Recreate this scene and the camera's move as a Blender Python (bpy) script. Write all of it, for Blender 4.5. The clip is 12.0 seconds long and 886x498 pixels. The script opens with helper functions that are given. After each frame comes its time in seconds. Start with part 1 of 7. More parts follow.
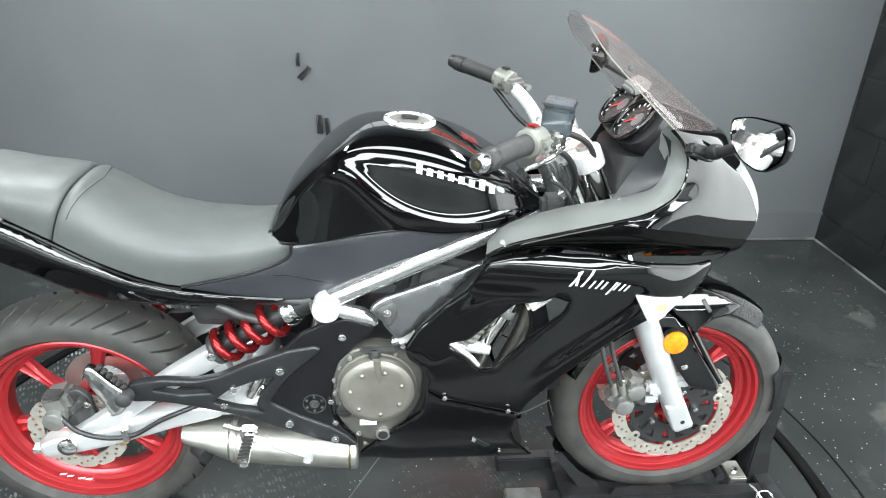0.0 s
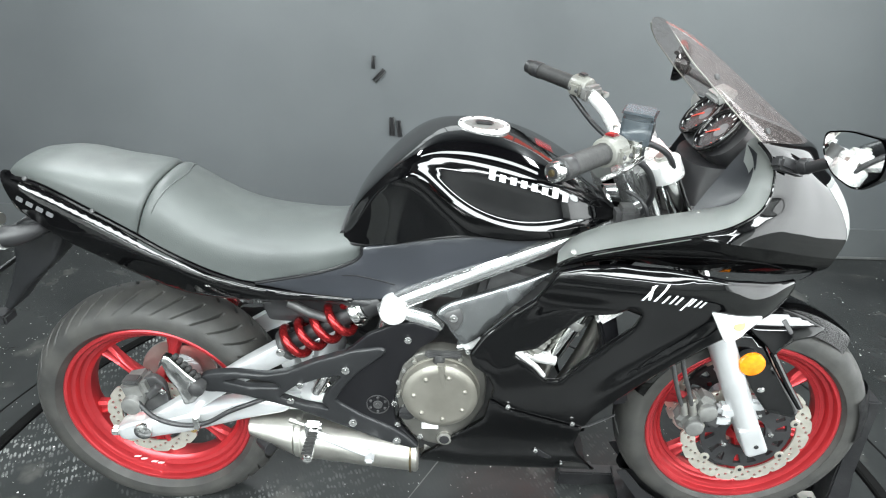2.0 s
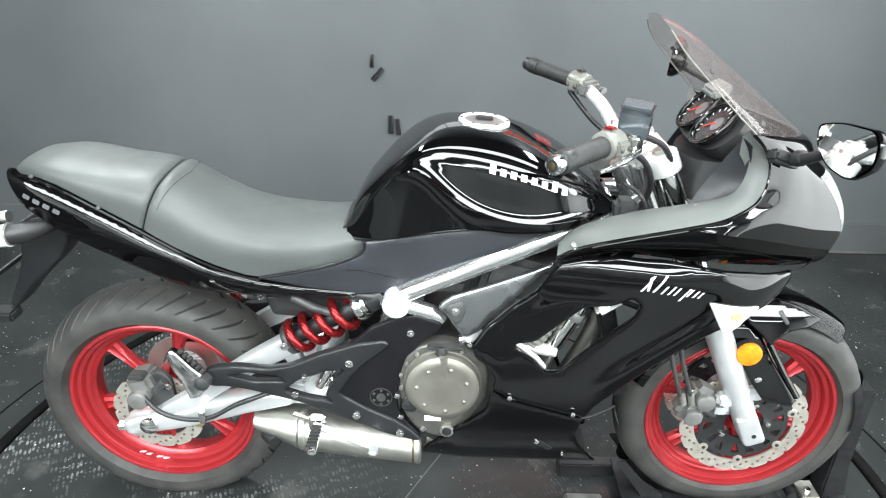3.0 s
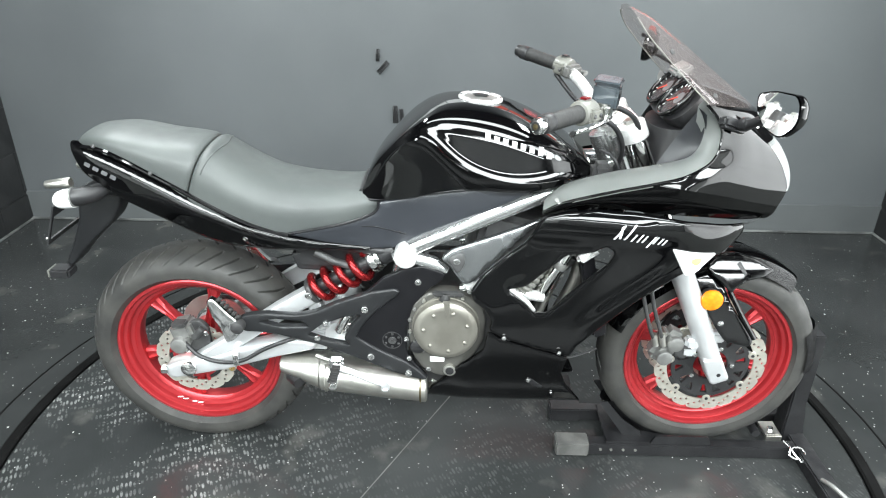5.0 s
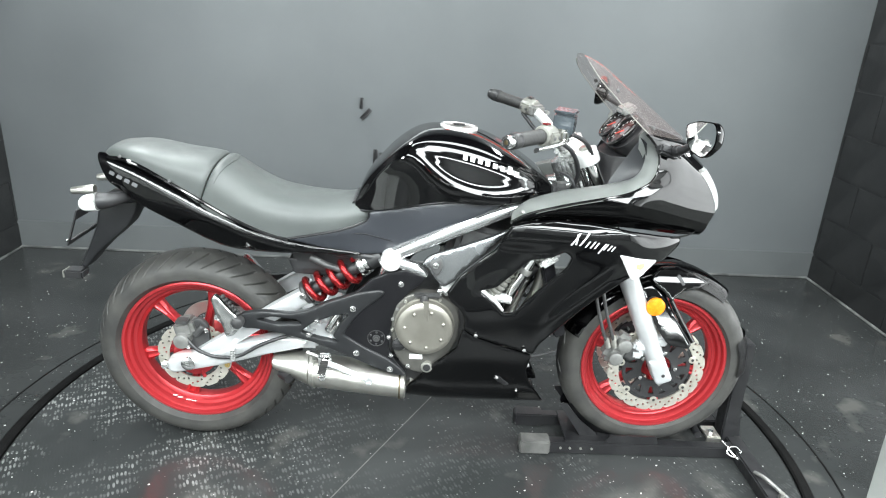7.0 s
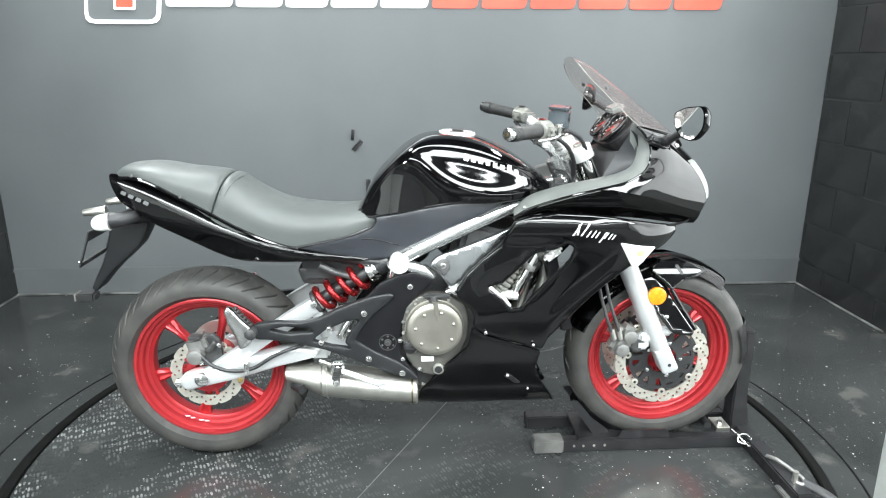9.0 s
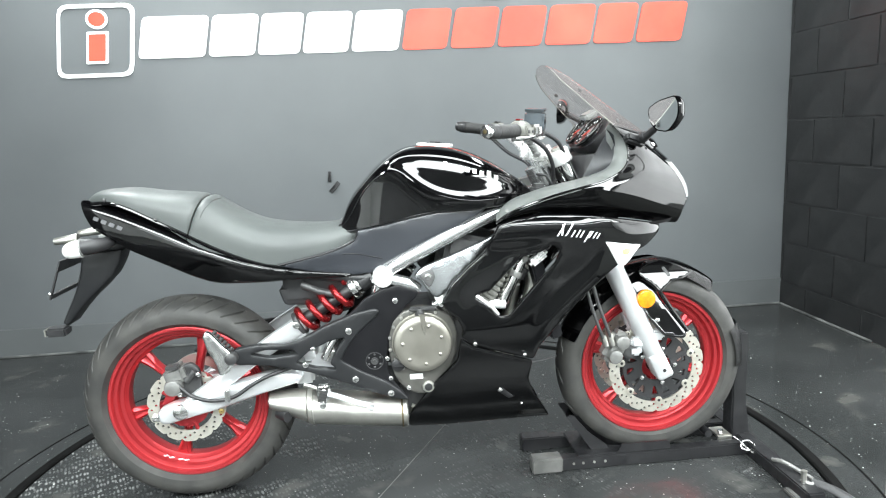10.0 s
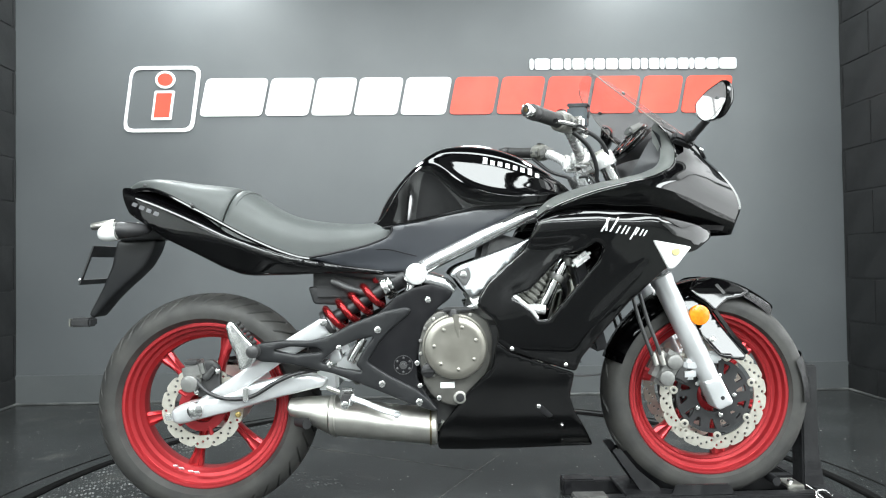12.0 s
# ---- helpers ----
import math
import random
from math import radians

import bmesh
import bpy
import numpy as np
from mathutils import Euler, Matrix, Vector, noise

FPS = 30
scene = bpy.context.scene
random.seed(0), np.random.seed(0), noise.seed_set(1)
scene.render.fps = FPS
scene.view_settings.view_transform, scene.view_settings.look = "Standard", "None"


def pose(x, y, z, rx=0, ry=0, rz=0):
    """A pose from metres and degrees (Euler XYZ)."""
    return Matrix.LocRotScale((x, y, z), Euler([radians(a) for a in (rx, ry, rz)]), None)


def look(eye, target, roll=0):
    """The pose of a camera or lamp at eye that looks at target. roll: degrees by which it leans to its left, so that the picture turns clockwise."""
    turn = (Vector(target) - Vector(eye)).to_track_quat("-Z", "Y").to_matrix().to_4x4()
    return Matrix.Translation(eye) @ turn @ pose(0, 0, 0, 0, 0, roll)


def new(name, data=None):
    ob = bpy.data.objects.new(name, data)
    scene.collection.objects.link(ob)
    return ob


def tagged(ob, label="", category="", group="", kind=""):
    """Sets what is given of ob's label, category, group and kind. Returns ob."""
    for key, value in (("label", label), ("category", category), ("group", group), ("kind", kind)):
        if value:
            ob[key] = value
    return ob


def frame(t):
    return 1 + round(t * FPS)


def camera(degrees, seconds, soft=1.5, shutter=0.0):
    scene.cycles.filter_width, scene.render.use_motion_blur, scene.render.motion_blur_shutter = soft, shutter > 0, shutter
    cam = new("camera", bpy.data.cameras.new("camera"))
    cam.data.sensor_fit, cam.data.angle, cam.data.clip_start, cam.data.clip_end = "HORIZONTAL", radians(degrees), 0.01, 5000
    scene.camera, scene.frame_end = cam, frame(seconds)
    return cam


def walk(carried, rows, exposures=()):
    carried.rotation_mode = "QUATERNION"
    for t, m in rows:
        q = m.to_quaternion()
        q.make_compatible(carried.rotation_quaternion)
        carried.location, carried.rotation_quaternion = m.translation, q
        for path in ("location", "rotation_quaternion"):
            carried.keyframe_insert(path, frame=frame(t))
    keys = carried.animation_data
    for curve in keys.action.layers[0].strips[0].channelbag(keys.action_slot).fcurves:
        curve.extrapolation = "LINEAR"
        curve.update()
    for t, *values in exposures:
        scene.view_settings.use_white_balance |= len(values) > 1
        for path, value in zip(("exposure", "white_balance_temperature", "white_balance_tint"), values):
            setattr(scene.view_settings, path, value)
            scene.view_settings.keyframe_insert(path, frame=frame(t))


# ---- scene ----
from mathutils.geometry import delaunay_2d_cdt

cam = camera(67.5, 12.0, soft=1.15)
PATH = [
    (0, (0.722, -1.318, 1.384), (0.871, 0.47, 0.5), 1.6),
    (0.5, (0.718, -1.32, 1.385), (0.821, 0.475, 0.509), 1.5),
    (1, (0.71, -1.313, 1.387), (0.725, 0.485, 0.511), 1.3),
    (1.5, (0.712, -1.308, 1.388), (0.689, 0.488, 0.507), 1.5),
    (2, (0.711, -1.309, 1.386), (0.668, 0.486, 0.506), 1.2),
    (2.5, (0.709, -1.32, 1.383), (0.664, 0.475, 0.502), 1.1),
    (3, (0.703, -1.333, 1.384), (0.668, 0.462, 0.504), 0.9),
    (4.8, (0.7, -1.533, 1.396), (0.675, 0.261, 0.511), 0.5),
    (5, (0.703, -1.577, 1.388), (0.667, 0.222, 0.514), 0.6),
    (5.5, (0.67, -1.65, 1.391), (0.645, 0.179, 0.583), 1.1),
    (6, (0.629, -1.738, 1.379), (0.714, 0.107, 0.612), 1.3),
    (6.5, (0.623, -1.785, 1.368), (0.728, 0.075, 0.64), 1.8),
    (7, (0.669, -1.854, 1.341), (0.731, 0.022, 0.65), 3.0),
    (9, (0.609, -1.948, 1.225), (0.715, -0.027, 0.679), 0.1),
    (9.5, (0.603, -1.958, 1.158), (0.75, -0.011, 0.727), -1.2),
    (10, (0.596, -1.951, 1.063), (0.769, 0.011, 0.712), -2.6),
    (10.5, (0.594, -1.921, 0.938), (0.733, 0.052, 0.644), -1.9),
    (11, (0.593, -1.897, 0.83), (0.715, 0.086, 0.596), -1.6),
    (11.5, (0.597, -1.883, 0.727), (0.691, 0.113, 0.646), -1.2),
    (12, (0.61, -1.906, 0.703), (0.662, 0.093, 0.742), -0.8),
]
walk(cam, [(t, look(eye, target, roll)) for t, eye, target, roll in PATH],
     [(0.0, 0.27), (5.5, 0.28), (7.0, 0.37), (9.0, 0.40), (10.5, 0.38), (11.2, 0.23), (12.0, -0.06)])

# ---- world and light ----
world = bpy.data.worlds.new("studio_dark")
scene.world = world
world.use_nodes = True
world.node_tree.nodes["Background"].inputs[0].default_value = (0.5, 0.55, 0.6, 1)
world.node_tree.nodes["Background"].inputs[1].default_value = 0.02
scene.view_settings.exposure = 0.0

ROOM_X0, ROOM_X1, ROOM_Y0, ROOM_Y1, ROOM_Z = -1.508, 2.845, -1.30, 1.57, 2.9
SHOP_X0, SHOP_X1, SHOP_Y0, EAST_END = -3.6, 5.4, -5.8, 0.72
BAY_Y0, BAY_Y1, BAY_Z = -1.95, 2.5, 5.0
LAMP_Z = 2.72


def tube_lamp(x, y, sx, sy, watts):
    lamp = bpy.data.lights.new("tube_light", "AREA")
    lamp.shape, lamp.size, lamp.size_y, lamp.energy = "RECTANGLE", sx, sy, watts
    lamp.color = (0.92, 0.985, 0.985)
    ob = new("tube_light", lamp)
    ob.matrix_world = pose(x, y, LAMP_Z - 0.055)
    return ob


# x, y, size in x, size in y, power
LAMPS = [
    (0.65, -0.55, 2.6, 0.42, 60), (-0.68, 0.95, 0.20, 1.0, 60), (1.92, 0.95, 0.20, 1.0, 48),
    # two wide unseen panels, added as front fill and for gloss reflections
    (0.9, -2.66, 7.6, 1.25, 590), (0.9, -5.15, 7.4, 0.40, 330),
]
for lamp_row in LAMPS:
    tube_lamp(*lamp_row)
# unseen fill light added east of the booth, for the nose to reflect
east_fill = bpy.data.lights.new("east_fill_light", "AREA")
east_fill.shape, east_fill.size, east_fill.size_y, east_fill.energy = "RECTANGLE", 2.8, 6.4, 205
east_fill.color = (0.95, 0.985, 1.0)
new("east_fill_light", east_fill).matrix_world = pose(SHOP_X1 - 0.05, -1.0, 1.42, 0, 90, 0)
# a second added fill above it, reflected when the nose is seen from low
high_fill = bpy.data.lights.new("high_fill_light", "AREA")
high_fill.shape, high_fill.size, high_fill.size_y, high_fill.energy = "RECTANGLE", 1.9, 4.1, 90
high_fill.color = (0.95, 0.985, 1.0)
new("high_fill_light", high_fill).matrix_world = pose(SHOP_X1 - 0.05, 0.15, 3.90, 0, 90, 0)


# ---- materials ----
def nodes_of(name):
    m = bpy.data.materials.new(name)
    m.use_nodes = True
    t = m.node_tree
    return m, t, t.nodes["Principled BSDF"]


def link(t, a, b):
    t.links.new(a, b)


def grain(t, scale, detail=4.0, stretch=None):
    co = t.nodes.new("ShaderNodeTexCoord")
    nz = t.nodes.new("ShaderNodeTexNoise")
    nz.inputs["Scale"].default_value, nz.inputs["Detail"].default_value = scale, detail
    if stretch:
        mp = t.nodes.new("ShaderNodeMapping")
        mp.inputs["Scale"].default_value = stretch
        link(t, co.outputs["Object"], mp.inputs[0])
        link(t, mp.outputs[0], nz.inputs["Vector"])
    else:
        link(t, co.outputs["Object"], nz.inputs["Vector"])
    return nz.outputs["Fac"]


def ramp(t, fac, lo, hi, a=0.35, b=0.65):
    r = t.nodes.new("ShaderNodeValToRGB")
    r.color_ramp.elements[0].position, r.color_ramp.elements[1].position = a, b
    r.color_ramp.elements[0].color, r.color_ramp.elements[1].color = (*lo, 1), (*hi, 1)
    link(t, fac, r.inputs[0])
    return r.outputs[0]


def num(t, fac, lo, hi, a=0.3, b=0.7):
    r = t.nodes.new("ShaderNodeMapRange")
    for i, v in zip((1, 2, 3, 4), (a, b, lo, hi)):
        r.inputs[i].default_value = v
    link(t, fac, r.inputs[0])
    return r.outputs[0]


def bump(t, p, fac, strength, dist=0.001):
    b = t.nodes.new("ShaderNodeBump")
    b.inputs["Strength"].default_value, b.inputs["Distance"].default_value = strength, dist
    link(t, fac, b.inputs["Height"])
    link(t, b.outputs[0], p.inputs["Normal"])
    return b


def paint(name, lo, hi, rough, metal=0.0, big=6.0, fine=250.0, relief=0.05, spread=0.06, coat=0.0):
    m, t, p = nodes_of(name)
    wide = grain(t, big, 5)
    link(t, ramp(t, wide, lo, hi), p.inputs["Base Color"])
    link(t, num(t, grain(t, big * 3.1, 6), max(rough - spread, 0.02), rough + spread), p.inputs["Roughness"])
    p.inputs["Metallic"].default_value = metal
    p.inputs["Coat Weight"].default_value = coat
    p.inputs["Coat Roughness"].default_value = 0.04
    if relief:
        bump(t, p, grain(t, fine, 3), relief)
    return m


GLOSS = paint("gloss_black_paint", (0.0010, 0.0010, 0.0012), (0.0017, 0.0017, 0.0019), 0.045, 0, 5, 900, 0.0, 0.03, 0.0)
GLOSS.node_tree.nodes["Principled BSDF"].inputs["Specular IOR Level"].default_value = 0.5
SATIN = paint("satin_charcoal_plastic", (0.019, 0.021, 0.025), (0.025, 0.027, 0.032), 0.30, 0, 5, 700, 0.08, 0.015)
INNER = paint("grey_moulded_plastic", (0.165, 0.174, 0.168), (0.190, 0.199, 0.193), 0.44, 0, 5, 900, 0.15)
BLACK = paint("black_plastic", (0.010, 0.010, 0.011), (0.016, 0.016, 0.017), 0.45, 0, 9, 600, 0.15)
PLATE = paint("black_coated_alloy", (0.010, 0.0105, 0.0115), (0.015, 0.0155, 0.0165), 0.36, 0, 9, 900, 0.2)
VINYL = paint("black_seat_vinyl", (0.042, 0.047, 0.046), (0.053, 0.059, 0.057), 0.50, 0, 7, 420, 0.35)
SILVER = paint("silver_frame_paint", (0.64, 0.65, 0.65), (0.72, 0.73, 0.73), 0.18, 0.93, 8, 500, 0.05)
CLAMP = paint("bright_alloy", (0.70, 0.70, 0.69), (0.80, 0.80, 0.79), 0.26, 0.55, 20, 400, 0.05)
COVER = paint("polished_grey_cover", (0.17, 0.178, 0.182), (0.21, 0.218, 0.222), 0.24, 0.9, 5, 700, 0.02)
ARM = paint("silver_swingarm_paint", (0.56, 0.57, 0.58), (0.66, 0.67, 0.68), 0.34, 0.66, 9, 400, 0.08)
CHROME = paint("bright_steel", (0.72, 0.72, 0.71), (0.80, 0.80, 0.79), 0.14, 1.0, 20, 400, 0.02)
STEEL = paint("brushed_steel", (0.46, 0.45, 0.42), (0.58, 0.57, 0.53), 0.40, 1.0, 14, 300, 0.08)
DISC = paint("brake_steel", (0.60, 0.57, 0.50), (0.72, 0.69, 0.62), 0.34, 0.85, 30, 300, 0.05)
DARKMETAL = paint("dark_cast_metal", (0.030, 0.030, 0.031), (0.055, 0.055, 0.055), 0.45, 0.3, 25, 250, 0.3)
CAST = paint("grey_cast_metal", (0.16, 0.16, 0.155), (0.24, 0.24, 0.23), 0.45, 0.6, 25, 220, 0.3)
CLUTCH = paint("bronze_grey_case_paint", (0.20, 0.19, 0.165), (0.26, 0.25, 0.22), 0.38, 0.7, 12, 300, 0.08)
CASE = paint("dull_case_metal", (0.085, 0.083, 0.076), (0.12, 0.117, 0.107), 0.42, 0.55, 14, 260, 0.15)
RED = paint("red_wheel_paint", (0.37, 0.030, 0.036), (0.41, 0.034, 0.040), 0.30, 0.60, 4, 700, 0.03, 0.015)
SPRING = paint("red_spring_paint", (0.22, 0.012, 0.014), (0.27, 0.018, 0.020), 0.20, 0.75, 10, 700, 0.0, 0.02)
WHITE = paint("white_vinyl", (0.74, 0.75, 0.75), (0.80, 0.81, 0.81), 0.45, 0, 4, 300, 0.03)
REDSIGN = paint("red_vinyl", (0.62, 0.050, 0.025), (0.72, 0.075, 0.04), 0.45, 0, 4, 300, 0.03)
DECAL = paint("silver_decal", (0.62, 0.63, 0.63), (0.72, 0.73, 0.73), 0.30, 0.1, 30, 300, 0.0)
GREYDECAL = paint("grey_decal", (0.11, 0.11, 0.115), (0.15, 0.15, 0.155), 0.35, 0.2, 30, 300, 0.0)
LENS = paint("clear_lens_plastic", (0.70, 0.71, 0.70), (0.78, 0.79, 0.78), 0.12, 0, 30, 300, 0.0)
AMBER = paint("amber_reflector", (0.62, 0.15, 0.004), (0.80, 0.24, 0.01), 0.16, 0, 60, 250, 0.3)
YELLOW = paint("yellow_lens_tint", (0.34, 0.29, 0.14), (0.42, 0.36, 0.18), 0.2, 0, 30, 300, 0.0)
REDLENS = paint("dark_red_lens", (0.10, 0.006, 0.008), (0.14, 0.01, 0.012), 0.12, 0, 30, 300, 0.0)
RESERVOIR = paint("smoked_reservoir_plastic", (0.034, 0.042, 0.048), (0.050, 0.060, 0.068), 0.2, 0, 20, 300, 0.03)
GOLD = paint("brass_fitting", (0.55, 0.40, 0.14), (0.65, 0.48, 0.18), 0.3, 0.9, 30, 300, 0.0)
GREYRUBBER = paint("worn_grip_rubber", (0.010, 0.010, 0.010), (0.020, 0.0195, 0.019), 0.65, 0, 40, 200, 0.5)
SWITCH = paint("grey_switch_housing", (0.11, 0.11, 0.10), (0.17, 0.17, 0.15), 0.4, 0.1, 20, 300, 0.1)
WALL_MAT = paint("dark_grey_wall_paint", (0.078, 0.084, 0.088), (0.094, 0.101, 0.105), 0.40, 0, 1.3, 140, 0.12, 0.05)
SKIRT_MAT = paint("grey_skirting", (0.070, 0.075, 0.077), (0.088, 0.094, 0.096), 0.42, 0, 2, 120, 0.15, 0.06)
CEIL_MAT = paint("black_ceiling_paint", (0.012, 0.012, 0.013), (0.02, 0.02, 0.021), 0.8, 0, 3, 120, 0.1)
BLOCK_MAT = paint("black_block_paint", (0.008, 0.0085, 0.009), (0.014, 0.0145, 0.015), 0.44, 0, 5, 160, 0.6, 0.08)
JOINT_MAT = paint("painted_mortar", (0.012, 0.0125, 0.013), (0.026, 0.027, 0.028), 0.5, 0, 20, 90, 0.6)
BEAM = paint("black_painted_steel", (0.006, 0.006, 0.007), (0.012, 0.012, 0.013), 0.44, 0.1, 14, 160, 0.4, 0.12)
CONCRETE = paint("grey_concrete", (0.060, 0.064, 0.060), (0.080, 0.085, 0.080), 0.7, 0, 3, 90, 0.5)
SHOP_CEIL = paint("grey_shop_ceiling_paint", (0.24, 0.245, 0.245), (0.29, 0.295, 0.295), 0.7, 0, 3, 120, 0.1)
SHOP_MAT = paint("white_shop_wall_paint", (0.66, 0.67, 0.66), (0.72, 0.73, 0.72), 0.6, 0, 2, 90, 0.1)
# dark tone of the unseen south wall keeps the fairing's reflections black
DIM_MAT = paint("dark_unseen_wall_paint", (0.15, 0.153, 0.153), (0.19, 0.193, 0.193), 0.6, 0, 2, 90, 0.1)
LAMPCASE = paint("white_lamp_case", (0.6, 0.6, 0.6), (0.7, 0.7, 0.7), 0.5)


def mirror_material():
    m, t, p = nodes_of("mirror_glass")
    p.inputs["Base Color"].default_value = (0.86, 0.88, 0.88, 1)
    p.inputs["Metallic"].default_value = 1.0
    link(t, num(t, grain(t, 40), 0.015, 0.04), p.inputs["Roughness"])
    return m


def screen_material():
    m, t, p = nodes_of("smoked_screen_plastic")
    t.nodes.remove(p)
    out = t.nodes["Material Output"]
    clear = t.nodes.new("ShaderNodeBsdfTransparent")
    clear.inputs[0].default_value = (0.945, 0.905, 0.90, 1)
    haze = t.nodes.new("ShaderNodeBsdfDiffuse")
    haze.inputs[0].default_value = (0.50, 0.44, 0.43, 1)
    first = t.nodes.new("ShaderNodeMixShader")
    first.inputs[0].default_value = 0.08
    link(t, clear.outputs[0], first.inputs[1])
    link(t, haze.outputs[0], first.inputs[2])
    gloss = t.nodes.new("ShaderNodeBsdfGlossy")
    gloss.inputs["Roughness"].default_value = 0.05
    side = t.nodes.new("ShaderNodeLayerWeight")
    side.inputs[0].default_value = 0.18
    fres = t.nodes.new("ShaderNodeMath")
    fres.operation = "MULTIPLY"
    fres.inputs[1].default_value = 0.55
    link(t, side.outputs["Facing"], fres.inputs[0])
    mix = t.nodes.new("ShaderNodeMixShader")
    link(t, fres.outputs[0], mix.inputs[0])
    link(t, first.outputs[0], mix.inputs[1])
    link(t, gloss.outputs[0], mix.inputs[2])
    link(t, mix.outputs[0], out.inputs[0])
    return m


def tyre_material():
    m, t, p = nodes_of("tyre_rubber")
    link(t, ramp(t, grain(t, 14, 6), (0.019, 0.019, 0.018), (0.036, 0.035, 0.032)), p.inputs["Base Color"])
    link(t, num(t, grain(t, 30, 5), 0.55, 0.75), p.inputs["Roughness"])
    bump(t, p, grain(t, 300, 3), 0.25)
    return m


def floor_material(name, worn):
    """Black coated floor with raised tread bars, pale in patches from rubbing and painted-in glints, and paint specks.
    """
    m, t, p = nodes_of(name)
    co = t.nodes.new("ShaderNodeTexCoord")
    base = ramp(t, grain(t, 2.2, 6), (0.016, 0.0172, 0.0172), (0.027, 0.0285, 0.0285))
    # specks
    vor = t.nodes.new("ShaderNodeTexVoronoi")
    vor.inputs["Scale"].default_value = 46
    link(t, co.outputs["Object"], vor.inputs["Vector"])
    size = t.nodes.new("ShaderNodeMath")
    size.operation = "MULTIPLY"
    size.inputs[1].default_value = 0.15
    sep = t.nodes.new("ShaderNodeSeparateColor")
    link(t, vor.outputs["Color"], sep.inputs[0])
    pw = t.nodes.new("ShaderNodeMath")
    pw.operation = "POWER"
    pw.inputs[1].default_value = 6.0
    link(t, sep.outputs[0], pw.inputs[0])
    link(t, pw.outputs[0], size.inputs[0])
    less = t.nodes.new("ShaderNodeMath")
    less.operation = "LESS_THAN"
    link(t, vor.outputs["Distance"], less.inputs[0])
    link(t, size.outputs[0], less.inputs[1])
    mix1 = t.nodes.new("ShaderNodeMix")
    mix1.data_type = "RGBA"
    link(t, less.outputs[0], mix1.inputs[0])
    link(t, base, mix1.inputs[6])
    mix1.inputs[7].default_value = (0.42, 0.42, 0.40, 1)
    colour = mix1.outputs[2]
    fine = t.nodes.new("ShaderNodeTexVoronoi")
    fine.inputs["Scale"].default_value = 75
    link(t, co.outputs["Object"], fine.inputs["Vector"])
    fsep = t.nodes.new("ShaderNodeSeparateColor")
    link(t, fine.outputs["Color"], fsep.inputs[0])
    keep = t.nodes.new("ShaderNodeMath")
    keep.operation = "GREATER_THAN"
    keep.inputs[1].default_value = 0.78
    link(t, fsep.outputs[0], keep.inputs[0])
    tiny = t.nodes.new("ShaderNodeMath")
    tiny.operation = "LESS_THAN"
    tiny.inputs[1].default_value = 0.13
    link(t, fine.outputs["Distance"], tiny.inputs[0])
    both_on = t.nodes.new("ShaderNodeMath")
    both_on.operation = "MULTIPLY"
    link(t, keep.outputs[0], both_on.inputs[0])
    link(t, tiny.outputs[0], both_on.inputs[1])
    dusty = t.nodes.new("ShaderNodeMath")
    dusty.operation = "MULTIPLY"
    link(t, both_on.outputs[0], dusty.inputs[0])
    link(t, num(t, grain(t, 2.6, 3), 0.15, 1.0, 0.42, 0.60), dusty.inputs[1])
    mixs = t.nodes.new("ShaderNodeMix")
    mixs.data_type = "RGBA"
    link(t, dusty.outputs[0], mixs.inputs[0])
    link(t, colour, mixs.inputs[6])
    mixs.inputs[7].default_value = (0.36, 0.36, 0.35, 1)
    smudge = t.nodes.new("ShaderNodeMix")
    smudge.data_type = "RGBA"
    link(t, num(t, grain(t, 5.5, 7), 0.0, 0.75, 0.60, 0.70), smudge.inputs[0])
    link(t, mixs.outputs[2], smudge.inputs[6])
    smudge.inputs[7].default_value = (0.058, 0.058, 0.054, 1)
    colour = smudge.outputs[2]
    if worn:
        # tread dashes in loose rows; the pale colour paints glints as well as wear
        mp = t.nodes.new("ShaderNodeMapping")
        mp.inputs["Rotation"].default_value = (0, 0, 1.15)
        link(t, co.outputs["Object"], mp.inputs[0])
        sq = t.nodes.new("ShaderNodeMapping")
        sq.inputs["Scale"].default_value = (27.0, 92.0, 1.0)
        link(t, mp.outputs[0], sq.inputs[0])
        cells = t.nodes.new("ShaderNodeTexVoronoi")
        cells.voronoi_dimensions = "2D"
        cells.inputs["Scale"].default_value = 1.0
        cells.inputs["Randomness"].default_value = 0.45
        link(t, sq.outputs[0], cells.inputs["Vector"])
        dash = num(t, cells.outputs["Distance"], 1.0, 0.0, 0.27, 0.36)
        where = t.nodes.new("ShaderNodeSeparateXYZ")
        link(t, co.outputs["Object"], where.inputs[0])
        side = t.nodes.new("ShaderNodeMath")
        side.operation = "MULTIPLY"
        link(t, num(t, grain(t, 3.6, 3), 0.0, 1.0, 0.45, 0.58), side.inputs[0])
        link(t, num(t, where.outputs[0], 1.0, 0.12, 0.0, 0.45), side.inputs[1])
        patch = side.outputs[0]
        fleck = num(t, grain(t, 55, 2), 0.0, 1.0, 0.42, 0.60)
        w1 = t.nodes.new("ShaderNodeMath")
        w1.operation = "MULTIPLY"
        link(t, patch, w1.inputs[0])
        link(t, fleck, w1.inputs[1])
        w2 = t.nodes.new("ShaderNodeMath")
        w2.operation = "MULTIPLY"
        link(t, w1.outputs[0], w2.inputs[0])
        link(t, dash, w2.inputs[1])
        w3 = t.nodes.new("ShaderNodeMath")
        w3.operation = "MULTIPLY"
        w3.inputs[1].default_value = 0.50
        link(t, w2.outputs[0], w3.inputs[0])
        mix2 = t.nodes.new("ShaderNodeMix")
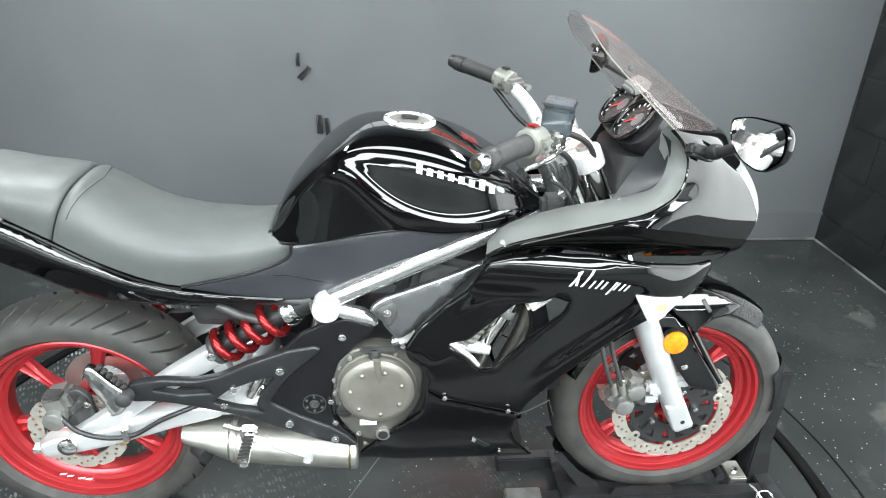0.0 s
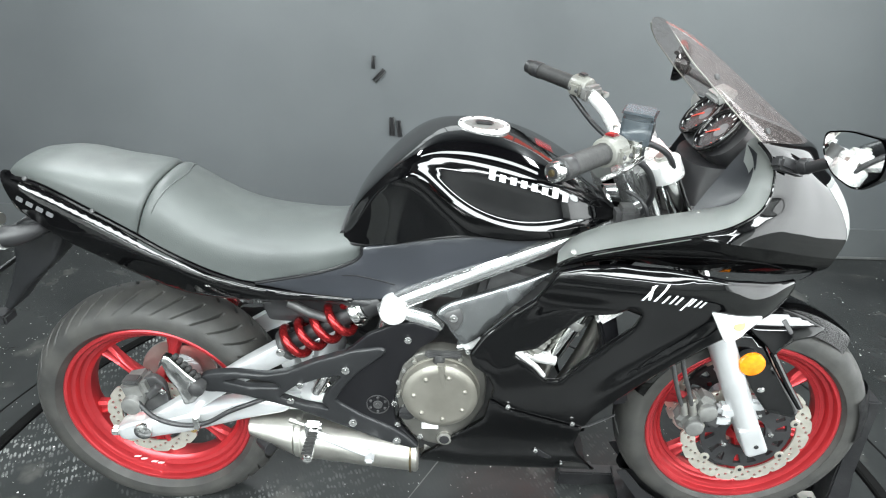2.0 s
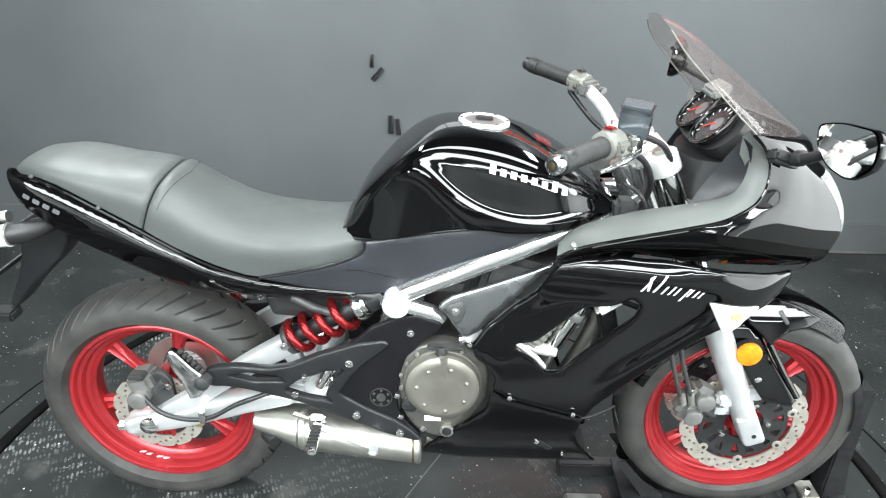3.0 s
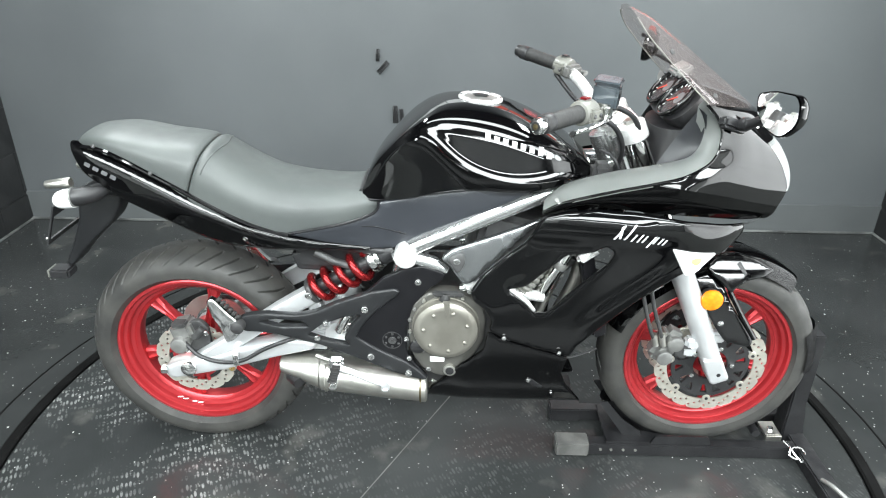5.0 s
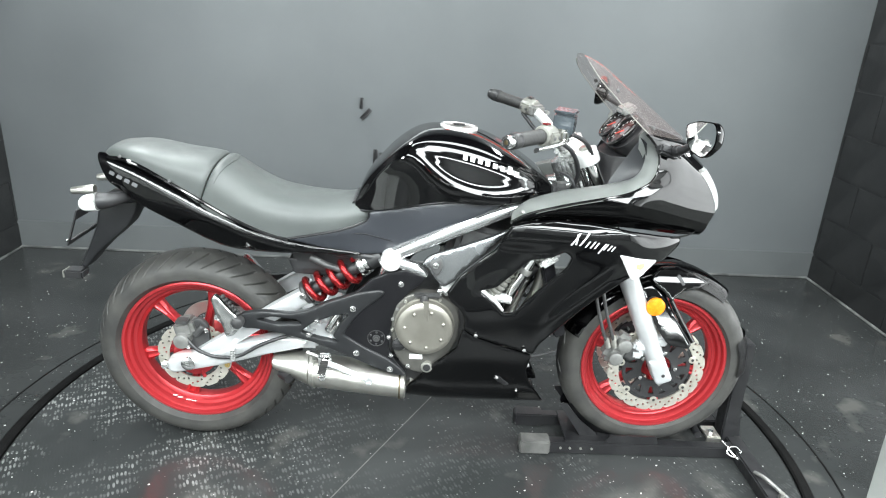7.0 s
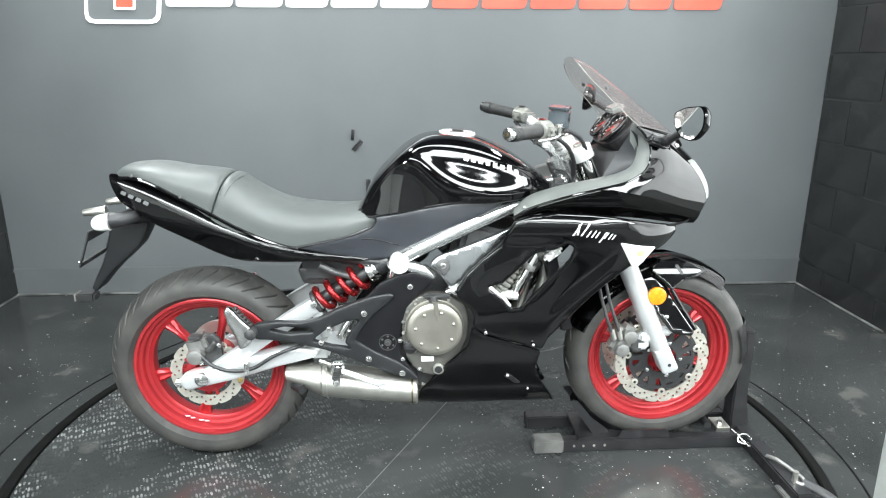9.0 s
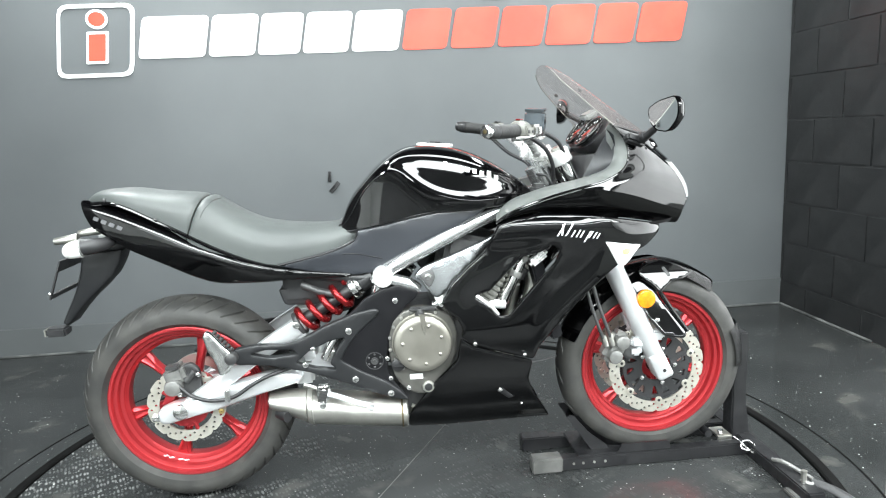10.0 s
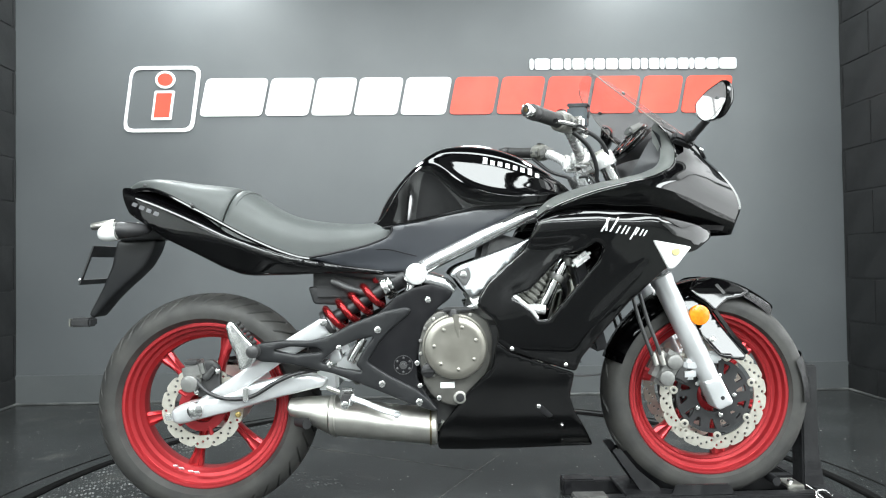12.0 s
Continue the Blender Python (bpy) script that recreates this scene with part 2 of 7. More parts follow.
        mix2.data_type = "RGBA"
        link(t, w3.outputs[0], mix2.inputs[0])
        link(t, colour, mix2.inputs[6])
        mix2.inputs[7].default_value = (0.30, 0.305, 0.30, 1)
        colour = mix2.outputs[2]
        bump(t, p, dash, 0.12, 0.0008)
    else:
        bump(t, p, grain(t, 45, 4), 0.2, 0.001)
    link(t, colour, p.inputs["Base Color"])
    link(t, num(t, grain(t, 3.5, 6), 0.11, 0.27), p.inputs["Roughness"])
    p.inputs["Specular IOR Level"].default_value = 0.24
    return m


MIRROR, SCREEN, TYRE = mirror_material(), screen_material(), tyre_material()
FLOOR_MAT, TABLE_MAT = floor_material("black_floor_coating", False), floor_material("black_tread_plate", True)
def glow_material():
    m, t, p = nodes_of("lamp_diffuser")
    p.inputs["Emission Color"].default_value = (0.90, 0.975, 1.0, 1)
    p.inputs["Emission Strength"].default_value = 3.0
    return m


GLOW = glow_material()

# ---- building helpers ----
BASES = {}


def thing(name, at, label, category, group="", kind=""):
    ob = new(name)
    ob.location = at
    ob.empty_display_size = 0.05
    BASES[ob.name] = Vector(at)
    return tagged(ob, label, category, group, kind)


def finish(bm, angle=38):
    me = bpy.data.meshes.new("mesh")
    bmesh.ops.recalc_face_normals(bm, faces=bm.faces)
    bm.to_mesh(me)
    bm.free()
    me.shade_smooth()
    me.set_sharp_from_angle(angle=radians(angle))
    return me


def part(name, bm, material, parent=None, label="", angle=38):
    """Links a bmesh, given in world metres, as one mesh under a thing or a part."""
    me = finish(bm, angle)
    me.materials.append(material)
    me.name = name
    ob = new(name, me)
    if parent is not None:
        ob.parent = parent
        if parent.type == "EMPTY":
            ob.matrix_parent_inverse = Matrix.Translation(-BASES[parent.name])
    if label:
        tagged(ob, label)
    return ob


def box(bm, x0, x1, y0, y1, z0, z1, bevel=0.0, m=None):
    r = bmesh.ops.create_cube(bm, size=1)
    vs = r["verts"]
    for v in vs:
        v.co = Vector((x0 + (v.co.x + .5) * (x1 - x0), y0 + (v.co.y + .5) * (y1 - y0), z0 + (v.co.z + .5) * (z1 - z0)))
    if bevel:
        es = list({e for v in vs for e in v.link_edges})
        r2 = bmesh.ops.bevel(bm, geom=es, offset=bevel, segments=2, affect="EDGES")
        vs = list({v for f in r2["faces"] for v in f.verts} | {v for v in vs if v.is_valid})
    if m is not None:
        for v in vs:
            v.co = m @ v.co
    return bm


def ring_frame(d):
    d = Vector(d).normalized()
    a = d.orthogonal().normalized()
    return a, d.cross(a).normalized()


def sweep(bm, pts, radii, n=12, closed_ends=True, flat=1.0, up=None):
    """A tube along points. flat squeezes it along the second frame axis."""
    pts = [Vector(p) for p in pts]
    if not hasattr(radii, "__len__"):
        radii = [radii] * len(pts)
    rings, a = [], None
    for i, p in enumerate(pts):
        d = (pts[min(i + 1, len(pts) - 1)] - pts[max(i - 1, 0)]).normalized()
        if a is None:
            a = Vector(up) if up else d.orthogonal()
        a = (a - d * a.dot(d)).normalized()
        b = d.cross(a).normalized()
        rings.append([bm.verts.new(p + radii[i] * (math.cos(k * 2 * math.pi / n) * a + flat * math.sin(k * 2 * math.pi / n) * b)) for k in range(n)])
    for r0, r1 in zip(rings, rings[1:]):
        for k in range(n):
            bm.faces.new((r0[k], r0[(k + 1) % n], r1[(k + 1) % n], r1[k]))
    if closed_ends:
        bm.faces.new(rings[0][::-1])
        bm.faces.new(rings[-1])
    return bm


def smooth_path(pts, steps=8):
    """Catmull-Rom through points."""
    pts = [Vector(p) for p in pts]
    out = []
    for i in range(len(pts) - 1):
        p0, p1, p2, p3 = pts[max(i - 1, 0)], pts[i], pts[i + 1], pts[min(i + 2, len(pts) - 1)]
        for s in range(steps):
            t = s / steps
            out.append(0.5 * ((2 * p1) + (p2 - p0) * t + (2 * p0 - 5 * p1 + 4 * p2 - p3) * t * t + (3 * p1 - p0 - 3 * p2 + p3) * t ** 3))
    out.append(pts[-1])
    return out


def rod(bm, a, b, r0, r1=None, n=16, bevel=0.0):
    r1 = r0 if r1 is None else r1
    a, b = Vector(a), Vector(b)
    if bevel:
        d = (b - a).normalized() * bevel
        return sweep(bm, [a, a + d * 0.3, a + d, b - d, b - d * 0.3, b], [r0 - bevel, r0 - bevel * 0.3, r0, r1, r1 - bevel * 0.3, r1 - bevel], n)
    return sweep(bm, [a, b], [r0, r1], n)


def lathe(bm, centre, profile, n=72, closed=True, axis="y"):
    """Turns a profile of (radius, offset along the axis) round an axis through centre."""
    c = Vector(centre)
    rings = []
    for r, o in profile:
        ring = []
        for k in range(n):
            a = 2 * math.pi * k / n
            u, v = r * math.cos(a), r * math.sin(a)
            ring.append(bm.verts.new(c + (Vector((u, o, v)) if axis == "y" else Vector((u, v, o)))))
        rings.append(ring)
    m = len(rings)
    for i in range(m if closed else m - 1):
        r0, r1 = rings[i], rings[(i + 1) % m]
        for k in range(n):
            bm.faces.new((r0[k], r0[(k + 1) % n], r1[(k + 1) % n], r1[k]))
    return bm


def disc(bm, centre, normal, radius, depth, n=32, dome=0.0, bevel=0.0):
    """A round plate with an optional domed face; it grows along the normal."""
    c, nrm = Vector(centre), Vector(normal).normalized()
    a, b = ring_frame(nrm)
    prof = [(radius, 0.0), (radius, depth - bevel), (radius - bevel * 0.3, depth - bevel * 0.3), (radius - bevel, depth)] if bevel else [(radius, 0.0), (radius, depth)]
    last = prof[-1][0]
    for i in range(1, 5):
        prof.append((last * (1 - i / 5), depth + dome * (1 - (1 - i / 5) ** 2)))
    rings = [[bm.verts.new(c + nrm * o + r * (math.cos(2 * math.pi * k / n) * a + math.sin(2 * math.pi * k / n) * b)) for k in range(n)] for r, o in prof]
    for r0, r1 in zip(rings, rings[1:]):
        for k in range(n):
            bm.faces.new((r0[k], r0[(k + 1) % n], r1[(k + 1) % n], r1[k]))
    bm.faces.new(rings[0][::-1])
    bm.faces.new(rings[-1])
    return bm


def seg_dist(P, poly):
    A = np.array(poly, float)
    B = np.roll(A, -1, axis=0)
    d = B - A
    L = np.maximum((d ** 2).sum(1), 1e-12)
    t = np.clip(((P[:, None, :] - A[None]) * d[None]).sum(2) / L, 0, 1)
    q = A[None] + t[..., None] * d[None]
    return np.sqrt(((P[:, None, :] - q) ** 2).sum(2)).min(1)


def inside(P, poly):
    x, y = P[:, 0], P[:, 1]
    c = np.zeros(len(P), bool)
    for (x0, y0), (x1, y1) in zip(poly, list(poly[1:]) + [poly[0]]):
        if y0 != y1:
            c ^= ((y0 > y) != (y1 > y)) & (x < (x1 - x0) * (y - y0) / (y1 - y0) + x0)
    return c


def rounded(poly, r=0.012, steps=3):
    """Rounds the corners of a polygon."""
    n, out = len(poly), []
    for i in range(n):
        p, a, b = Vector(poly[i]), Vector(poly[i - 1]), Vector(poly[(i + 1) % n])
        u, v = (a - p), (b - p)
        k = min(r, u.length * 0.45, v.length * 0.45)
        s, e = p + u.normalized() * k, p + v.normalized() * k
        for j in range(steps + 1):
            t = j / steps
            q = s * (1 - t) ** 2 + p * 2 * t * (1 - t) + e * t * t
            out.append((q.x, q.y))
    return out


def dense(poly, step):
    out = []
    for p, q in zip(poly, list(poly[1:]) + [poly[0]]):
        k = max(1, int(math.dist(p, q) / step))
        out += [(p[0] + (q[0] - p[0]) * i / k, p[1] + (q[1] - p[1]) * i / k) for i in range(k)]
    return out


def fill(loops, pts=()):
    """Triangles of a polygon with holes and inner points."""
    verts, edges = [], []
    for lp in loops:
        k, n = len(verts), len(lp)
        edges += [(k + i, k + (i + 1) % n) for i in range(n)]
        verts += [Vector(p) for p in lp]
    seen = set()
    for p in pts:
        key = (round(p[0] / 0.0012), round(p[1] / 0.0012))
        if key not in seen:
            seen.add(key)
            verts.append(Vector((float(p[0]), float(p[1]))))
    co, _, tri, *_ = delaunay_2d_cdt(verts, edges, [], 0, 1e-5)
    tri = [f for f in tri if len(set(f)) == 3]
    mid = np.array([[sum(co[i].x for i in f) / 3, sum(co[i].y for i in f) / 3] for f in tri])
    keep = inside(mid, loops[0])
    for h in loops[1:]:
        keep &= ~inside(mid, h)
    return co, [f for f, k in zip(tri, keep) if k]


def panel(outline, depth_at, thick=0.004, holes=(), roll=0.006, res=0.014, side=-1, corner=0.010):
    """A curved sheet seen from the side: outline and holes in (x, z), its outer face at y = side * depth_at(x, z), edges rolled in."""
    loops = [dense(rounded(outline, corner), res * 0.7)] + [dense(rounded(h, corner * 0.7), res * 0.7) for h in holes]
    xs, zs = [p[0] for p in loops[0]], [p[1] for p in loops[0]]
    pts = []
    row, z = 0, min(zs)
    while z < max(zs):
        x = min(xs) + (res / 2 if row % 2 else 0)
        while x < max(xs):
            pts.append((x, z))
            x += res
        row, z = row + 1, z + res * 0.87
    P = np.array(pts) if pts else np.zeros((0, 2))
    if len(P):
        keep = inside(P, loops[0])
        dist = seg_dist(P, loops[0])
        for h in loops[1:]:
            keep &= ~inside(P, h)
            dist = np.minimum(dist, seg_dist(P, h))
        P = P[keep & (dist > res * 0.45)]
    # a ring of points just inside every edge, for the rolled border
    extra = []
    if roll:
        for li, lp in enumerate(loops):
            L = np.array(lp)
            for f in (0.3, 0.75):
                T = np.roll(L, -1, 0) - np.roll(L, 1, 0)
                N = np.stack([-T[:, 1], T[:, 0]], 1)
                N /= np.maximum(np.linalg.norm(N, axis=1, keepdims=True), 1e-9)
                for s in (1, -1):
                    Q = L + s * N * roll * f
                    ok = inside(Q, loops[0])
                    dd = seg_dist(Q, loops[0])
                    for h in loops[1:]:
                        ok &= ~inside(Q, h)
                        dd = np.minimum(dd, seg_dist(Q, h))
                    extra.append(Q[ok & (dd > roll * f * 0.8)])
    if extra:
        E = np.concatenate(extra)
        if len(P):
            P = P[seg_dist(P, loops[0]) > roll] if len(loops) == 1 else P[np.minimum.reduce([seg_dist(P, l) for l in loops]) > roll]
        P = np.concatenate([P, E]) if len(P) else E
    co, tri = fill(loops, P)
    C = np.array([(c.x, c.y) for c in co])
    D = np.minimum.reduce([seg_dist(C, l) for l in loops])
    bm = bmesh.new()
    outer, inner = [], []
    for (x, z), d in zip(C, D):
        y = depth_at(x, z)
        if roll and d < roll:
            k = 1 - d / roll
            y -= roll * 0.8 * (1 - math.sqrt(max(0.0, 1 - k * k)))
        outer.append(bm.verts.new((x, side * y, z)))
        inner.append(bm.verts.new((x, side * (y - thick), z)))
    bm.verts.ensure_lookup_table()
    edges = {}
    for f in tri:
        if len(set(f)) < 3:
            continue
        bm.faces.new([outer[i] for i in f])
        bm.faces.new([inner[i] for i in reversed(f)])
        for i in range(len(f)):
            e = (f[i], f[(i + 1) % len(f)])
            key = tuple(sorted(e))
            edges[key] = None if key in edges else e
    for e in edges.values():
        if e:
            i, j = e
            bm.faces.new((outer[j], outer[i], inner[i], inner[j]))
    return bm


def curve(*pairs):
    xs, ys = [p[0] for p in pairs], [p[1] for p in pairs]
    def at(x):
        return float(np.interp(x, xs, ys))
    return at


def soft_curve(*pairs):
    """A smooth curve through points (monotone cubic in pieces)."""
    X, Y = np.array([p[0] for p in pairs], float), np.array([p[1] for p in pairs], float)
    S = np.gradient(Y, X)
    def at(x):
        x = min(max(x, X[0]), X[-1])
        i = int(min(max(np.searchsorted(X, x) - 1, 0), len(X) - 2))
        h = X[i + 1] - X[i]
        t = (x - X[i]) / h
        return float((2 * t ** 3 - 3 * t * t + 1) * Y[i] + (t ** 3 - 2 * t * t + t) * h * S[i] + (-2 * t ** 3 + 3 * t * t) * Y[i + 1] + (t ** 3 - t * t) * h * S[i + 1])
    return at


def smoothstep(t):
    t = min(max(t, 0.0), 1.0)
    return t * t * (3 - 2 * t)


def skin(rows, close_v=False, cap=False):
    """A surface over rows of points."""
    bm = bmesh.new()
    vs = [[bm.verts.new(p) for p in r] for r in rows]
    n = len(vs[0])
    for a, b in zip(vs, vs[1:]):
        for k in range(n if close_v else n - 1):
            bm.faces.new((a[k], a[(k + 1) % n], b[(k + 1) % n], b[k]))
    if cap:
        bm.faces.new(vs[0][::-1])
        bm.faces.new(vs[-1])
    return bm


def bolt(parent, x, y, z, r=0.007, material=None, name="bolt", sgn=-1):
    bm = disc(bmesh.new(), (x, y, z), (0, sgn, 0), r, 0.004, 14, 0.001, 0.0015)
    disc(bm, (x, y + sgn * 0.004, z), (0, sgn, 0), r * 0.45, 0.0012, 6)
    return part(name, bm, material or CHROME, parent)

# ---- the room ----
def room():
    wt = 0.2
    x0, x1, y0, y1, h = ROOM_X0, ROOM_X1, ROOM_Y0, ROOM_Y1, ROOM_Z
    bm = box(bmesh.new(), x0 - wt, x1 + wt, y1, y1 + wt, -0.1, h)
    tagged(part("wall_north", bm, WALL_MAT), "smooth dark grey painted studio wall behind the motorcycle", "wall", kind="structure")
    for name, a, b, ya in (("wall_east", x1 - 0.0035, x1 + wt, EAST_END), ("wall_west", x0 - wt, x0 + 0.0035, y0)):
        bm = box(bmesh.new(), a, b, ya, y1, -0.1, h)
        ob = part(name, bm, JOINT_MAT)
        tagged(ob, "black painted concrete block wall with recessed joints", "wall", kind="structure")
    # the shop in front of the booth, out of view, added for gloss reflections
    sx0, sx1, sy0 = SHOP_X0, SHOP_X1, SHOP_Y0
    for name, *d in (("wall_south", -1.4, sx1 + wt, sy0 - wt, sy0), ("wall_south_end", sx0 - wt, -1.4, sy0 - wt, sy0), ("wall_southwest", sx0 - wt, sx0, sy0, y0 + wt), ("wall_southeast", sx1, sx1 + wt, sy0, BAY_Y0),
                     ("wall_return_west", sx0, x0 - wt, y0, y0 + wt)):
        tagged(part(name, box(bmesh.new(), *d, -0.1, h), DIM_MAT if name == "wall_south" else SHOP_MAT), "unseen shop wall, added and toned for reflections", "wall", kind="structure")
    bm = box(bmesh.new(), x0 - wt, x1 + wt, y0, y1 + wt, h, h + 0.15)
    tagged(part("ceiling", bm, CEIL_MAT), "black painted ceiling", "ceiling", kind="structure")
    bm = box(bmesh.new(), sx0 - wt, x1 + wt, sy0 - wt, y0, h, h + 0.15)
    box(bm, x1 + wt, sx1 + wt, sy0 - wt, BAY_Y0, h, h + 0.15)
    tagged(part("shop_ceiling", bm, SHOP_CEIL), "unseen grey shop ceiling, added for reflections", "ceiling", kind="structure")
    # unseen tall white bay added beside the booth, for the nose to reflect
    for name, *d in (("wall_bay_east", sx1, sx1 + wt, BAY_Y0, BAY_Y1 + wt, -0.1, BAY_Z), ("wall_bay_north", x1 + wt, sx1, BAY_Y1, BAY_Y1 + wt, -0.1, BAY_Z), ("wall_bay_west", x1, x1 + wt, y1 + wt, BAY_Y1 + wt, -0.1, h),
                     ("wall_bay_upper", x1, x1 + wt, BAY_Y0 - wt, BAY_Y1 + wt, h + 0.15, BAY_Z), ("wall_bay_south", x1 + wt, sx1 + wt, BAY_Y0 - wt, BAY_Y0, h + 0.15, BAY_Z)):
        tagged(part(name, box(bmesh.new(), *d), SHOP_MAT), "unseen white bay wall, added for reflections", "wall", kind="structure")
    tagged(part("added_bay_ceiling", box(bmesh.new(), x1, sx1 + wt, BAY_Y0 - wt, BAY_Y1 + wt, BAY_Z, BAY_Z + 0.15), SHOP_MAT), "unseen white bay ceiling, added for reflections", "ceiling", kind="structure")
    # white backing added behind the unseen upper fill light
    tagged(part("high_fill_backing", box(bmesh.new(), sx1 - 0.03, sx1 - 0.003, -1.90, 2.20, 2.95, 4.85, 0.004), SHOP_MAT), "high white panel, added unseen behind the upper fill light", "window", kind="structure")
    # the floor of bare concrete, and the black coating with its slanting edge
    bm = box(bmesh.new(), sx0 - wt, sx1 + wt, sy0 - wt, BAY_Y1 + wt, -0.10, -0.004)
    tagged(part("ground", bm, CONCRETE), "grey bare concrete floor of the shop", "floor", kind="structure")
    pts = [(x0, y1), (x0, -3.9), (1.62, -3.9), (1.62, -0.757), (2.81, 0.667), (x1, 0.667), (x1, y1)]
    bm = bmesh.new()
    lo = [bm.verts.new((*p, -0.004)) for p in pts]
    hi = [bm.verts.new((*p, 0.0)) for p in pts]
    bm.faces.new(hi[::-1])
    for i in range(7):
        bm.faces.new((lo[i], lo[(i + 1) % 7], hi[(i + 1) % 7], hi[i]))
    tagged(part("floor", bm, FLOOR_MAT), "black coated floor with white paint specks and scuffs", "floor", kind="structure")
    # white backing added behind the unseen east fill light
    tagged(part("east_fill_backing", box(bmesh.new(), sx1 - 0.03, sx1 - 0.012, -4.2, 2.2, 0.0, 2.85, 0.004), SHOP_MAT), "wide white panel, added unseen behind the east fill light", "door", kind="structure")
    # skirting band with a thin top line
    bm = box(bmesh.new(), x0 + 0.002, x1 - 0.002, y1 - 0.012, y1 - 0.002, 0.0, 0.15, 0.003)
    tagged(part("baseboard", bm, SKIRT_MAT), "grey painted skirting along the smooth wall", "baseboard", kind="structure")
    # pale worn bead along the foot of the walls
    bm = box(bmesh.new(), x0 + 0.004, x1 - 0.012, y1 - 0.026, y1 - 0.013, 0.0005, 0.010, 0.003)
    box(bm, x1 - 0.024, x1 - 0.011, EAST_END + 0.1, y1 - 0.030, 0.0005, 0.010, 0.003)
    box(bm, x0 + 0.011, x0 + 0.024, y0, y1 - 0.030, 0.0005, 0.010, 0.003)
    tagged(part("trim", bm, BEAD), "worn pale sealant bead at the foot of the walls", "trim", kind="structure")
    return


BEAD = paint("worn_sealant", (0.03, 0.031, 0.031), (0.16, 0.165, 0.16), 0.5, 0, 7, 120, 0.4)
room()

DIAL = paint("black_dial_face", (0.008, 0.008, 0.009), (0.012, 0.012, 0.013), 0.25, 0, 30, 300, 0.0)
PAD = paint("scuffed_grey_rubber", (0.045, 0.045, 0.043), (0.085, 0.084, 0.080), 0.6, 0, 18, 140, 0.5)
TABLE_C, TABLE_R = (0.645, 0.03), 1.255


def turntable():
    t = thing("turntable", (*TABLE_C, 0.0), "round black tread-plate turntable with rubbed patches and painted-in glints, under the motorcycle", "turntable", kind="structure")
    c = (*TABLE_C, 0.0)
    bm = bmesh.new()
    prof = [(0.0001, 0.001), (TABLE_R - 0.030, 0.001), (TABLE_R - 0.030, 0.006), (TABLE_R - 0.034, 0.010), (0.0001, 0.010)]
    lathe(bm, c, prof, 128, True, "z")
    part("plate", bm, TABLE_MAT, t)
    bm = bmesh.new()
    lathe(bm, c, [(TABLE_R - 0.025, 0.002), (TABLE_R + 0.008, 0.002), (TABLE_R + 0.008, 0.011), (TABLE_R + 0.003, 0.015), (TABLE_R - 0.020, 0.015), (TABLE_R - 0.025, 0.011)], 128, True, "z")
    part("rim", bm, RUBBER_RING, t, "matt black rubber edge strip")
    bm = bmesh.new()
    lathe(bm, c, [(TABLE_R + 0.100, 0.0005), (TABLE_R + 0.108, 0.0005), (TABLE_R + 0.106, 0.002), (TABLE_R + 0.102, 0.002)], 128, True, "z")
    part("cover_strip", bm, RUBBER_RING, t)
    # plate joints
    for k, (x, y, ang) in enumerate(((0.60, -0.02, 62), (0.30, 0.55, -28))):
        bm = box(bmesh.new(), -0.55, 0.55, -0.0015, 0.0015, 0.0095, 0.0108, 0, pose(x, y, 0, 0, 0, ang))
        part("seam", bm, PAD, t)
    return t


RUBBER_RING = paint("matt_black_rubber", (0.002, 0.002, 0.002), (0.004, 0.004, 0.004), 0.9, 0, 9, 90, 0.4)
RUBBER_RING.node_tree.nodes["Principled BSDF"].inputs["Specular IOR Level"].default_value = 0.08
turntable()


def slanted(x, z, w, h, lean, r=0.012):
    """A rounded slanting block in (x, z)."""
    s = lean * h
    return rounded([(x, z), (x + w, z), (x + w + s, z + h), (x + s, z + h)], r, 3)


def plate(loops, y0, y1):
    """A flat plate in (x, z), first loop outside, the others cut out."""
    co, tri = fill(loops)
    bm = bmesh.new()
    f0 = [bm.verts.new((c.x, y0, c.y)) for c in co]
    f1 = [bm.verts.new((c.x, y1, c.y)) for c in co]
    edges = {}
    for f in tri:
        if len(set(f)) < 3:
            continue
        bm.faces.new([f0[i] for i in f])
        bm.faces.new([f1[i] for i in reversed(f)])
        for i in range(len(f)):
            e = (f[i], f[(i + 1) % len(f)])
            key = tuple(sorted(e))
            edges[key] = None if key in edges else e
    for e in edges.values():
        if e:
            bm.faces.new((f0[e[1]], f0[e[0]], f1[e[0]], f1[e[1]]))
    return bm


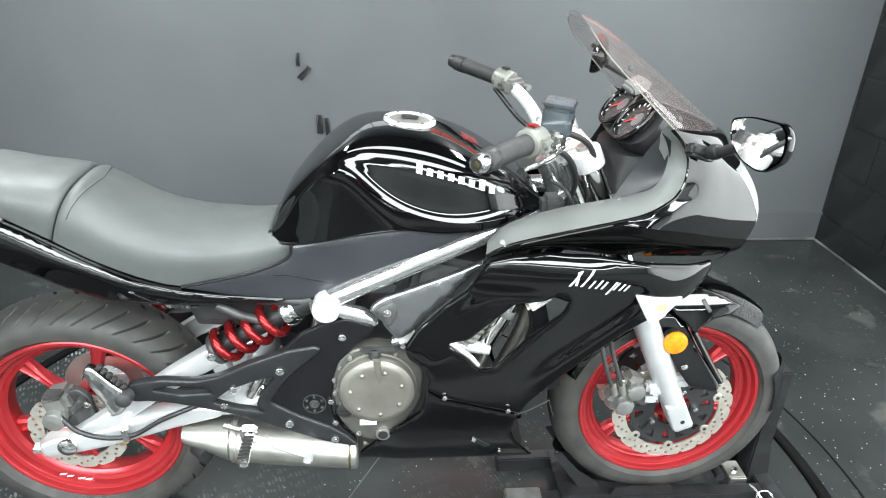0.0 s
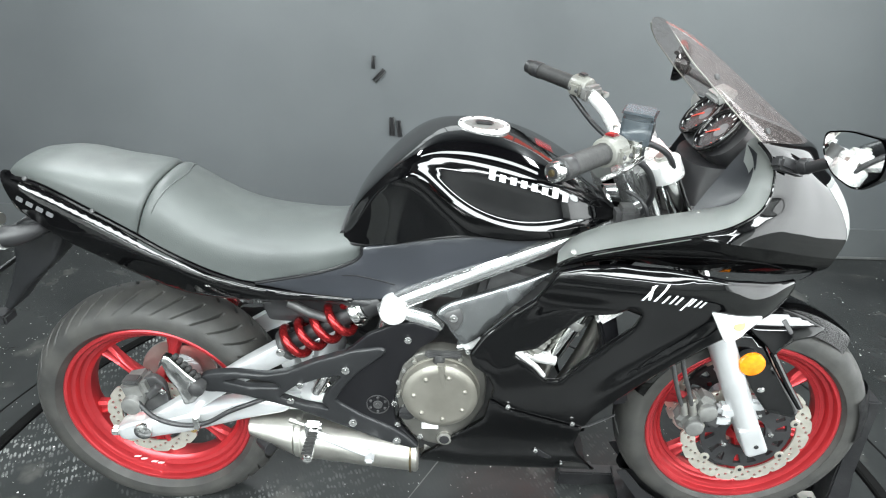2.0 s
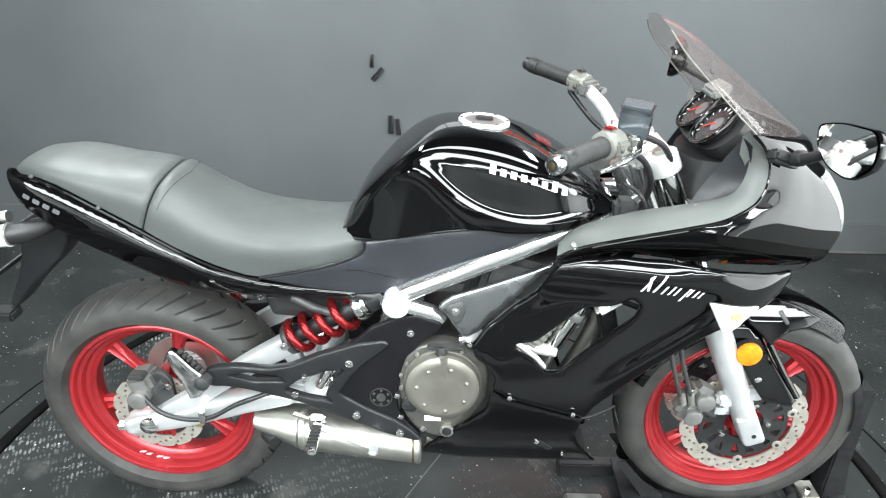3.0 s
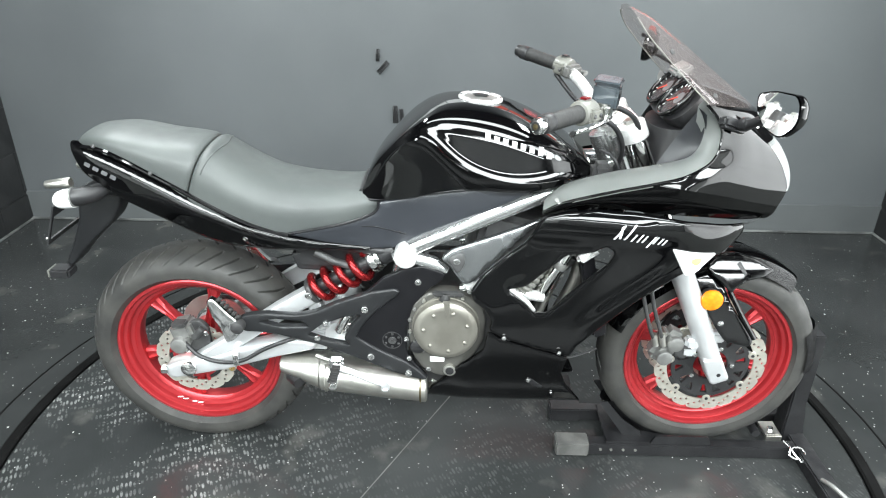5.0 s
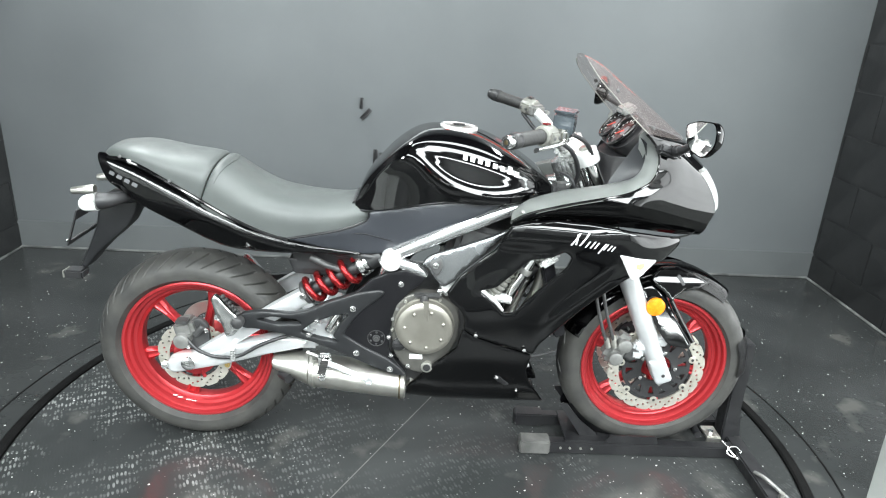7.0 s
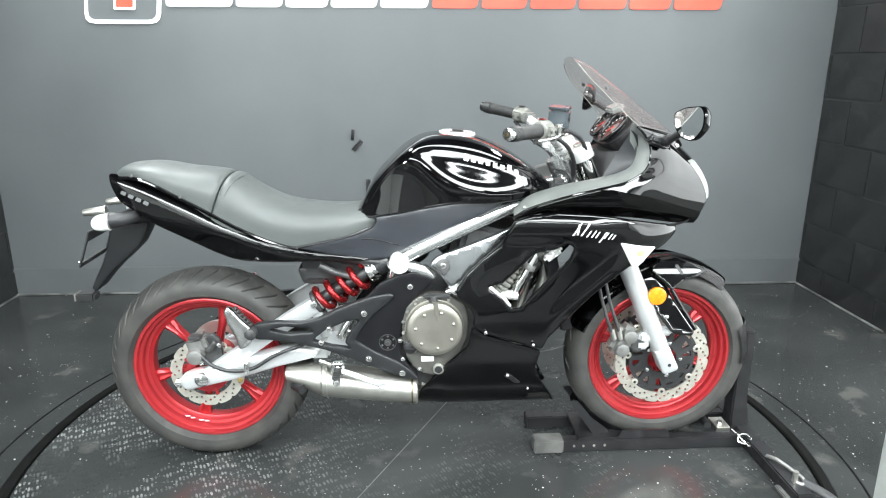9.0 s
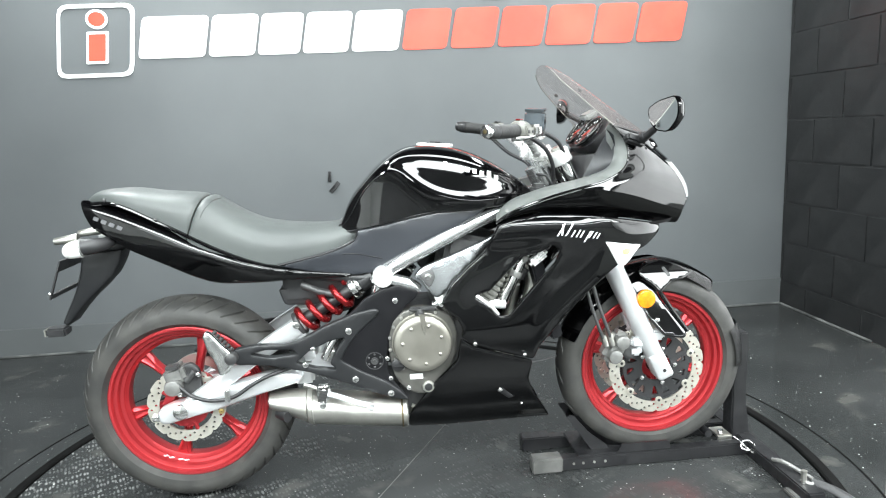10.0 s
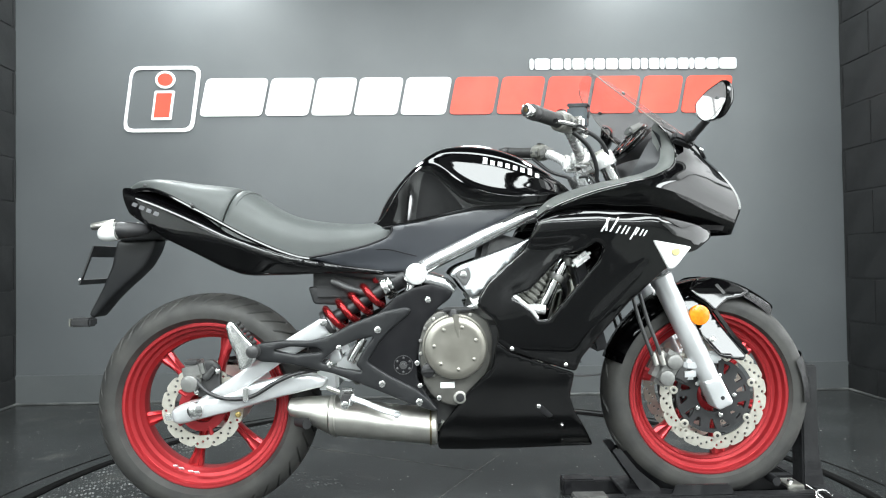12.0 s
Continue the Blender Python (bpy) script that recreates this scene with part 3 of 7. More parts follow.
def wall_sign():
    y1 = ROOM_Y1 - 0.001
    y0 = y1 - 0.006
    t = thing("wall_sign", (0.66, y1, 1.42), "large white and red slanted block sign on the grey wall", "sign")
    lean = 0.20
    box_z, box_h = 1.398, 0.345
    outer = slanted(-0.955, box_z, 0.365, box_h, 0.13, 0.05)
    hole = slanted(-0.938, box_z + 0.018, 0.330, box_h - 0.036, 0.13, 0.04)
    part("badge_border", plate([outer, hole], y0, y1), WHITE, t)
    dot = [(-0.734 + 0.052 * math.cos(a), 1.672 + 0.046 * math.sin(a)) for a in np.linspace(0, 2 * math.pi, 28, endpoint=False)]
    dot_in = [(-0.734 + 0.040 * math.cos(a), 1.672 + 0.034 * math.sin(a)) for a in np.linspace(0, 2 * math.pi, 28, endpoint=False)]
    part("badge_dot_rim", plate([dot, dot_in], y0, y1), WHITE, t)
    part("badge_dot", plate([dot_in], y0, y1), REDSIGN, t)
    part("badge_bar_rim", plate([slanted(-0.808, 1.462, 0.104, 0.152, 0.13, 0.008), slanted(-0.796, 1.474, 0.081, 0.128, 0.13, 0.005)], y0, y1), WHITE, t)
    part("badge_bar", plate([slanted(-0.796, 1.474, 0.081, 0.128, 0.13, 0.005)], y0 + 0.001, y1), REDSIGN, t)
    # eleven plain slanted blocks
    z, h = 1.478, 0.198
    blocks = [(-0.560, 0.322, WHITE), (-0.222, 0.226, WHITE), (0.018, 0.208, WHITE), (0.240, 0.228, WHITE), (0.484, 0.238, WHITE),
              (0.742, 0.228, REDSIGN), (0.990, 0.226, REDSIGN), (1.236, 0.228, REDSIGN), (1.484, 0.240, REDSIGN), (1.742, 0.210, REDSIGN), (1.972, 0.246, REDSIGN)]
    for x, w, mat in blocks:
        loops = [slanted(x, z, w, h, lean, 0.026)]
        part("block", plate(loops, y0, y1), mat, t)
    # a line of small bars for the address above
    x = 1.172
    widths = [0.020, 0.080, 0.062, 0.036, 0.062, 0.040, 0.054, 0.062, 0.062, 0.040, 0.036, 0.054, 0.020, 0.058, 0.056, 0.020, 0.056, 0.062, 0.090]
    for w in widths:
        tall = 0.058
        part("small_bar", plate([rounded([(x, 1.712), (x + w, 1.712), (x + w, 1.712 + tall), (x, 1.712 + tall)], 0.012, 2)], y0, y1), WHITE, t)
        x += w + 0.0075
    return t


wall_sign()


def wall_clip(x, z, length, ang, w=0.016):
    t = thing("wall_clip", (x, ROOM_Y1, z), "small black metal clip fixed to the grey wall", "wall clip", "clips on the wall")
    m = pose(x, ROOM_Y1, z, 0, ang, 0)
    part("backplate", box(bmesh.new(), -w / 2, w / 2, -0.006, -0.001, -length / 2, length / 2, 0.002, m), BLACK, t)
    bm = bmesh.new()
    for s in (-1, 1):
        sweep(bm, [m @ Vector((s * w * 0.42, -0.006 - 0.012 * math.sin(a), length * 0.46 * -math.cos(a))) for a in np.linspace(0, math.pi, 9)], 0.003, 8)
    part("loop", bm, BLACK, t)
    return t


wall_clip(0.330, 0.852, 0.055, 4, 0.012)
wall_clip(0.352, 0.797, 0.068, 42, 0.020)
wall_clip(0.405, 0.575, 0.085, 0, 0.022)
wall_clip(0.437, 0.565, 0.075, -6, 0.018)


def ceiling_light(x, y, sx, sy, power):
    wide = sx > 5
    t = thing("ceiling_light", (x, y, ROOM_Z), "wide unseen light panel, added to light the front and its reflections" if wide else "long white tube light hung under the black ceiling", "ceiling light", "" if wide else "lights over the turntable")
    part("casing", box(bmesh.new(), x - sx / 2 - 0.02, x + sx / 2 + 0.02, y - sy / 2 - 0.02, y + sy / 2 + 0.02, LAMP_Z - 0.02, LAMP_Z + 0.04, 0.006), LAMPCASE, t)
    part("diffuser", box(bmesh.new(), x - sx / 2, x + sx / 2, y - sy / 2, y + sy / 2, LAMP_Z - 0.045, LAMP_Z - 0.021, 0.006), GLOW, t)
    for s in (-1, 1):
        dx, dy = (sx * 0.4 * s, 0) if sx > sy else (0, sy * 0.4 * s)
        part("hanger", rod(bmesh.new(), (x + dx, y + dy, LAMP_Z + 0.038), (x + dx, y + dy, ROOM_Z), 0.006, n=10), STEEL, t)
    return t


for lamp_row in LAMPS:
    ceiling_light(*lamp_row)


# ---- wheel chock ----
def wheel_chock():
    t = thing("wheel_chock", (1.45, 0, 0.01), "black steel wheel chock holding the front tyre on the turntable", "wheel chock")
    g = 0.011
    for s in (-1, 1):
        bm = box(bmesh.new(), 1.02, 1.70, s * 0.075 - 0.018, s * 0.075 + 0.018, g, g + 0.040, 0.003)
        rail = part("side_rail", bm, BEAM, t)
        for x in (1.135, 1.165, 1.20, 1.235):
            part("rivet", disc(bmesh.new(), (x, s * 0.093, g + 0.022), (0, s, 0), 0.004, 0.003, 10), STEEL, rail)
        bm = box(bmesh.new(), 1.005, 1.10, s * 0.075 - 0.026, s * 0.075 + 0.026, g, g + 0.046, 0.004)
        part("end_pad", bm, PAD if s < 0 else BEAM, t, "grey scuffed rubber end pad" if s < 0 else "")
    bm = box(bmesh.new(), 1.695, 1.745, -0.40, 0.40, g, g + 0.040, 0.004)
    part("cross_beam", bm, BEAM, t)
    for s in (-1, 1):
        bm = box(bmesh.new(), 1.68, 1.76, s * 0.355 - 0.045, s * 0.355 + 0.045, g - 0.001, g + 0.012, 0.003)
        part("foot_plate", bm, PAD, t, "worn grey foot plate")
        part("foot_bolt", rod(bmesh.new(), (1.72, s * 0.34, g + 0.04), (1.72, s * 0.34, g + 0.075), 0.008, n=8), STEEL, t)
    bm = box(bmesh.new(), 1.678, 1.725, -0.030, 0.030, g, 0.392, 0.004)
    part("upright", bm, BEAM, t)
    # two gussets behind the upright
    for s in (-1, 1):
        bm = plate([[(1.725, 0.05), (1.742, 0.05), (1.725, 0.16)]], s * 0.022 - 0.003, s * 0.022 + 0.003)
        part("gusset", bm, BEAM, t)
    # curved front stop hugging the tyre
    c = Vector((1.41, 0, 0.312))
    for name, a0, a1, w, r in (("front_stop", -4, 23, 0.068, 0.304), ("cradle", 211, 262, 0.050, 0.318)):
        rows = []
        for a in np.linspace(radians(a0), radians(a1), 14):
            rows.append([c + Vector((math.cos(a) * (r - 0.05 * (abs(u) ** 2)), u * w, math.sin(a) * (r - 0.05 * (abs(u) ** 2)))) for u in np.linspace(-1, 1, 11)])
        bm = skin(rows)
        geom = bmesh.ops.solidify(bm, geom=bm.faces[:], thickness=0.005)
        part(name, bm, BEAM, t)
    for s in (-1, 1):
        bm = plate([rounded([(1.124, 0.170), (1.146, 0.174), (1.196, 0.112), (1.254, 0.066), (1.260, 0.052), (1.205, 0.052)], 0.006, 2)], s * 0.052 - 0.0025, s * 0.052 + 0.0025)
        part("cradle_cheek", bm, BEAM, t)
        bm = plate([rounded([(1.276, 0.052), (1.290, 0.080), (1.440, 0.080), (1.452, 0.052)], 0.006, 2)], s * 0.084 - 0.003, s * 0.084 + 0.003)
        part("pivot_cheek", bm, BEAM, t)
    bm = sweep(bmesh.new(), [(1.136, -0.048, 0.172), (1.176, -0.048, 0.124), (1.220, -0.048, 0.076)], 0.0022, 8)
    part("cradle_edge", bm, STEEL, t)
    bm = box(bmesh.new(), 1.15, 1.34, -0.085, 0.085, g + 0.036, g + 0.044, 0.002)
    part("tread", bm, BEAM, t)
    # locking bracket
    bm = box(bmesh.new(), 1.622, 1.668, -0.045, 0.015, 0.052, 0.060, 0.001)
    box(bm, 1.622, 1.668, -0.052, -0.045, 0.012, 0.060, 0.001)
    br = part("lock_bracket", bm, STEEL, t, "bare steel angle bracket")
    part("lock_bolt", disc(bmesh.new(), (1.645, -0.020, 0.060), (0, 0, 1), 0.009, 0.006, 6, 0.0, 0.001), CHROME, br)
    part("pivot_tube", rod(bmesh.new(), (1.585, -0.06, 0.075), (1.585, 0.06, 0.075), 0.012), BEAM, t)
    return t


wheel_chock()


def safety_wire():
    t = thing("safety_wire", (1.68, -0.095, 0.05), "thin bright wire clip looped over the chock rail", "wire clip")
    pts = [(1.655, -0.082, 0.072), (1.668, -0.100, 0.062), (1.662, -0.118, 0.050), (1.685, -0.124, 0.040), (1.708, -0.112, 0.050), (1.698, -0.098, 0.060), (1.672, -0.104, 0.058),
           (1.700, -0.132, 0.032), (1.728, -0.150, 0.026), (1.722, -0.164, 0.022)]
    part("wire", sweep(bmesh.new(), smooth_path(pts, 6), 0.0028, 8), CHROME, t)
    return t


safety_wire()


def hold_strap():
    t = thing("ratchet_hook", (1.73, -0.30, 0.05), "dark metal hook lying at the end of the cross beam", "hook")
    pts = [(1.705, -0.215, 0.056), (1.715, -0.25, 0.066), (1.735, -0.29, 0.060), (1.752, -0.33, 0.052), (1.735, -0.352, 0.050), (1.715, -0.335, 0.056)]
    part("hook", sweep(bmesh.new(), smooth_path(pts, 6), 0.006, 10), CAST, t)
    part("strap", sweep(bmesh.new(), smooth_path([(1.742, -0.345, 0.052), (1.775, -0.395, 0.050), (1.812, -0.455, 0.030), (1.840, -0.520, 0.012), (1.862, -0.590, 0.009)], 6), 0.013, 10, flat=0.35), BLACK, t)
    return t


hold_strap()

# ---- the motorcycle ----
BIKE = thing("motorcycle", (0.0, 0, 0.01), "black sport touring motorcycle with red wheels and a red shock spring", "motorcycle")


# -- wheels --
def wheel(name, cx, cz, tyre_r, tyre_w, rim_w, phase, hub_r, disc_r, disc_ys, teeth, carrier, pitches, groove):
    w = part(name, lathe(bmesh.new(), (cx, 0, cz), [(hub_r, -rim_w * 0.42), (hub_r, rim_w * 0.42), (hub_r * 0.55, rim_w * 0.52), (hub_r * 0.55, -rim_w * 0.52)], 40), RED, BIKE, "red painted cast wheel with black tyre")
    R = 0.2265
    hw = rim_w / 2
    # rim: flanges, beads and a well
    near = [(R - 0.034, hw * 0.30), (R - 0.022, hw - 0.026), (R - 0.014, hw - 0.013), (R - 0.005, hw - 0.009), (R + 0.001, hw - 0.006), (R + 0.001, hw), (R - 0.002, hw + 0.002), (R - 0.008, hw + 0.0015), (R - 0.0105, hw - 0.003),
            (R - 0.0115, hw - 0.012), (R - 0.020, hw - 0.014), (R - 0.0225, hw - 0.018), (R - 0.024, hw - 0.028), (R - 0.033, hw - 0.031), (R - 0.036, hw * 0.40), (R - 0.043, hw * 0.30), (R - 0.045, 0.004)]
    prof = [(r, -o) for r, o in near] + [(r, o) for r, o in near[::-1]]
    part("rim", lathe(bmesh.new(), (cx, 0, cz), prof, 112), RED, w)
    # six tapered spokes with a raised ridge
    for k in range(6):
        a = radians(phase + 60 * k)
        d, n = Vector((math.cos(a), 0, math.sin(a))), Vector((-math.sin(a), 0, math.cos(a)))
        rows = []
        for s in np.linspace(0, 1, 9):
            r = hub_r * 0.8 + (R - 0.040 - hub_r * 0.8) * s
            half = 0.0165 - 0.0055 * math.sin(math.pi * min(s * 1.1, 1)) + 0.005 * max(0, s - 0.8) * 5
            thick = 0.024 - 0.009 * s
            c = Vector((cx, 0, cz)) + d * r
            rows.append([c + n * half + Vector((0, -thick * 0.5, 0)), c + n * half * 0.55 + Vector((0, -thick * 0.8, 0)), c + n * half * 0.30 + Vector((0, -thick * 0.55, 0)), c - n * half * 0.30 + Vector((0, -thick * 0.55, 0)),
                         c - n * half * 0.55 + Vector((0, -thick * 0.8, 0)), c - n * half + Vector((0, -thick * 0.5, 0)),
                         c - n * half + Vector((0, thick * 0.5, 0)), c - n * half * 0.4 + Vector((0, thick * 0.8, 0)), c + n * half * 0.4 + Vector((0, thick * 0.8, 0)), c + n * half + Vector((0, thick * 0.5, 0))])
        part("spoke", skin(rows, True, True), RED, w, angle=50)
    # tyre: bead, bulging sidewall, round crown with thin hooked grooves
    tw = tyre_w / 2
    n, m = pitches * 16, 40
    wide_r = R + 0.32 * (tyre_r - R)
    shape = [(R - 0.004, -hw + 0.008, 9.0), (R + 0.003, -hw - 0.002, 9.0), (R + 0.5 * (wide_r - R), -tw * 0.975, 9.0)]
    for j in range(m + 1):
        a = -math.pi / 2 + math.pi * j / m
        shape.append((wide_r + (tyre_r - wide_r) * max(math.cos(a), 0.0) ** 0.86, tw * math.sin(a), abs(a)))
    shape += [(r, -y, a) for r, y, a in shape[2::-1]]
    bm = bmesh.new()
    rings = []
    for r, y, a in shape:
        ring = []
        for k in range(n):
            bend = 1.9 * min(a, 1.3) ** 1.6 if a < 2 else 0.0
            th = 2 * math.pi * k / n + (math.pi / pitches) * bend + (0.0 if y < 0 else math.pi / pitches)
            cut = 0.0
            if k % 16 < 2 and groove[0] < a < groove[1]:
                cut = 0.0110 * min(1.0, (a - groove[0]) / 0.08) * min(1.0, (groove[1] - a) / 0.10)
            ring.append(bm.verts.new((cx + (r - cut) * math.cos(th), y, cz + (r - cut) * math.sin(th))))
        rings.append(ring)
    for r0, r1 in zip(rings, rings[1:]):
        for k in range(n):
            bm.faces.new((r0[k], r0[(k + 1) % n], r1[(k + 1) % n], r1[k]))
    part("tyre", bm, TYRE, w, "worn black road tyre", angle=24)
    # petal brake discs with drilled holes
    for dy in disc_ys:
        outer, inner, holes = [], [], []
        for k in range(teeth * 10):
            a = 2 * math.pi * k / (teeth * 10)
            u = (k % 10) / 10
            r = disc_r - 0.007 * (math.sin(math.pi * u) < 0.42)
            r = disc_r - 0.0065 * (1 - min(1.0, math.sin(math.pi * u) * 1.5)) ** 2
            outer.append((cx + r * math.cos(a), cz + r * math.sin(a)))
        ri = disc_r - 0.034
        for k in range(72):
            a = 2 * math.pi * k / 72
            inner.append((cx + ri * math.cos(a), cz + ri * math.sin(a)))
        for k in range(teeth * 3):
            a = 2 * math.pi * (k + 0.5) / (teeth * 3)
            r = disc_r - 0.0110 - 0.0068 * (k % 3)
            holes.append([(cx + r * math.cos(a) + 0.0038 * math.cos(b), cz + r * math.sin(a) + 0.0038 * math.sin(b)) for b in np.linspace(0, 2 * math.pi, 8, endpoint=False)])
        part("brake_disc", plate([outer, inner] + holes, dy - 0.0022, dy + 0.0022), DISC, w, "drilled petal-edged steel brake disc")
        if carrier:
            inner_c = [(cx + 0.046 * math.cos(b), cz + 0.046 * math.sin(b)) for b in np.linspace(0, 2 * math.pi, 40, endpoint=False)]
            outer_c = [(cx + 0.1045 * math.cos(b), cz + 0.1045 * math.sin(b)) for b in np.linspace(0, 2 * math.pi, 84, endpoint=False)]
            gaps = []
            for k in range(7):
                for r0, r1, o0, o1 in ((0.066, 0.094, 0.10, 0.34), (0.072, 0.095, 0.52, 0.80)):
                    b0, b1 = 2 * math.pi * (k + o0) / 7, 2 * math.pi * (k + o1) / 7
                    gaps.append(rounded([(cx + r0 * math.cos(b0), cz + r0 * math.sin(b0)), (cx + r1 * math.cos(b0), cz + r1 * math.sin(b0)), (cx + r1 * math.cos(b1), cz + r1 * math.sin(b1)), (cx + r0 * math.cos((b0 + b1) / 2), cz + r0 * math.sin((b0 + b1) / 2))], 0.004, 2))
            part("disc_carrier", plate([outer_c, inner_c] + gaps, dy - 0.003, dy + 0.006), BLACK, w, "black spidered disc carrier")
            for k in range(7):
                a = 2 * math.pi * k / 7 + 0.3
                p = (cx + 0.112 * math.cos(a), dy - 0.0022, cz + 0.112 * math.sin(a))
                part("disc_button", disc(bmesh.new(), p, (0, -1 if dy < 0 else 1, 0), 0.0115, 0.0035, 18, 0.0, 0.0012), DISC, w)
                part("button_hole", disc(bmesh.new(), (p[0], p[1] - 0.0036 * (1 if dy < 0 else -1), p[2]), (0, -1 if dy < 0 else 1, 0), 0.0045, 0.001, 12), BLACK, w)
            for k in range(5):
                a = 2 * math.pi * k / 5
                p = (cx + 0.057 * math.cos(a), dy - 0.004, cz + 0.057 * math.sin(a))
                part("disc_bolt", disc(bmesh.new(), p, (0, -1 if dy < 0 else 1, 0), 0.0065, 0.005, 12, 0.001, 0.001), CHROME, w)
        else:
            bm = lathe(bmesh.new(), (cx, 0, cz), [(0.040, dy - 0.003), (disc_r - 0.046, dy - 0.003), (disc_r - 0.046, dy + 0.010), (0.040, dy + 0.010)], 48)
            for k in range(5):
                a = 2 * math.pi * k / 5
                sweep(bm, [(cx + 0.055 * math.cos(a), dy, cz + 0.055 * math.sin(a)), (cx + (disc_r - 0.032) * math.cos(a), dy, cz + (disc_r - 0.032) * math.sin(a))], 0.006, 8)
            part("disc_carrier", bm, RED, w)
    return w


REAR = wheel("rear_wheel", 0.0, 0.318, 0.306, 0.156, 0.122, 15, 0.055, 0.110, (-0.083,), 14, False, 40, (0.16, 1.15))
wheel("front_wheel", 1.404, 0.322, 0.295, 0.120, 0.094, 43, 0.045, 0.150, (-0.070, 0.070), 20, True, 18, (0.12, 0.62))
# pale marks on the rear rim
for k in range(4):
    a = radians(243 + 5.0 * k + (3 if k > 1 else 0))
    p = Vector((0.193 * math.cos(a), -0.0455, 0.322 + 0.193 * math.sin(a)))
    part("rim_mark", box(bmesh.new(), -0.006, 0.006, -0.0012, 0.0012, -0.006, 0.006, 0, Matrix.Translation(p) @ pose(0, 0, 0, 55, 0, 0) @ pose(0, 0, 0, 0, 0, 0)), WHITE, REAR)
# valve and sprocket on the far side
part("sprocket", lathe(bmesh.new(), (0, 0, 0.322), [(0.060, 0.080), (0.098, 0.080), (0.098, 0.087), (0.060, 0.087)], 64), STEEL, REAR)


def both(name, bm_of, material, parent=BIKE, label=""):
    """The same part on the near and the far side."""
    return part(name, bm_of(-1), material, parent, label), part(name, bm_of(1), material, parent, label)


# -- swingarm --
ARM_LOW = [(-0.070, 0.322), (-0.062, 0.290), (-0.045, 0.284), (0.100, 0.318), (0.232, 0.353), (0.334, 0.374), (0.345, 0.394), (0.300, 0.407), (0.236, 0.407), (0.142, 0.384), (0.060, 0.356), (-0.030, 0.340)]
ARM_BRACE = [(-0.010, 0.338), (0.114, 0.420), (0.243, 0.508), (0.330, 0.560), (0.358, 0.558), (0.364, 0.522), (0.335, 0.505), (0.239, 0.452), (0.110, 0.364), (0.055, 0.335)]
arm_y = curve((-0.1, 0.138), (0.1, 0.140), (0.35, 0.120))
both("swingarm_beam", lambda s: panel(ARM_LOW, lambda x, z: arm_y(x), 0.034, roll=0.010, side=s, corner=0.016), ARM, BIKE, "silver painted swingarm beam")
both("swingarm_brace", lambda s: panel(ARM_BRACE, lambda x, z: arm_y(x) - 0.004, 0.026, roll=0.008, side=s, corner=0.014), ARM, BIKE, "silver painted swingarm brace")
both("swingarm_strut", lambda s: panel([(0.315, 0.535), (0.350, 0.535), (0.385, 0.440), (0.350, 0.430)], lambda x, z: 0.112, 0.024, roll=0.006, side=s), ARM)
part("swingarm_pivot", rod(bmesh.new(), (0.40, -0.11, 0.42), (0.40, 0.11, 0.42), 0.035), ARM, BIKE)
part("swingarm_bridge", box(bmesh.new(), 0.31, 0.37, -0.10, 0.10, 0.36, 0.42, 0.008), ARM, BIKE)
part("axle_nut", disc(bmesh.new(), (0.0, -0.138, 0.322), (0, -1, 0), 0.021, 0.010, 28, 0.003, 0.003), CHROME, BIKE)
part("axle_block", box(bmesh.new(), -0.085, -0.050, -0.132, -0.112, 0.294, 0.312, 0.003), CHROME, BIKE)
part("axle_nut", disc(bmesh.new(), (0.0, 0.138, 0.322), (0, 1, 0), 0.021, 0.012, 6, 0.0, 0.002), CHROME, BIKE)
bolt(BIKE, 0.335, -0.126, 0.545, 0.010)
bolt(BIKE, 0.302, -0.112, 0.395, 0.006)
bolt(BIKE, 0.102, -0.108, 0.302, 0.008, GOLD, "adjuster_bolt")
part("brake_hose", sweep(bmesh.new(), smooth_path([(-0.005, -0.135, 0.405), (0.035, -0.148, 0.370), (0.090, -0.150, 0.352), (0.150, -0.150, 0.358), (0.210, -0.146, 0.392), (0.26, -0.140, 0.412), (0.32, -0.11, 0.42)]), 0.0055, 10), BLACK, BIKE)
part("hose_clip", box(bmesh.new(), 0.128, 0.142, -0.160, -0.140, 0.345, 0.382, 0.003), CHROME, BIKE)
# rear caliper
cal = part("rear_caliper", box(bmesh.new(), -0.042, 0.016, -0.128, -0.064, 0.398, 0.446, 0.010, pose(-0.013, 0, 0.422, 0, -14, 0) @ pose(0.013, 0, -0.422)), CAST, BIKE, "grey cast rear brake caliper")
part("piston_housing", rod(bmesh.new(), (-0.016, -0.100, 0.392), (-0.016, -0.146, 0.392), 0.023, bevel=0.005), CAST, cal)
part("slide_pin", rod(bmesh.new(), (0.014, -0.112, 0.400), (0.042, -0.112, 0.430), 0.010, bevel=0.003), DARKMETAL, cal)
part("caliper_bracket", panel([(-0.010, 0.35), (0.055, 0.352), (0.052, 0.430), (0.030, 0.452), (0.0, 0.44)], lambda x, z: 0.106, 0.012, roll=0.003), DARKMETAL, cal)
for x, z in ((-0.005, 0.366), (0.052, 0.420)):
    bolt(BIKE, x, -0.118, z, 0.0075)
part("heat_fin", box(bmesh.new(), -0.034, 0.002, -0.130, -0.100, 0.440, 0.452, 0.003), DARKMETAL, cal)

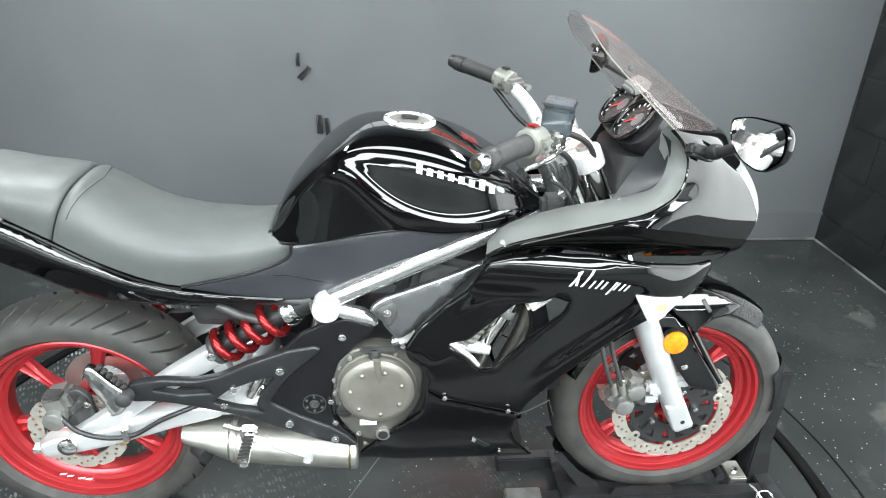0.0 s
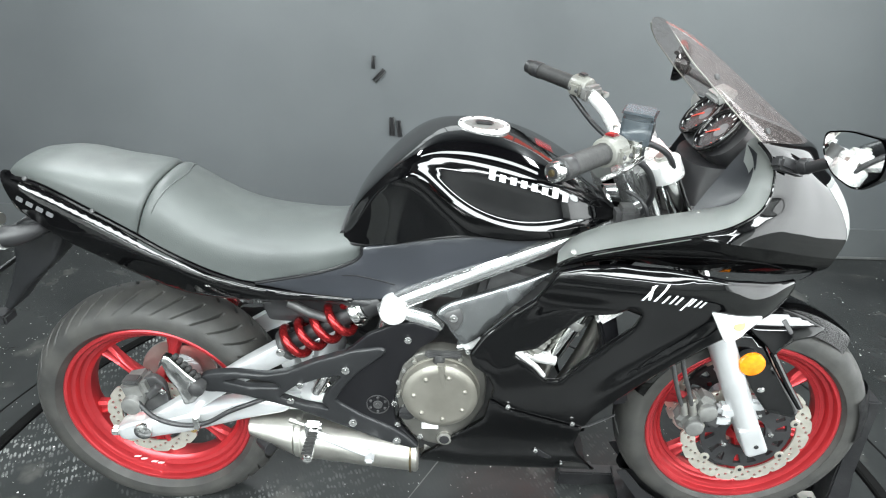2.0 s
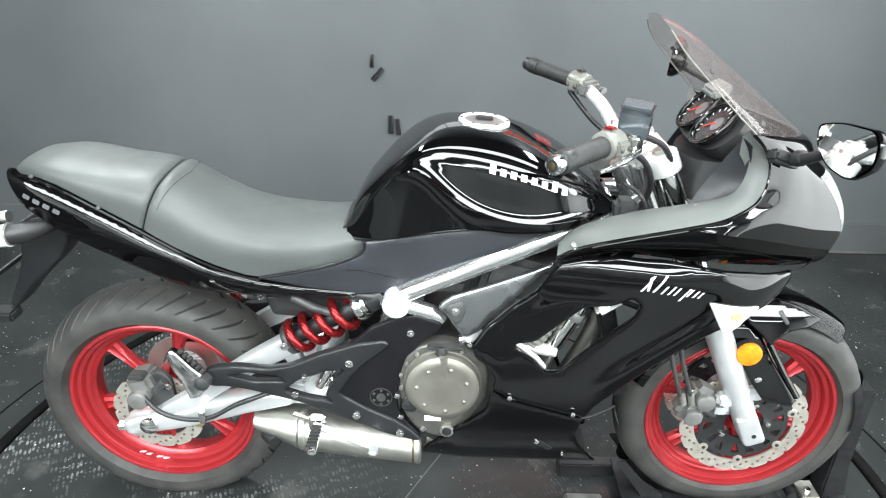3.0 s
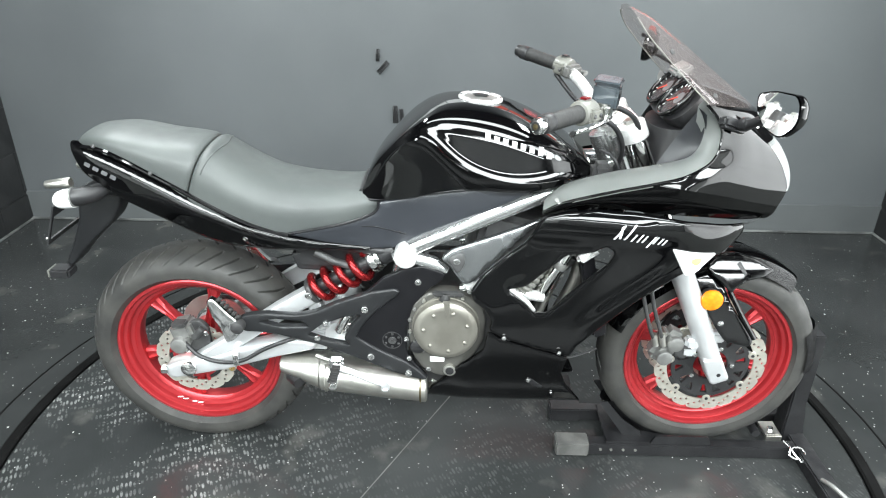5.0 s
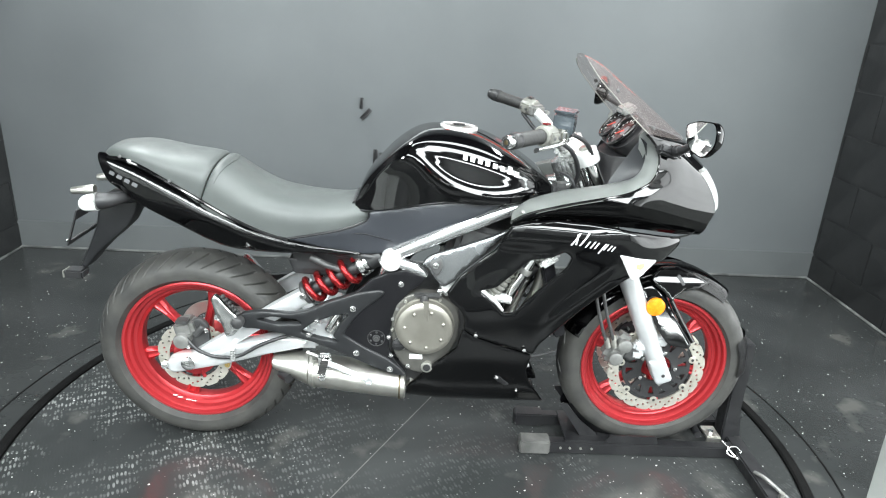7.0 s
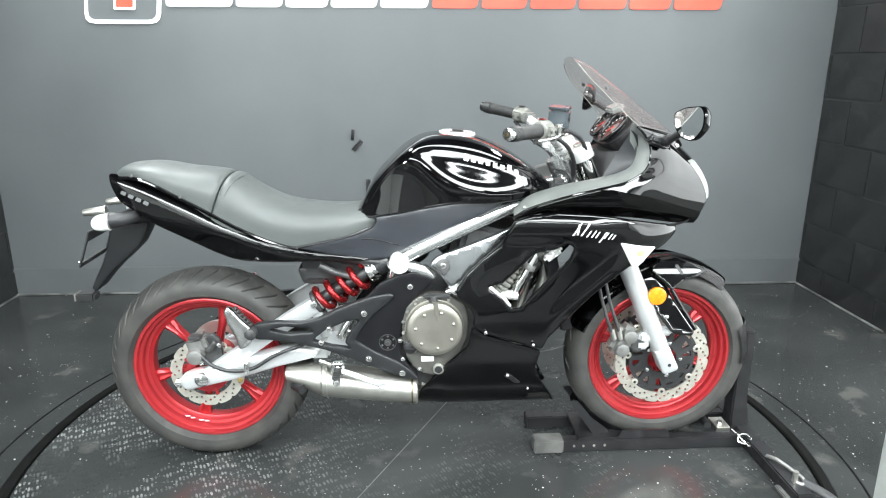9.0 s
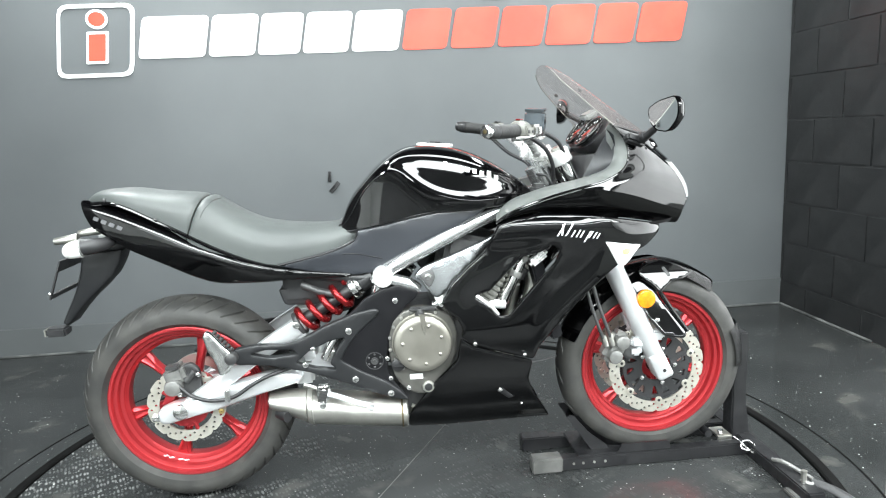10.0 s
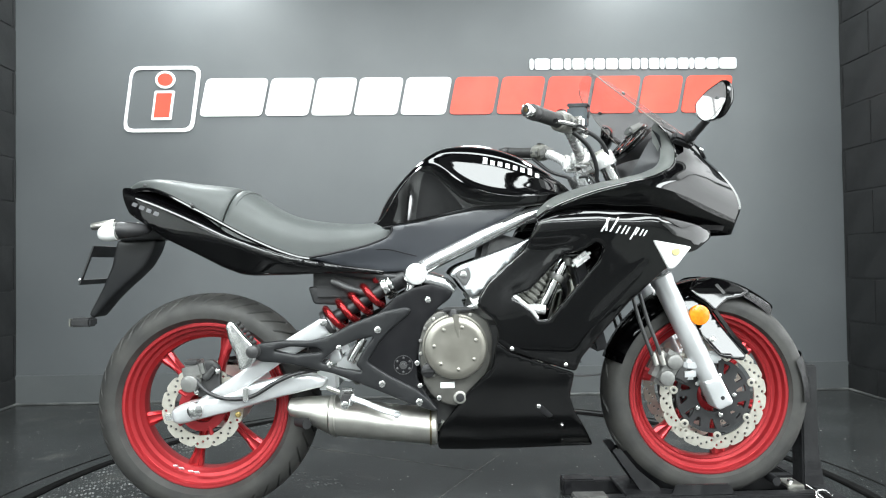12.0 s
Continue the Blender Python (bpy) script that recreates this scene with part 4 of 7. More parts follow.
# chain run and guard on the far side
part("chain_guard", panel([(-0.02, 0.425), (0.30, 0.46), (0.36, 0.43), (0.30, 0.425), (0.0, 0.405)], lambda x, z: 0.105, 0.006, roll=0.002, side=1), BLACK, BIKE)
part("chain", box(bmesh.new(), 0.0, 0.42, 0.080, 0.090, 0.405, 0.420, 0.002, pose(0, 0, 0)), DARKMETAL, BIKE)

# -- rear shock --
S0, S1 = Vector((0.330, -0.092, 0.536)), Vector((0.556, -0.092, 0.668))
sd = (S1 - S0).normalized()
shock = part("shock_absorber", rod(bmesh.new(), S0 + sd * 0.02, S1 - sd * 0.03, 0.019), BLACK, BIKE, "black shock absorber with a red coil spring")
pts = []
sa, sb = ring_frame(sd)
for i in range(5 * 28 + 1):
    u = i / (5 * 28)
    a = 2 * math.pi * 4.2 * u
    pts.append(S0 + sd * (0.022 + 0.165 * u) + 0.035 * (math.cos(a) * sa + math.sin(a) * sb))
part("coil_spring", sweep(bmesh.new(), pts, 0.0096, 12), SPRING, shock, "red painted coil spring")
part("spring_seat", rod(bmesh.new(), S0 + sd * 0.006, S0 + sd * 0.020, 0.036, 0.036, 28, 0.003), DARKMETAL, shock)
part("preload_collar", rod(bmesh.new(), S0 + sd * 0.188, S0 + sd * 0.206, 0.035, 0.035, 28, 0.004), CHROME, shock)
part("preload_nut", rod(bmesh.new(), S0 + sd * 0.207, S0 + sd * 0.218, 0.031, 0.031, 24, 0.003), CHROME, shock)
part("shock_top", rod(bmesh.new(), S0 + sd * 0.218, S0 + sd * 0.262, 0.027, 0.027, 24, 0.004), BLACK, shock)

# -- seat --
seat_top = soft_curve((-0.215, 0.918), (-0.19, 0.938), (-0.151, 0.944), (-0.03, 0.930), (0.075, 0.917), (0.1, 0.911), (0.14, 0.892), (0.183, 0.868), (0.244, 0.839), (0.307, 0.824), (0.380, 0.816), (0.435, 0.814), (0.500, 0.819), (0.53, 0.815))
seat_low = soft_curve((-0.215, 0.905), (-0.14, 0.909), (0.0, 0.847), (0.14, 0.772), (0.242, 0.728), (0.294, 0.714), (0.363, 0.724), (0.44, 0.741), (0.507, 0.766), (0.53, 0.775))
seat_half = soft_curve((-0.215, 0.055), (-0.15, 0.090), (0.0, 0.115), (0.08, 0.122), (0.18, 0.132), (0.28, 0.132), (0.38, 0.122), (0.47, 0.108), (0.53, 0.095))


def seat_pad(x0, x1, edge, shear, nose=0.02):
    rows = []
    n = 44
    for i in range(n + 1):
        u = i / n
        x = x0 + (x1 - x0) * (0.5 - 0.5 * math.cos(math.pi * u))
        d = min(x - x0, x1 - x)
        k = math.sqrt(max(0.0, 1 - (1 - min(d / edge, 1.0)) ** 2))
        zt, zb, w = seat_top(x), seat_low(x), seat_half(x)
        sink = 0.009 * (1 - k)
        zt -= sink
        w -= sink * 0.8
        sh = shear(x)
        row = []
        for j in range(31):
            a = math.pi * j / 30 - math.pi / 2
            yy = math.sin(a)
            c = max(math.cos(a), 0.0)
            y = w * math.copysign(abs(yy) ** 0.80, yy)
            z = zb + (zt - zb) * c ** 0.46
            # slight hollow along the rider's seat
            row.append(Vector((x + sh * (z - 0.86), y, z)))
        rows.append(row)
    bm = skin(rows)
    bm.faces.new([bm.verts.new(p) for p in rows[0]])
    bm.faces.new([bm.verts.new(p) for p in rows[-1][::-1]])
    return bm


SHEAR = curve((-0.2, 0.0), (0.0, 0.30), (0.1, 0.38), (0.2, 0.15), (0.3, 0.0))
seat = part("rider_seat", seat_pad(0.083, 0.522, 0.020, SHEAR), VINYL, BIKE, "black grained vinyl rider seat")
part("pillion_seat", seat_pad(-0.210, 0.081, 0.016, SHEAR), VINYL, BIKE, "black grained vinyl pillion seat")
# stitched seam behind the rider's back stop
seam = []
for j in range(3, 28):
    a = math.pi * j / 30 - math.pi / 2
    x = 0.122 - 0.02 * abs(math.sin(a))
    yy, c = math.sin(a), max(math.cos(a), 0)
    zb, zt, w = seat_low(x), seat_top(x), seat_half(x)
    z = zb + (zt - zb) * c ** 0.46
    seam.append((x + SHEAR(x) * (z - 0.86), w * math.copysign(abs(yy) ** 0.80, yy) * 1.002, z + 0.0008))
part("seat_seam", sweep(bmesh.new(), seam, 0.0014, 6), VINYL, seat)

# -- tail --
tail_w = soft_curve((-0.25, 0.058), (-0.20, 0.078), (-0.10, 0.100), (0.05, 0.124), (0.20, 0.142), (0.32, 0.142), (0.42, 0.132), (0.50, 0.122))
tail_crease = soft_curve((-0.225, 0.908), (-0.148, 0.882), (-0.007, 0.821), (0.107, 0.766), (0.209, 0.730), (0.314, 0.705), (0.50, 0.682))


tail_fold = soft_curve((-0.225, 0.850), (-0.095, 0.800), (0.0, 0.782), (0.150, 0.750), (0.25, 0.722), (0.50, 0.690))


def tail_y(x, z):
    # sharp upper ridge, an upright facet that narrows forwards, then tucked in below
    d = z - tail_crease(x)
    up = 0.5 * (d + math.sqrt(d * d + 0.00003))
    e = min(tail_fold(x), tail_crease(x) - 0.004) - z
    under = 0.5 * (e + math.sqrt(e * e + 0.00003))
    return tail_w(x) + 0.004 - 0.85 * up - 0.02 * (up - d) - 0.42 * under


TAIL = [(-0.224, 0.921), (-0.151, 0.915), (-0.075, 0.884), (-0.005, 0.847), (0.066, 0.810), (0.137, 0.773), (0.210, 0.738), (0.290, 0.716), (0.375, 0.700), (0.500, 0.682), (0.495, 0.672), (0.374, 0.678), (0.251, 0.674), (0.145, 0.673),
        (0.108, 0.678), (0.057, 0.698), (-0.015, 0.736), (-0.099, 0.778), (-0.154, 0.818), (-0.197, 0.845), (-0.214, 0.880)]
TAILS = both("tail_panel", lambda s: panel(TAIL, tail_y, 0.004, roll=0.006, side=s, res=0.012), GLOSS, BIKE, "gloss black tail side panel")
# dark trim rail between the seat and the tail panel
for s in (-1, 1):
    pts = [(x, s * (seat_half(x) * 0.985 + 0.004), seat_low(x) + 0.002) for x in np.linspace(-0.19, 0.30, 18)]
    part("seat_trim", sweep(bmesh.new(), pts, 0.0055, 8), GLOSS, BIKE)
    for x in (-0.145, -0.012):
        p = (x, s * (seat_half(x) + 0.010), seat_low(x) + 0.010)
        part("tail_screw", disc(bmesh.new(), p, (0, s * 0.8, 0.6), 0.0048, 0.004, 14, 0.001, 0.001), DARKMETAL, BIKE)
# under-tail body, joins both sides
rows = []
for x in np.linspace(-0.205, 0.48, 20):
    w, zt, zb = tail_w(x) - 0.024, seat_low(x) - 0.004, float(np.interp(x, [-0.21, -0.154, -0.015, 0.108, 0.3, 0.5], [0.87, 0.826, 0.745, 0.69, 0.685, 0.69]))
    rows.append([Vector((x, w * math.cos(a), (zt + zb) / 2 + (zt - zb) / 2 * math.sin(a))) for a in np.linspace(0, 2 * math.pi, 20, endpoint=False)])
part("under_tail", skin(rows, True, True), BLACK, BIKE)
# tail lamp
rows = []
for u in np.linspace(0, 1, 8):
    x = -0.232 + 0.05 * u
    rows.append([Vector((x + 0.012 * abs(math.cos(a)), (0.030 + 0.038 * u ** 0.6) * math.cos(a), 0.900 - 0.01 * (1 - u) + (0.012 + 0.014 * u ** 0.5) * math.sin(a))) for a in np.linspace(0, 2 * math.pi, 20, endpoint=False)])
part("tail_lamp", skin(rows, True, True), REDLENS, BIKE, "dark red tail lamp lens")
part("tail_cap", panel([(-0.205, 0.921), (-0.150, 0.921), (-0.150, 0.912), (-0.205, 0.908)], lambda x, z: 0.060, 0.12, roll=0.003, res=0.02), BLACK, BIKE)
part("tail_reflector", box(bmesh.new(), -0.198, -0.172, -0.068, -0.058, 0.909, 0.917, 0.002), LENS, BIKE)
# raised marks on the tail panel in place of lettering
for k in range(4):
    x = -0.188 + 0.021 * k
    z = 0.868 - 0.0088 * k
    bm = plate([slanted(x, z, 0.014, 0.012, 0.5, 0.003)], 0, 0.001)
    for v in bm.verts:
        v.co.z -= (v.co.x - x) * 0.42
        v.co.y = -tail_y(v.co.x, v.co.z) - 0.0012 + v.co.y * 0.6
    part("decal_mark", bm, GREYDECAL, TAILS[0])
# number plate hanger
HANGER = [(-0.250, 0.775), (-0.140, 0.778), (-0.150, 0.745), (-0.175, 0.703), (-0.212, 0.668), (-0.250, 0.636), (-0.282, 0.604), (-0.322, 0.558), (-0.337, 0.568), (-0.293, 0.645), (-0.265, 0.705)]
hang = part("plate_hanger", panel(HANGER, lambda x, z: 0.038 - 0.25 * max(0, 0.72 - z) * 0.4, 0.064, roll=0.008, corner=0.010), PLATE, BIKE, "black plastic number plate hanger")
part("hanger_arm", panel([(-0.225, 0.800), (-0.150, 0.822), (-0.100, 0.800), (-0.095, 0.788), (-0.150, 0.775), (-0.240, 0.772)], lambda x, z: 0.050, 0.100, roll=0.008), PLATE, hang)
part("plate_lamp", box(bmesh.new(), -0.372, -0.318, -0.052, -0.006, 0.537, 0.562, 0.005), BLACK, hang)
part("lamp_lens", box(bmesh.new(), -0.3765, -0.3725, -0.050, -0.008, 0.539, 0.560, 0.001), SWITCH, hang)
# open plate bracket
o = Vector((-0.327, -0.09, 0.655))
bm = bmesh.new()
q = Vector((-0.288, -0.09, 0.760))
L = (q - o)
mat = Matrix.Translation(o) @ Matrix(((0, L.normalized().x, -L.normalized().z, 0), (1, 0, 0, 0), (0, L.normalized().z, L.normalized().x, 0), (0, 0, 0, 1)))
h = L.length
box(bm, 0, 0.18, 0, 0.014, -0.002, 0.002, 0, mat)
box(bm, 0, 0.18, h - 0.032, h, -0.002, 0.002, 0, mat)
box(bm, 0, 0.010, 0.013, h - 0.031, -0.0018, 0.0018, 0, mat)
box(bm, 0.170, 0.18, 0.013, h - 0.031, -0.0018, 0.0018, 0, mat)
part("plate_bracket", bm, BLACK, hang, "empty black number plate bracket")
bolt(hang, -0.330, -0.078, 0.668, 0.004)
# rear turn signals
for s in (-1, 1):
    bm = bmesh.new()
    rows = []
    for u in np.linspace(0, 1, 12):
        x = -0.262 + 0.052 * u
        r = 0.0250 * math.sqrt(max(0.04, 1 - (1 - u) ** 4.0))
        rows.append([Vector((x, s * 0.118 + r * 1.0 * math.cos(a), 0.790 + r * 0.95 * math.sin(a) + 0.006 * u)) for a in np.linspace(0, 2 * math.pi, 20, endpoint=False)])
    sig = part("rear_turn_signal", skin(rows, True, True), LENS, BIKE, "clear-lensed rear turn signal on a short black stalk")
    rows = []
    for u in np.linspace(0, 1, 10):
        x = -0.2095 + 0.07 * u
        r = 0.0240 * math.sqrt(max(0.03, 1 - u ** 2.2))
        rows.append([Vector((x, s * (0.118 - 0.050 * u * u) + r * math.cos(a), 0.799 + 0.004 * u + r * 0.95 * math.sin(a))) for a in np.linspace(0, 2 * math.pi, 20, endpoint=False)])
    part("signal_body", skin(rows, True, True), BLACK, sig)
    part("signal_ring", rod(bmesh.new(), (-0.2125, s * 0.118, 0.7985), (-0.2065, s * 0.118, 0.7992), 0.0245, n=24), CAST, sig)
    part("signal_tip", rod(bmesh.new(), (-0.300, s * 0.075, 0.812), (-0.235, s * 0.075, 0.820), 0.010, 0.013, 14, 0.003), STEEL, sig)

# -- tank --
tank_top = soft_curve((0.478, 0.815), (0.486, 0.845), (0.502, 0.878), (0.545, 0.932), (0.604, 0.988), (0.640, 1.011), (0.670, 1.022), (0.702, 1.026), (0.767, 1.023), (0.816, 1.013), (0.897, 0.979), (0.962, 0.938), (1.003, 0.907), (1.022, 0.885))
tank_low = soft_curve((0.478, 0.795), (0.517, 0.804), (0.597, 0.820), (0.674, 0.836), (0.751, 0.849), (0.829, 0.850), (0.907, 0.858), (0.969, 0.868), (1.022, 0.872))
tank_half = soft_curve((0.478, 0.078), (0.50, 0.094), (0.55, 0.114), (0.62, 0.137), (0.70, 0.156), (0.78, 0.172), (0.85, 0.178), (0.92, 0.168), (0.97, 0.142), (1.022, 0.090))
tank_crease = soft_curve((0.478, 0.806), (0.506, 0.842), (0.539, 0.900), (0.575, 0.938), (0.602, 0.955), (0.635, 0.961), (0.655, 0.951), (0.685, 0.928), (0.725, 0.903), (0.775, 0.884), (0.830, 0.874), (0.90, 0.874), (0.967, 0.880), (1.022, 0.878))
tank_dent = soft_curve((0.478, 0.004), (0.52, 0.014), (0.58, 0.026), (0.65, 0.032), (0.71, 0.028), (0.78, 0.014), (0.85, 0.010), (0.96, 0.014), (1.022, 0.010))


def eased(f, w):
    """A curve averaged over a short span, to take small kinks out of it."""
    us = np.linspace(-1, 1, 13)
    ws = 1 + np.cos(math.pi * us)
    ws = ws / ws.sum()
    return lambda x: float(sum(k * f(x + u * w) for u, k in zip(us, ws)))


tank_half, tank_crease, tank_top = eased(tank_half, 0.055), eased(tank_crease, 0.03), eased(tank_top, 0.014)

# section of the tank above the crease: flat top, a broad slanting shoulder, upright flank
TANK_SECTION = [(p.x, p.y) for p in smooth_path([(0, 1.0, 0), (0.22, 0.996, 0), (0.45, 0.970, 0), (0.665, 0.895, 0), (0.795, 0.760, 0), (0.862, 0.560, 0), (0.903, 0.360, 0), (0.937, 0.190, 0), (0.967, 0.080, 0), (1.0, 0.0, 0)], 5)]
foot_w = soft_curve((0.478, 0.090), (0.52, 0.112), (0.60, 0.126), (0.70, 0.140), (0.80, 0.156), (0.88, 0.160), (0.96, 0.140), (1.022, 0.085))


def tank():
    rows = []
    for x in np.linspace(0.478, 1.022, 72):
        zt, zl, w, zc, dent = tank_top(x), tank_low(x), tank_half(x), tank_crease(x), tank_dent(x)
        zc = min(zc, zt - 0.004)
        zl = min(zl, zc - 0.003)
        half = []
        for u, v in TANK_SECTION:
            half.append((w * u, zc + (zt - zc) * v))
        span = zc - zl
        # behind the knee hollow the lower side flares out towards the seat
        flare = smoothstep((0.74 - x) / 0.24)
        for s in np.linspace(0, 1, 18)[1:]:
            d = s * span
            deep = w - 0.72 * (1 - flare) * dent * (1 - math.exp(-d / 0.024)) + 0.15 * flare * d
            half.append((deep + (max(foot_w(x), deep) - deep) * smoothstep((s - 0.15) / 0.85) ** 1.3 * 0.55, zc - d))
        row = [Vector((x, -y, z)) for y, z in half[::-1]] + [Vector((x, y, z)) for y, z in half[1:]]
        rows.append(row)
    bm = skin(rows)
    bm.faces.new([bm.verts.new(p) for p in rows[0]])
    bm.faces.new([bm.verts.new(p) for p in rows[-1][::-1]])
    return part("fuel_tank", bm, GLOSS, BIKE, "gloss black fuel tank with knee hollows", angle=60)


TANK = tank()


def tank_y(x, z):
    zt, zc = tank_top(x), tank_crease(x)
    v = min(max((z - zc) / (zt - zc), 0), 1)
    return tank_half(x) * float(np.interp(v, [q for p, q in TANK_SECTION[::-1]], [p for p, q in TANK_SECTION[::-1]]))


cap_m = Matrix.Translation((0.757, 0, 1.0205)) @ pose(0, 0, 0, 0, 4, 0)
bm = lathe(bmesh.new(), (0, 0, 0), [(0.0415, 0.0), (0.053, 0.0), (0.053, 0.005), (0.051, 0.008), (0.0425, 0.008), (0.0415, 0.006)], 56, True, "z")
bm.transform(cap_m)
cap = part("filler_ring", bm, CLAMP, TANK, "polished filler ring")
bm = disc(bmesh.new(), (0, 0, 0.0), (0, 0, 1), 0.0412, 0.006, 48, 0.001, 0.002)
bm.transform(cap_m)
part("filler_cap", bm, CAST, TANK)
bm = box(bmesh.new(), -0.018, 0.018, -0.010, 0.010, 0.008, 0.013, 0.003)
bm.transform(cap_m)
part("key_flap", bm, BLACK, TANK)
for k in range(6):
    a = k * math.pi / 3
    bm = disc(bmesh.new(), (0.0470 * math.cos(a), 0.0470 * math.sin(a), 0.008), (0, 0, 1), 0.003, 0.0015, 10)
    bm.transform(cap_m)
    part("cap_screw", bm, DARKMETAL, TANK)
# warning sticker in front of the cap
rows = []
for x in np.linspace(0.862, 0.896, 8):
    rows.append([Vector((x, y, tank_top(x) - 0.012 * abs(y / 0.1) ** 2.2 + 0.0006)) for y in np.linspace(-0.030, 0.020, 9)])
bm = skin(rows)
part("sticker", bm, REDLENS, TANK, "dark red warning sticker")
# silver marks along the tank side in place of the maker's name
for s in (-1, 1):
    for k in range(8):
        x = 0.765 + 0.0198 * k
        w, hgt = 0.0115, 0.018 if k in (0, 6) else 0.0125
        zb = 0.964 - 0.0032 * k - 0.00034 * k * k
        cols = []
        for u in np.linspace(0, 1, 4):
            cols.append([Vector((x + w * u + 0.10 * hgt * v, s * (tank_y(x + w * u, zb + hgt * v - 0.20 * w * u) + 0.0012), zb + hgt * v - 0.24 * w * u)) for v in np.linspace(0, 1, 5)])
        part("decal_mark", skin(cols), DECAL, TANK)
# trim below the tank
for s in (-1, 1):
    pts = [(x, s * (foot_w(x) - 0.006), tank_low(x) - 0.002) for x in np.linspace(0.49, 1.0, 24)]
    part("tank_trim", sweep(bmesh.new(), pts, 0.005, 8), BLACK, TANK)
# rubber cover and scuffed rear edge of the tank
pts = [(0.476, y, 0.815 - 0.9 * y * y) for y in np.linspace(-0.075, 0.075, 9)]
part("seat_seal", sweep(bmesh.new(), pts, 0.008, 8), BLACK, BIKE)

GUARDBLACK = paint("matt_black_plastic", (0.005, 0.005, 0.006), (0.008, 0.008, 0.009), 0.36, 0, 9, 600, 0.15)
GUARDBLACK.node_tree.nodes["Principled BSDF"].inputs["Specular IOR Level"].default_value = 0.22
PLATE.node_tree.nodes["Principled BSDF"].inputs["Specular IOR Level"].default_value = 0.34
BRASSDARK = paint("tarnished_brass", (0.09, 0.07, 0.035), (0.14, 0.11, 0.06), 0.35, 0.8, 40, 300, 0.1)

# -- frame --
SIDE = [(0.519, 0.800), (0.597, 0.815), (0.674, 0.831), (0.751, 0.845), (0.829, 0.849), (0.880, 0.850), (0.868, 0.838), (0.748, 0.778), (0.623, 0.708), (0.591, 0.684), (0.499, 0.676), (0.430, 0.688), (0.378, 0.698), (0.300, 0.717), (0.363, 0.729), (0.440, 0.745), (0.505, 0.769), (0.518, 0.785)]
side_w = soft_curve((0.28, 0.136), (0.40, 0.128), (0.50, 0.120), (0.60, 0.124), (0.72, 0.140), (0.80, 0.152), (0.88, 0.156))


def side_y(x, z):
    # a shallow scoop along the lower edge
    return side_w(x) + 0.006 * smoothstep((z - 0.70) / 0.05) * smoothstep((0.62 - x) / 0.12) - 0.10 * max(0, z - 0.80)


both("side_cover", lambda s: panel(SIDE, side_y, 0.004, roll=0.005, side=s, corner=0.008), SATIN, BIKE, "satin charcoal plastic side cover")
# black tubes draw the shade in the seat-nose gap and the cover's fold
for s in (-1, 1):
    pts = smooth_path([(x, s * (side_y(x, z) - 0.0025), z + 0.001) for x, z in ((0.300, 0.7185), (0.363, 0.730), (0.440, 0.746), (0.500, 0.768), (0.5185, 0.785), (0.5195, 0.800))], 5)
    part("seat_gap_shade", sweep(bmesh.new(), pts, 0.0036, 8), GUARDBLACK, seat)
    pts = smooth_path([(x, s * (side_y(x, z) - 0.0006), z) for x, z in ((0.455, 0.736), (0.482, 0.739), (0.511, 0.738), (0.553, 0.728), (0.587, 0.719))], 5)
    part("fold_shade", sweep(bmesh.new(), pts, [0.0006] * 5 + [0.0018] * (len(pts) - 6) + [0.0006], 6), GUARDBLACK, BIKE)
for s in (-1, 1):
    tube = part("frame_tube", sweep(bmesh.new(), smooth_path([(0.560, s * 0.120, 0.655), (0.600, s * 0.128, 0.688), (0.700, s * 0.136, 0.738), (0.800, s * 0.140, 0.787), (0.890, s * 0.136, 0.826), (0.96, s * 0.112, 0.842), (1.08, s * 0.05, 0.87)], 6), 0.0205, 18, flat=0.9), SILVER, BIKE, "silver painted main frame tube")
    part("frame_brace", sweep(bmesh.new(), smooth_path([(0.585, s * 0.130, 0.665), (0.630, s * 0.134, 0.656), (0.664, s * 0.134, 0.644), (0.684, s * 0.128, 0.628)], 6), [0.018] * 6 + [0.017] * 6 + [0.015] * 6 + [0.013], 14, flat=0.75), SILVER, BIKE)
    part("frame_strut", sweep(bmesh.new(), [(0.720, s * 0.132, 0.578), (0.738, s * 0.134, 0.584), (0.776, s * 0.140, 0.640), (0.800, s * 0.135, 0.668)], 0.011, 14), SILVER, BIKE)
    part("frame_boss", disc(bmesh.new(), (0.584, s * 0.122, 0.672), (0, s, 0), 0.0285, 0.038, 40, 0.002, 0.004), CLAMP, BIKE, "silver frame pivot cap")
    part("frame_rail", sweep(bmesh.new(), smooth_path([(0.57, s * 0.105, 0.66), (0.45, s * 0.10, 0.672), (0.30, s * 0.095, 0.70), (0.10, s * 0.085, 0.76), (-0.12, s * 0.06, 0.84)], 5), 0.014, 12), BLACK, BIKE)
    part("frame_down", sweep(bmesh.new(), [(0.58, s * 0.11, 0.665), (0.56, s * 0.10, 0.55), (0.52, s * 0.095, 0.42), (0.54, s * 0.09, 0.34)], 0.022, 14), SILVER, BIKE)
GUSSET = [(0.670, 0.668), (0.680, 0.684), (0.700, 0.696), (0.770, 0.720), (0.850, 0.750), (0.925, 0.782), (0.900, 0.762), (0.865, 0.730), (0.774, 0.638), (0.760, 0.622), (0.728, 0.604), (0.702, 0.634), (0.690, 0.655)]
